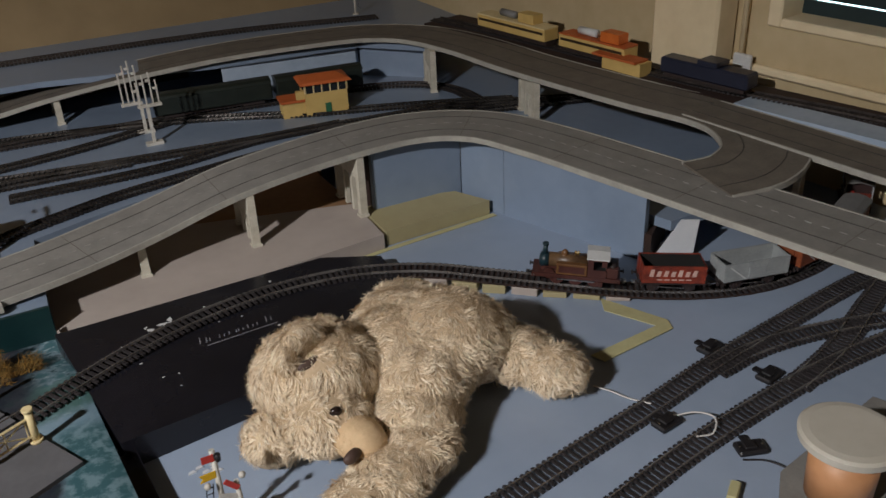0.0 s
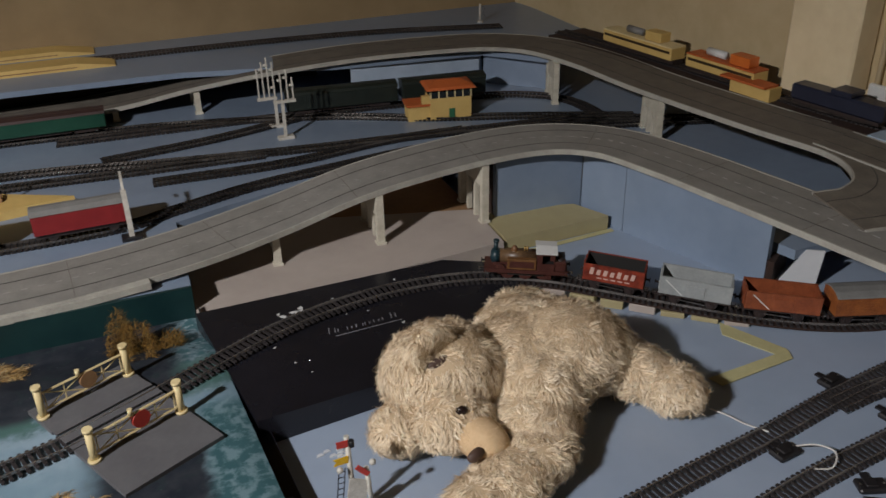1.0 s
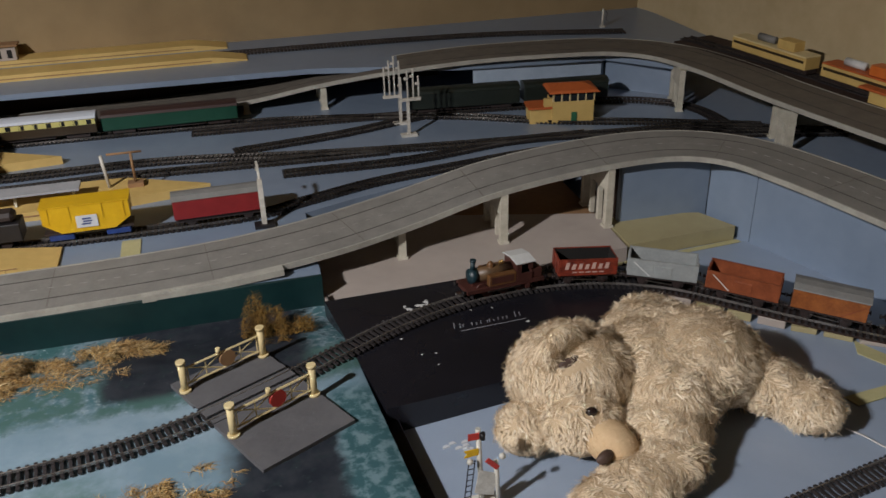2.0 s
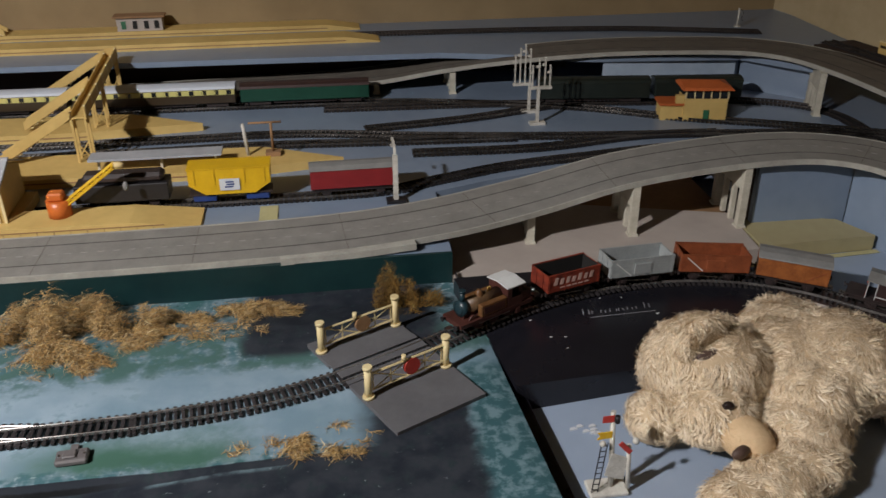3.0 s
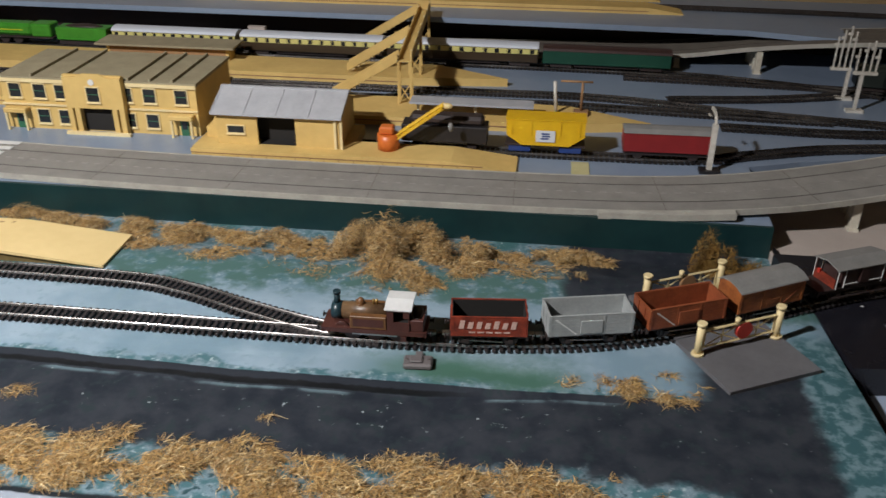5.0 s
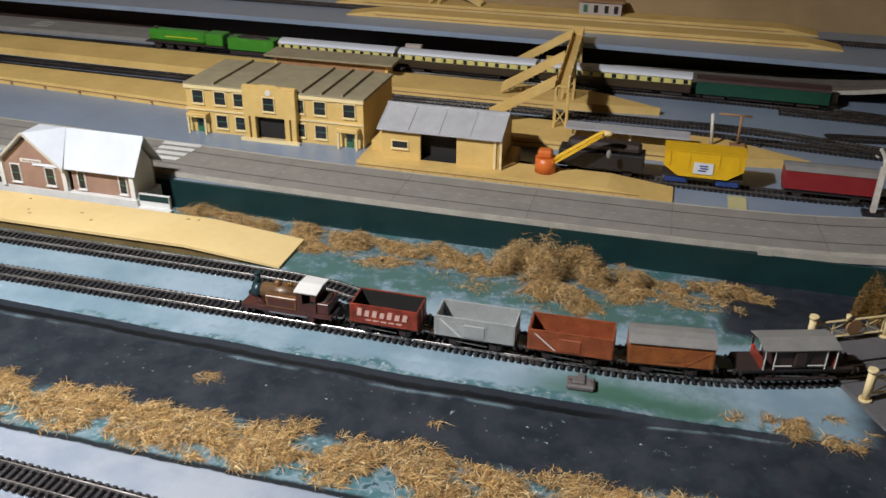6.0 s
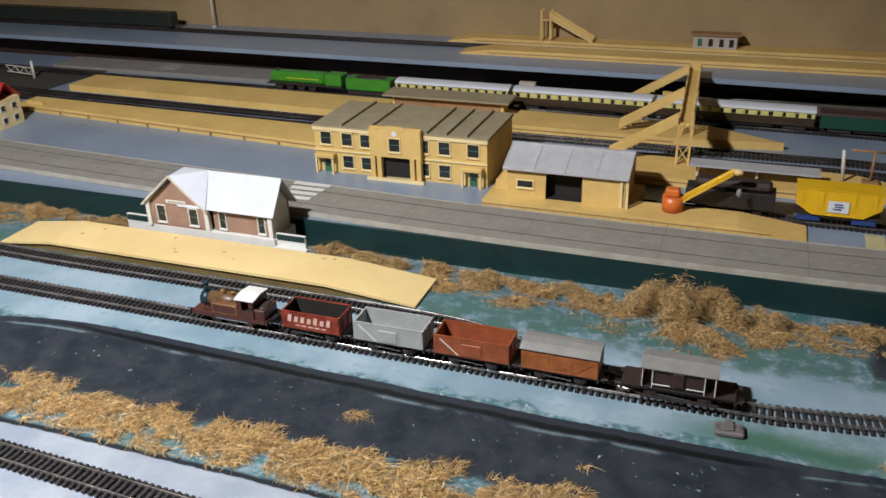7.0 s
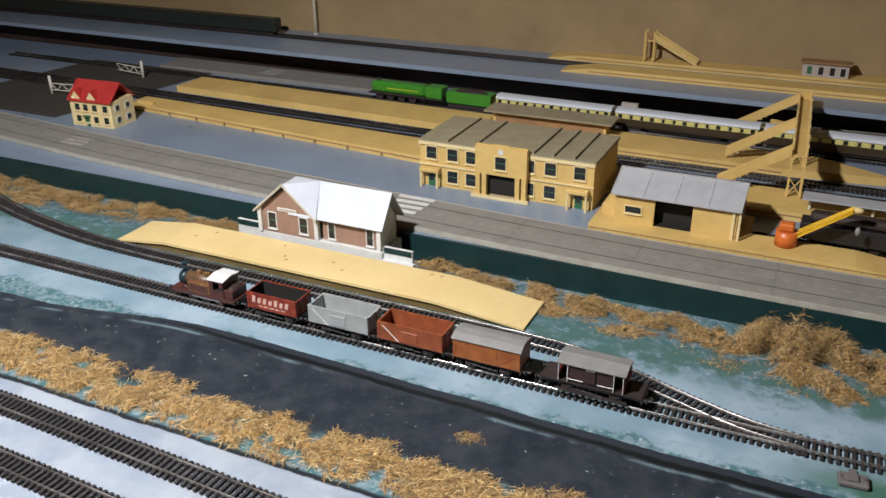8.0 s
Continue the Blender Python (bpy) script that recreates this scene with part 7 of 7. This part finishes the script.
# ---- the toy bear ----
def toy_bear():
    rnd = random.Random(4)
    Z = Vector((0, 0, 1))
    blobs = [((0.316, 0.640, 0.018), (0.057, 0.053, 0.047), -20), ((0.266, 0.612, -0.006), (0.030, 0.026, 0.024), 20), ((0.398, 0.640, 0.010), (0.058, 0.060, 0.040), 20), ((0.436, 0.635, 0.014), (0.062, 0.058, 0.044), 10), ((0.462, 0.632, 0.006), (0.046, 0.048, 0.038), 0),
             ((0.448, 0.735, -0.006), (0.042, 0.032, 0.024), -30), ((0.492, 0.602, -0.004), (0.042, 0.032, 0.026), -50), ((0.512, 0.567, -0.007), (0.030, 0.027, 0.023), -50), ((0.375, 0.574, -0.003), (0.040, 0.040, 0.029), 30),
             ((0.358, 0.540, -0.010), (0.042, 0.032, 0.022), 25), ((0.298, 0.514, -0.013), (0.040, 0.026, 0.019), 25), ((0.392, 0.600, 0.006), (0.042, 0.047, 0.036), 0), ((0.410, 0.615, 0.009), (0.046, 0.048, 0.037), 0),
             ((0.330, 0.526, -0.011), (0.044, 0.031, 0.021), 25), ((0.425, 0.700, 0.002), (0.048, 0.044, 0.030), -20), ((0.306, 0.588, 0.006), (0.036, 0.028, 0.028), 0),
             ((0.300, 0.625, 0.062), (0.025, 0.0080, 0.0200), 14), ((0.285, 0.617, 0.058), (0.009, 0.0080, 0.015), 14)]
    forms = []
    bm = bmesh.new()
    for c, r, a in blobs:
        q = Matrix.Rotation(radians(a), 3, "Z")
        forms.append((Vector(c), Vector(r), q))
        ball(c, r, bm, 24, q)
    for f in bm.faces:
        f.material_index = 0
    # snout, nose, eyes, mouth, and a dark form painting shade into the ear fold
    extra = [((0.3175, 0.5600, 0.007), (0.0195, 0.0255, 0.0168), 1, 24), ((0.3035, 0.5385, 0.0105), (0.0086, 0.0045, 0.0056), 2, 18), ((0.3055, 0.5735, 0.0290), (0.0050, 0.0046, 0.0046), 3, 0), ((0.345, 0.549, 0.003), (0.009, 0.014, 0.004), 4, 20), ((0.3035, 0.6120, 0.0535), (0.013, 0.0036, 0.0050), 4, 14)]
    for c, r, mi, a in extra:
        n = len(bm.faces)
        ball(c, r, bm, 18, Matrix.Rotation(radians(a), 3, "Z"))
        bm.faces.ensure_lookup_table()
        for f in bm.faces[n:]:
            f.material_index = mi
    for v in bm.verts:
        v.co.z = max(v.co.z, D + 0.0004)
        v.co += Vector((noise.noise(v.co * 70), noise.noise(v.co * 70 + Z * 5), 0)) * 0.002
    verts = [v.co.copy() for v in bm.verts]
    faces = []
    mats = []
    bm.verts.index_update()
    for f in bm.faces:
        faces.append([v.index for v in f.verts])
        mats.append(f.material_index)
    bm.free()

    def inside(p, skip):
        for k, (c, r, q) in enumerate(forms):
            if k != skip:
                d = q.transposed() @ (p - c)
                if (d.x / r.x) ** 2 + (d.y / r.y) ** 2 + (d.z / r.z) ** 2 < 0.90:
                    return True
        d = p - Vector(extra[0][0])
        return d.length < 0.0215 or (p - Vector(extra[2][0])).length < 0.0085 or (abs(p.x - 0.3035) < 0.013 and abs(p.y - 0.6075) < 0.0036 and p.z > 0.045)

    area = [r.x * r.y + r.y * r.z + r.x * r.z for c, r, q in forms]

    def coat(k):
        """A place on one form, its outward way and the lie of the pile there; None where another form covers it."""
        c, r, q = forms[k]
        u = Vector((rnd.gauss(0, 1), rnd.gauss(0, 1), rnd.gauss(0, 1))).normalized()
        p = c + q @ Vector((u.x * r.x, u.y * r.y, u.z * r.z))
        if u.z < -0.35 or p.z < D + 0.002 or inside(p, k):
            return None
        n = (q @ Vector((u.x / r.x, u.y / r.y, u.z / r.z))).normalized()
        swirl = Vector((noise.noise(p * 75), noise.noise(p * 75 + Z * 9), noise.noise(p * 75 + Z * 17)))
        flow = Vector((-0.15, -0.75, -0.65)) + swirl * 2.6
        return p, n, (flow - n * flow.dot(n)).normalized()

    # thick wavy locks first, then loose strands among them
    for k in range(len(forms)):
        for _ in range(int(36000 * area[k] / sum(area))):
            spot = coat(k)
            if spot is None:
                continue
            p, n, flow = spot
            side = flow.cross(n).normalized()
            l, w = rnd.uniform(0.0065, 0.0125), rnd.uniform(0.0004, 0.0010)
            if p.z > 0.044 and abs(p.y - 0.62) < 0.02:
                l *= 0.6
            wave = rnd.uniform(-0.45, 0.45)
            rise = rnd.uniform(0.12, 0.42)
            b = len(verts)
            for h in (0.0, 0.35, 0.7):
                m = p - n * 0.0015 + flow * l * h + n * l * rise * (h - 0.62 * h * h) + side * l * wave * math.sin(h * 3.4)
                g = w * (1.0 - 0.35 * h)
                for o in (-side * g, n * g * 0.75, side * g):
                    at = m + o
                    at.z = max(at.z, D + 0.0005)
                    verts.append(at)
            tip = p + flow * l + n * l * rise * 0.33 + side * l * wave * math.sin(3.4)
            tip.z = max(tip.z, D + 0.0005)
            verts.append(tip)
            for h in (0, 3):
                faces += [(b + h, b + h + 1, b + h + 4, b + h + 3), (b + h + 1, b + h + 2, b + h + 5, b + h + 4)]
            faces += [(b + 6, b + 7, b + 9), (b + 7, b + 8, b + 9)]
            mats += [5] * 6
        for _ in range(int(105000 * area[k] / sum(area))):
            spot = coat(k)
            if spot is None:
                continue
            p, n, flow = spot
            d = (n * rnd.uniform(0.15, 0.60) + flow * 0.9 + Vector((rnd.uniform(-1, 1), rnd.uniform(-1, 1), rnd.uniform(-1, 1))) * 0.28).normalized()
            l = rnd.uniform(0.006, 0.0125)
            s = d.cross(n).normalized() * rnd.uniform(0.00014, 0.00034)
            b = len(verts)
            tip = p + d * l - n * l * 0.14
            tip.z = max(tip.z, D + 0.0005)
            mid = p + d * l * 0.55
            mid.z = max(mid.z, D + 0.0005)
            verts += [p - s, p + s, mid + s * 0.85, mid - s * 0.85, tip]
            faces += [(b, b + 1, b + 2, b + 3), (b + 3, b + 2, b + 4)]
            mats += [6, 6]
    c, r = Vector(extra[0][0]), Vector(extra[0][1])
    q = Matrix.Rotation(radians(extra[0][3]), 3, "Z")
    for _ in range(3500):
        u = Vector((rnd.gauss(0, 1), rnd.gauss(0, 1), rnd.gauss(0, 1))).normalized()
        p = c + q @ Vector((u.x * r.x, u.y * r.y, u.z * r.z))
        n = (q @ Vector((u.x / r.x, u.y / r.y, u.z / r.z))).normalized()
        d = (n + Vector((rnd.uniform(-1, 1), rnd.uniform(-1, 1), rnd.uniform(-1, 1))) * 0.8).normalized() * rnd.uniform(0.0004, 0.0010)
        s = d.cross(Vector((rnd.uniform(-1, 1), rnd.uniform(-1, 1), 1))).normalized() * 0.0002
        b = len(verts)
        verts += [p - s, p + s, p + d]
        faces += [(b, b + 1, b + 2)]
        mats += [1]
    me = bpy.data.meshes.new("teddy_bear")
    me.from_pydata([tuple(v) for v in verts], [], faces)
    for m in (M_FURBASE, M_SNOUT, M_NOSEFOLD, M_EYE, M_NOSEFOLD, M_LOCK, M_FUR):
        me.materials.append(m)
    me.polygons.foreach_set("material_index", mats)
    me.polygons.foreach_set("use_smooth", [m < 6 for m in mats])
    me.update()
    tagged(new("teddy_bear", me), "shaggy beige plush bear lying face down on the board", "teddy bear")


# ---- everything that stands about ----
standing_trains()
main_station()
goods_shed()
station_platforms()
footbridge()
branch_station()
red_house()
signal_box()
semaphore()
small_signals()
level_crossing()
back_board_things()
yard_clutter()
toy_bear()
grasses()


# ---- what moves ----
def motions():
    """The goods train runs along the branch: seconds and how far its front has come along the line."""
    line = catmull(BRANCH, 0.004)
    reach = [0.0]
    for a, b in zip(line, line[1:]):
        reach.append(reach[-1] + (b - a).length)
    run = [(0.0, 0.863), (0.5, 0.958), (1.0, 1.050), (2.5, 1.312), (3.0, 1.405), (4.0, 1.588), (4.5, 1.699), (5.0, 1.836), (6.5, 2.200), (7.0, 2.309), (7.5, 2.408), (8.0, 2.498)]
    ts, ss = [r[0] for r in run], [r[1] for r in run]
    slope = [(ss[min(i + 1, len(ss) - 1)] - ss[max(i - 1, 0)]) / (ts[min(i + 1, len(ts) - 1)] - ts[max(i - 1, 0)]) for i in range(len(ts))]

    def front(t):
        i = max(k for k in range(len(ts) - 1) if ts[k] <= t + 1e-9)
        h = ts[i + 1] - ts[i]
        u = (t - ts[i]) / h
        return ((2 * u ** 3 - 3 * u ** 2 + 1) * ss[i] + (u ** 3 - 2 * u ** 2 + u) * h * slope[i] + (-2 * u ** 3 + 3 * u ** 2) * ss[i + 1] + (u ** 3 - u ** 2) * h * slope[i + 1])

    def place(s):
        x = float(np.interp(s, reach, [p.x for p in line]))
        y = float(np.interp(s, reach, [p.y for p in line]))
        return Vector((x, y, float(np.interp(s, reach, [p.z for p in line]))))

    for ob, back, base in TRAIN:
        rows = []
        for k in range(81):
            t = k / 10
            s = front(t) - back
            a, b = place(s + base / 2), place(s - base / 2)
            c = (a + b) / 2
            d = a - b
            rows.append((t, pose(c.x, c.y, c.z + 0.0046, 0, -math.degrees(math.atan2(d.z, math.hypot(d.x, d.y))), math.degrees(math.atan2(d.y, d.x)))))
        walk(ob, rows)


motions()
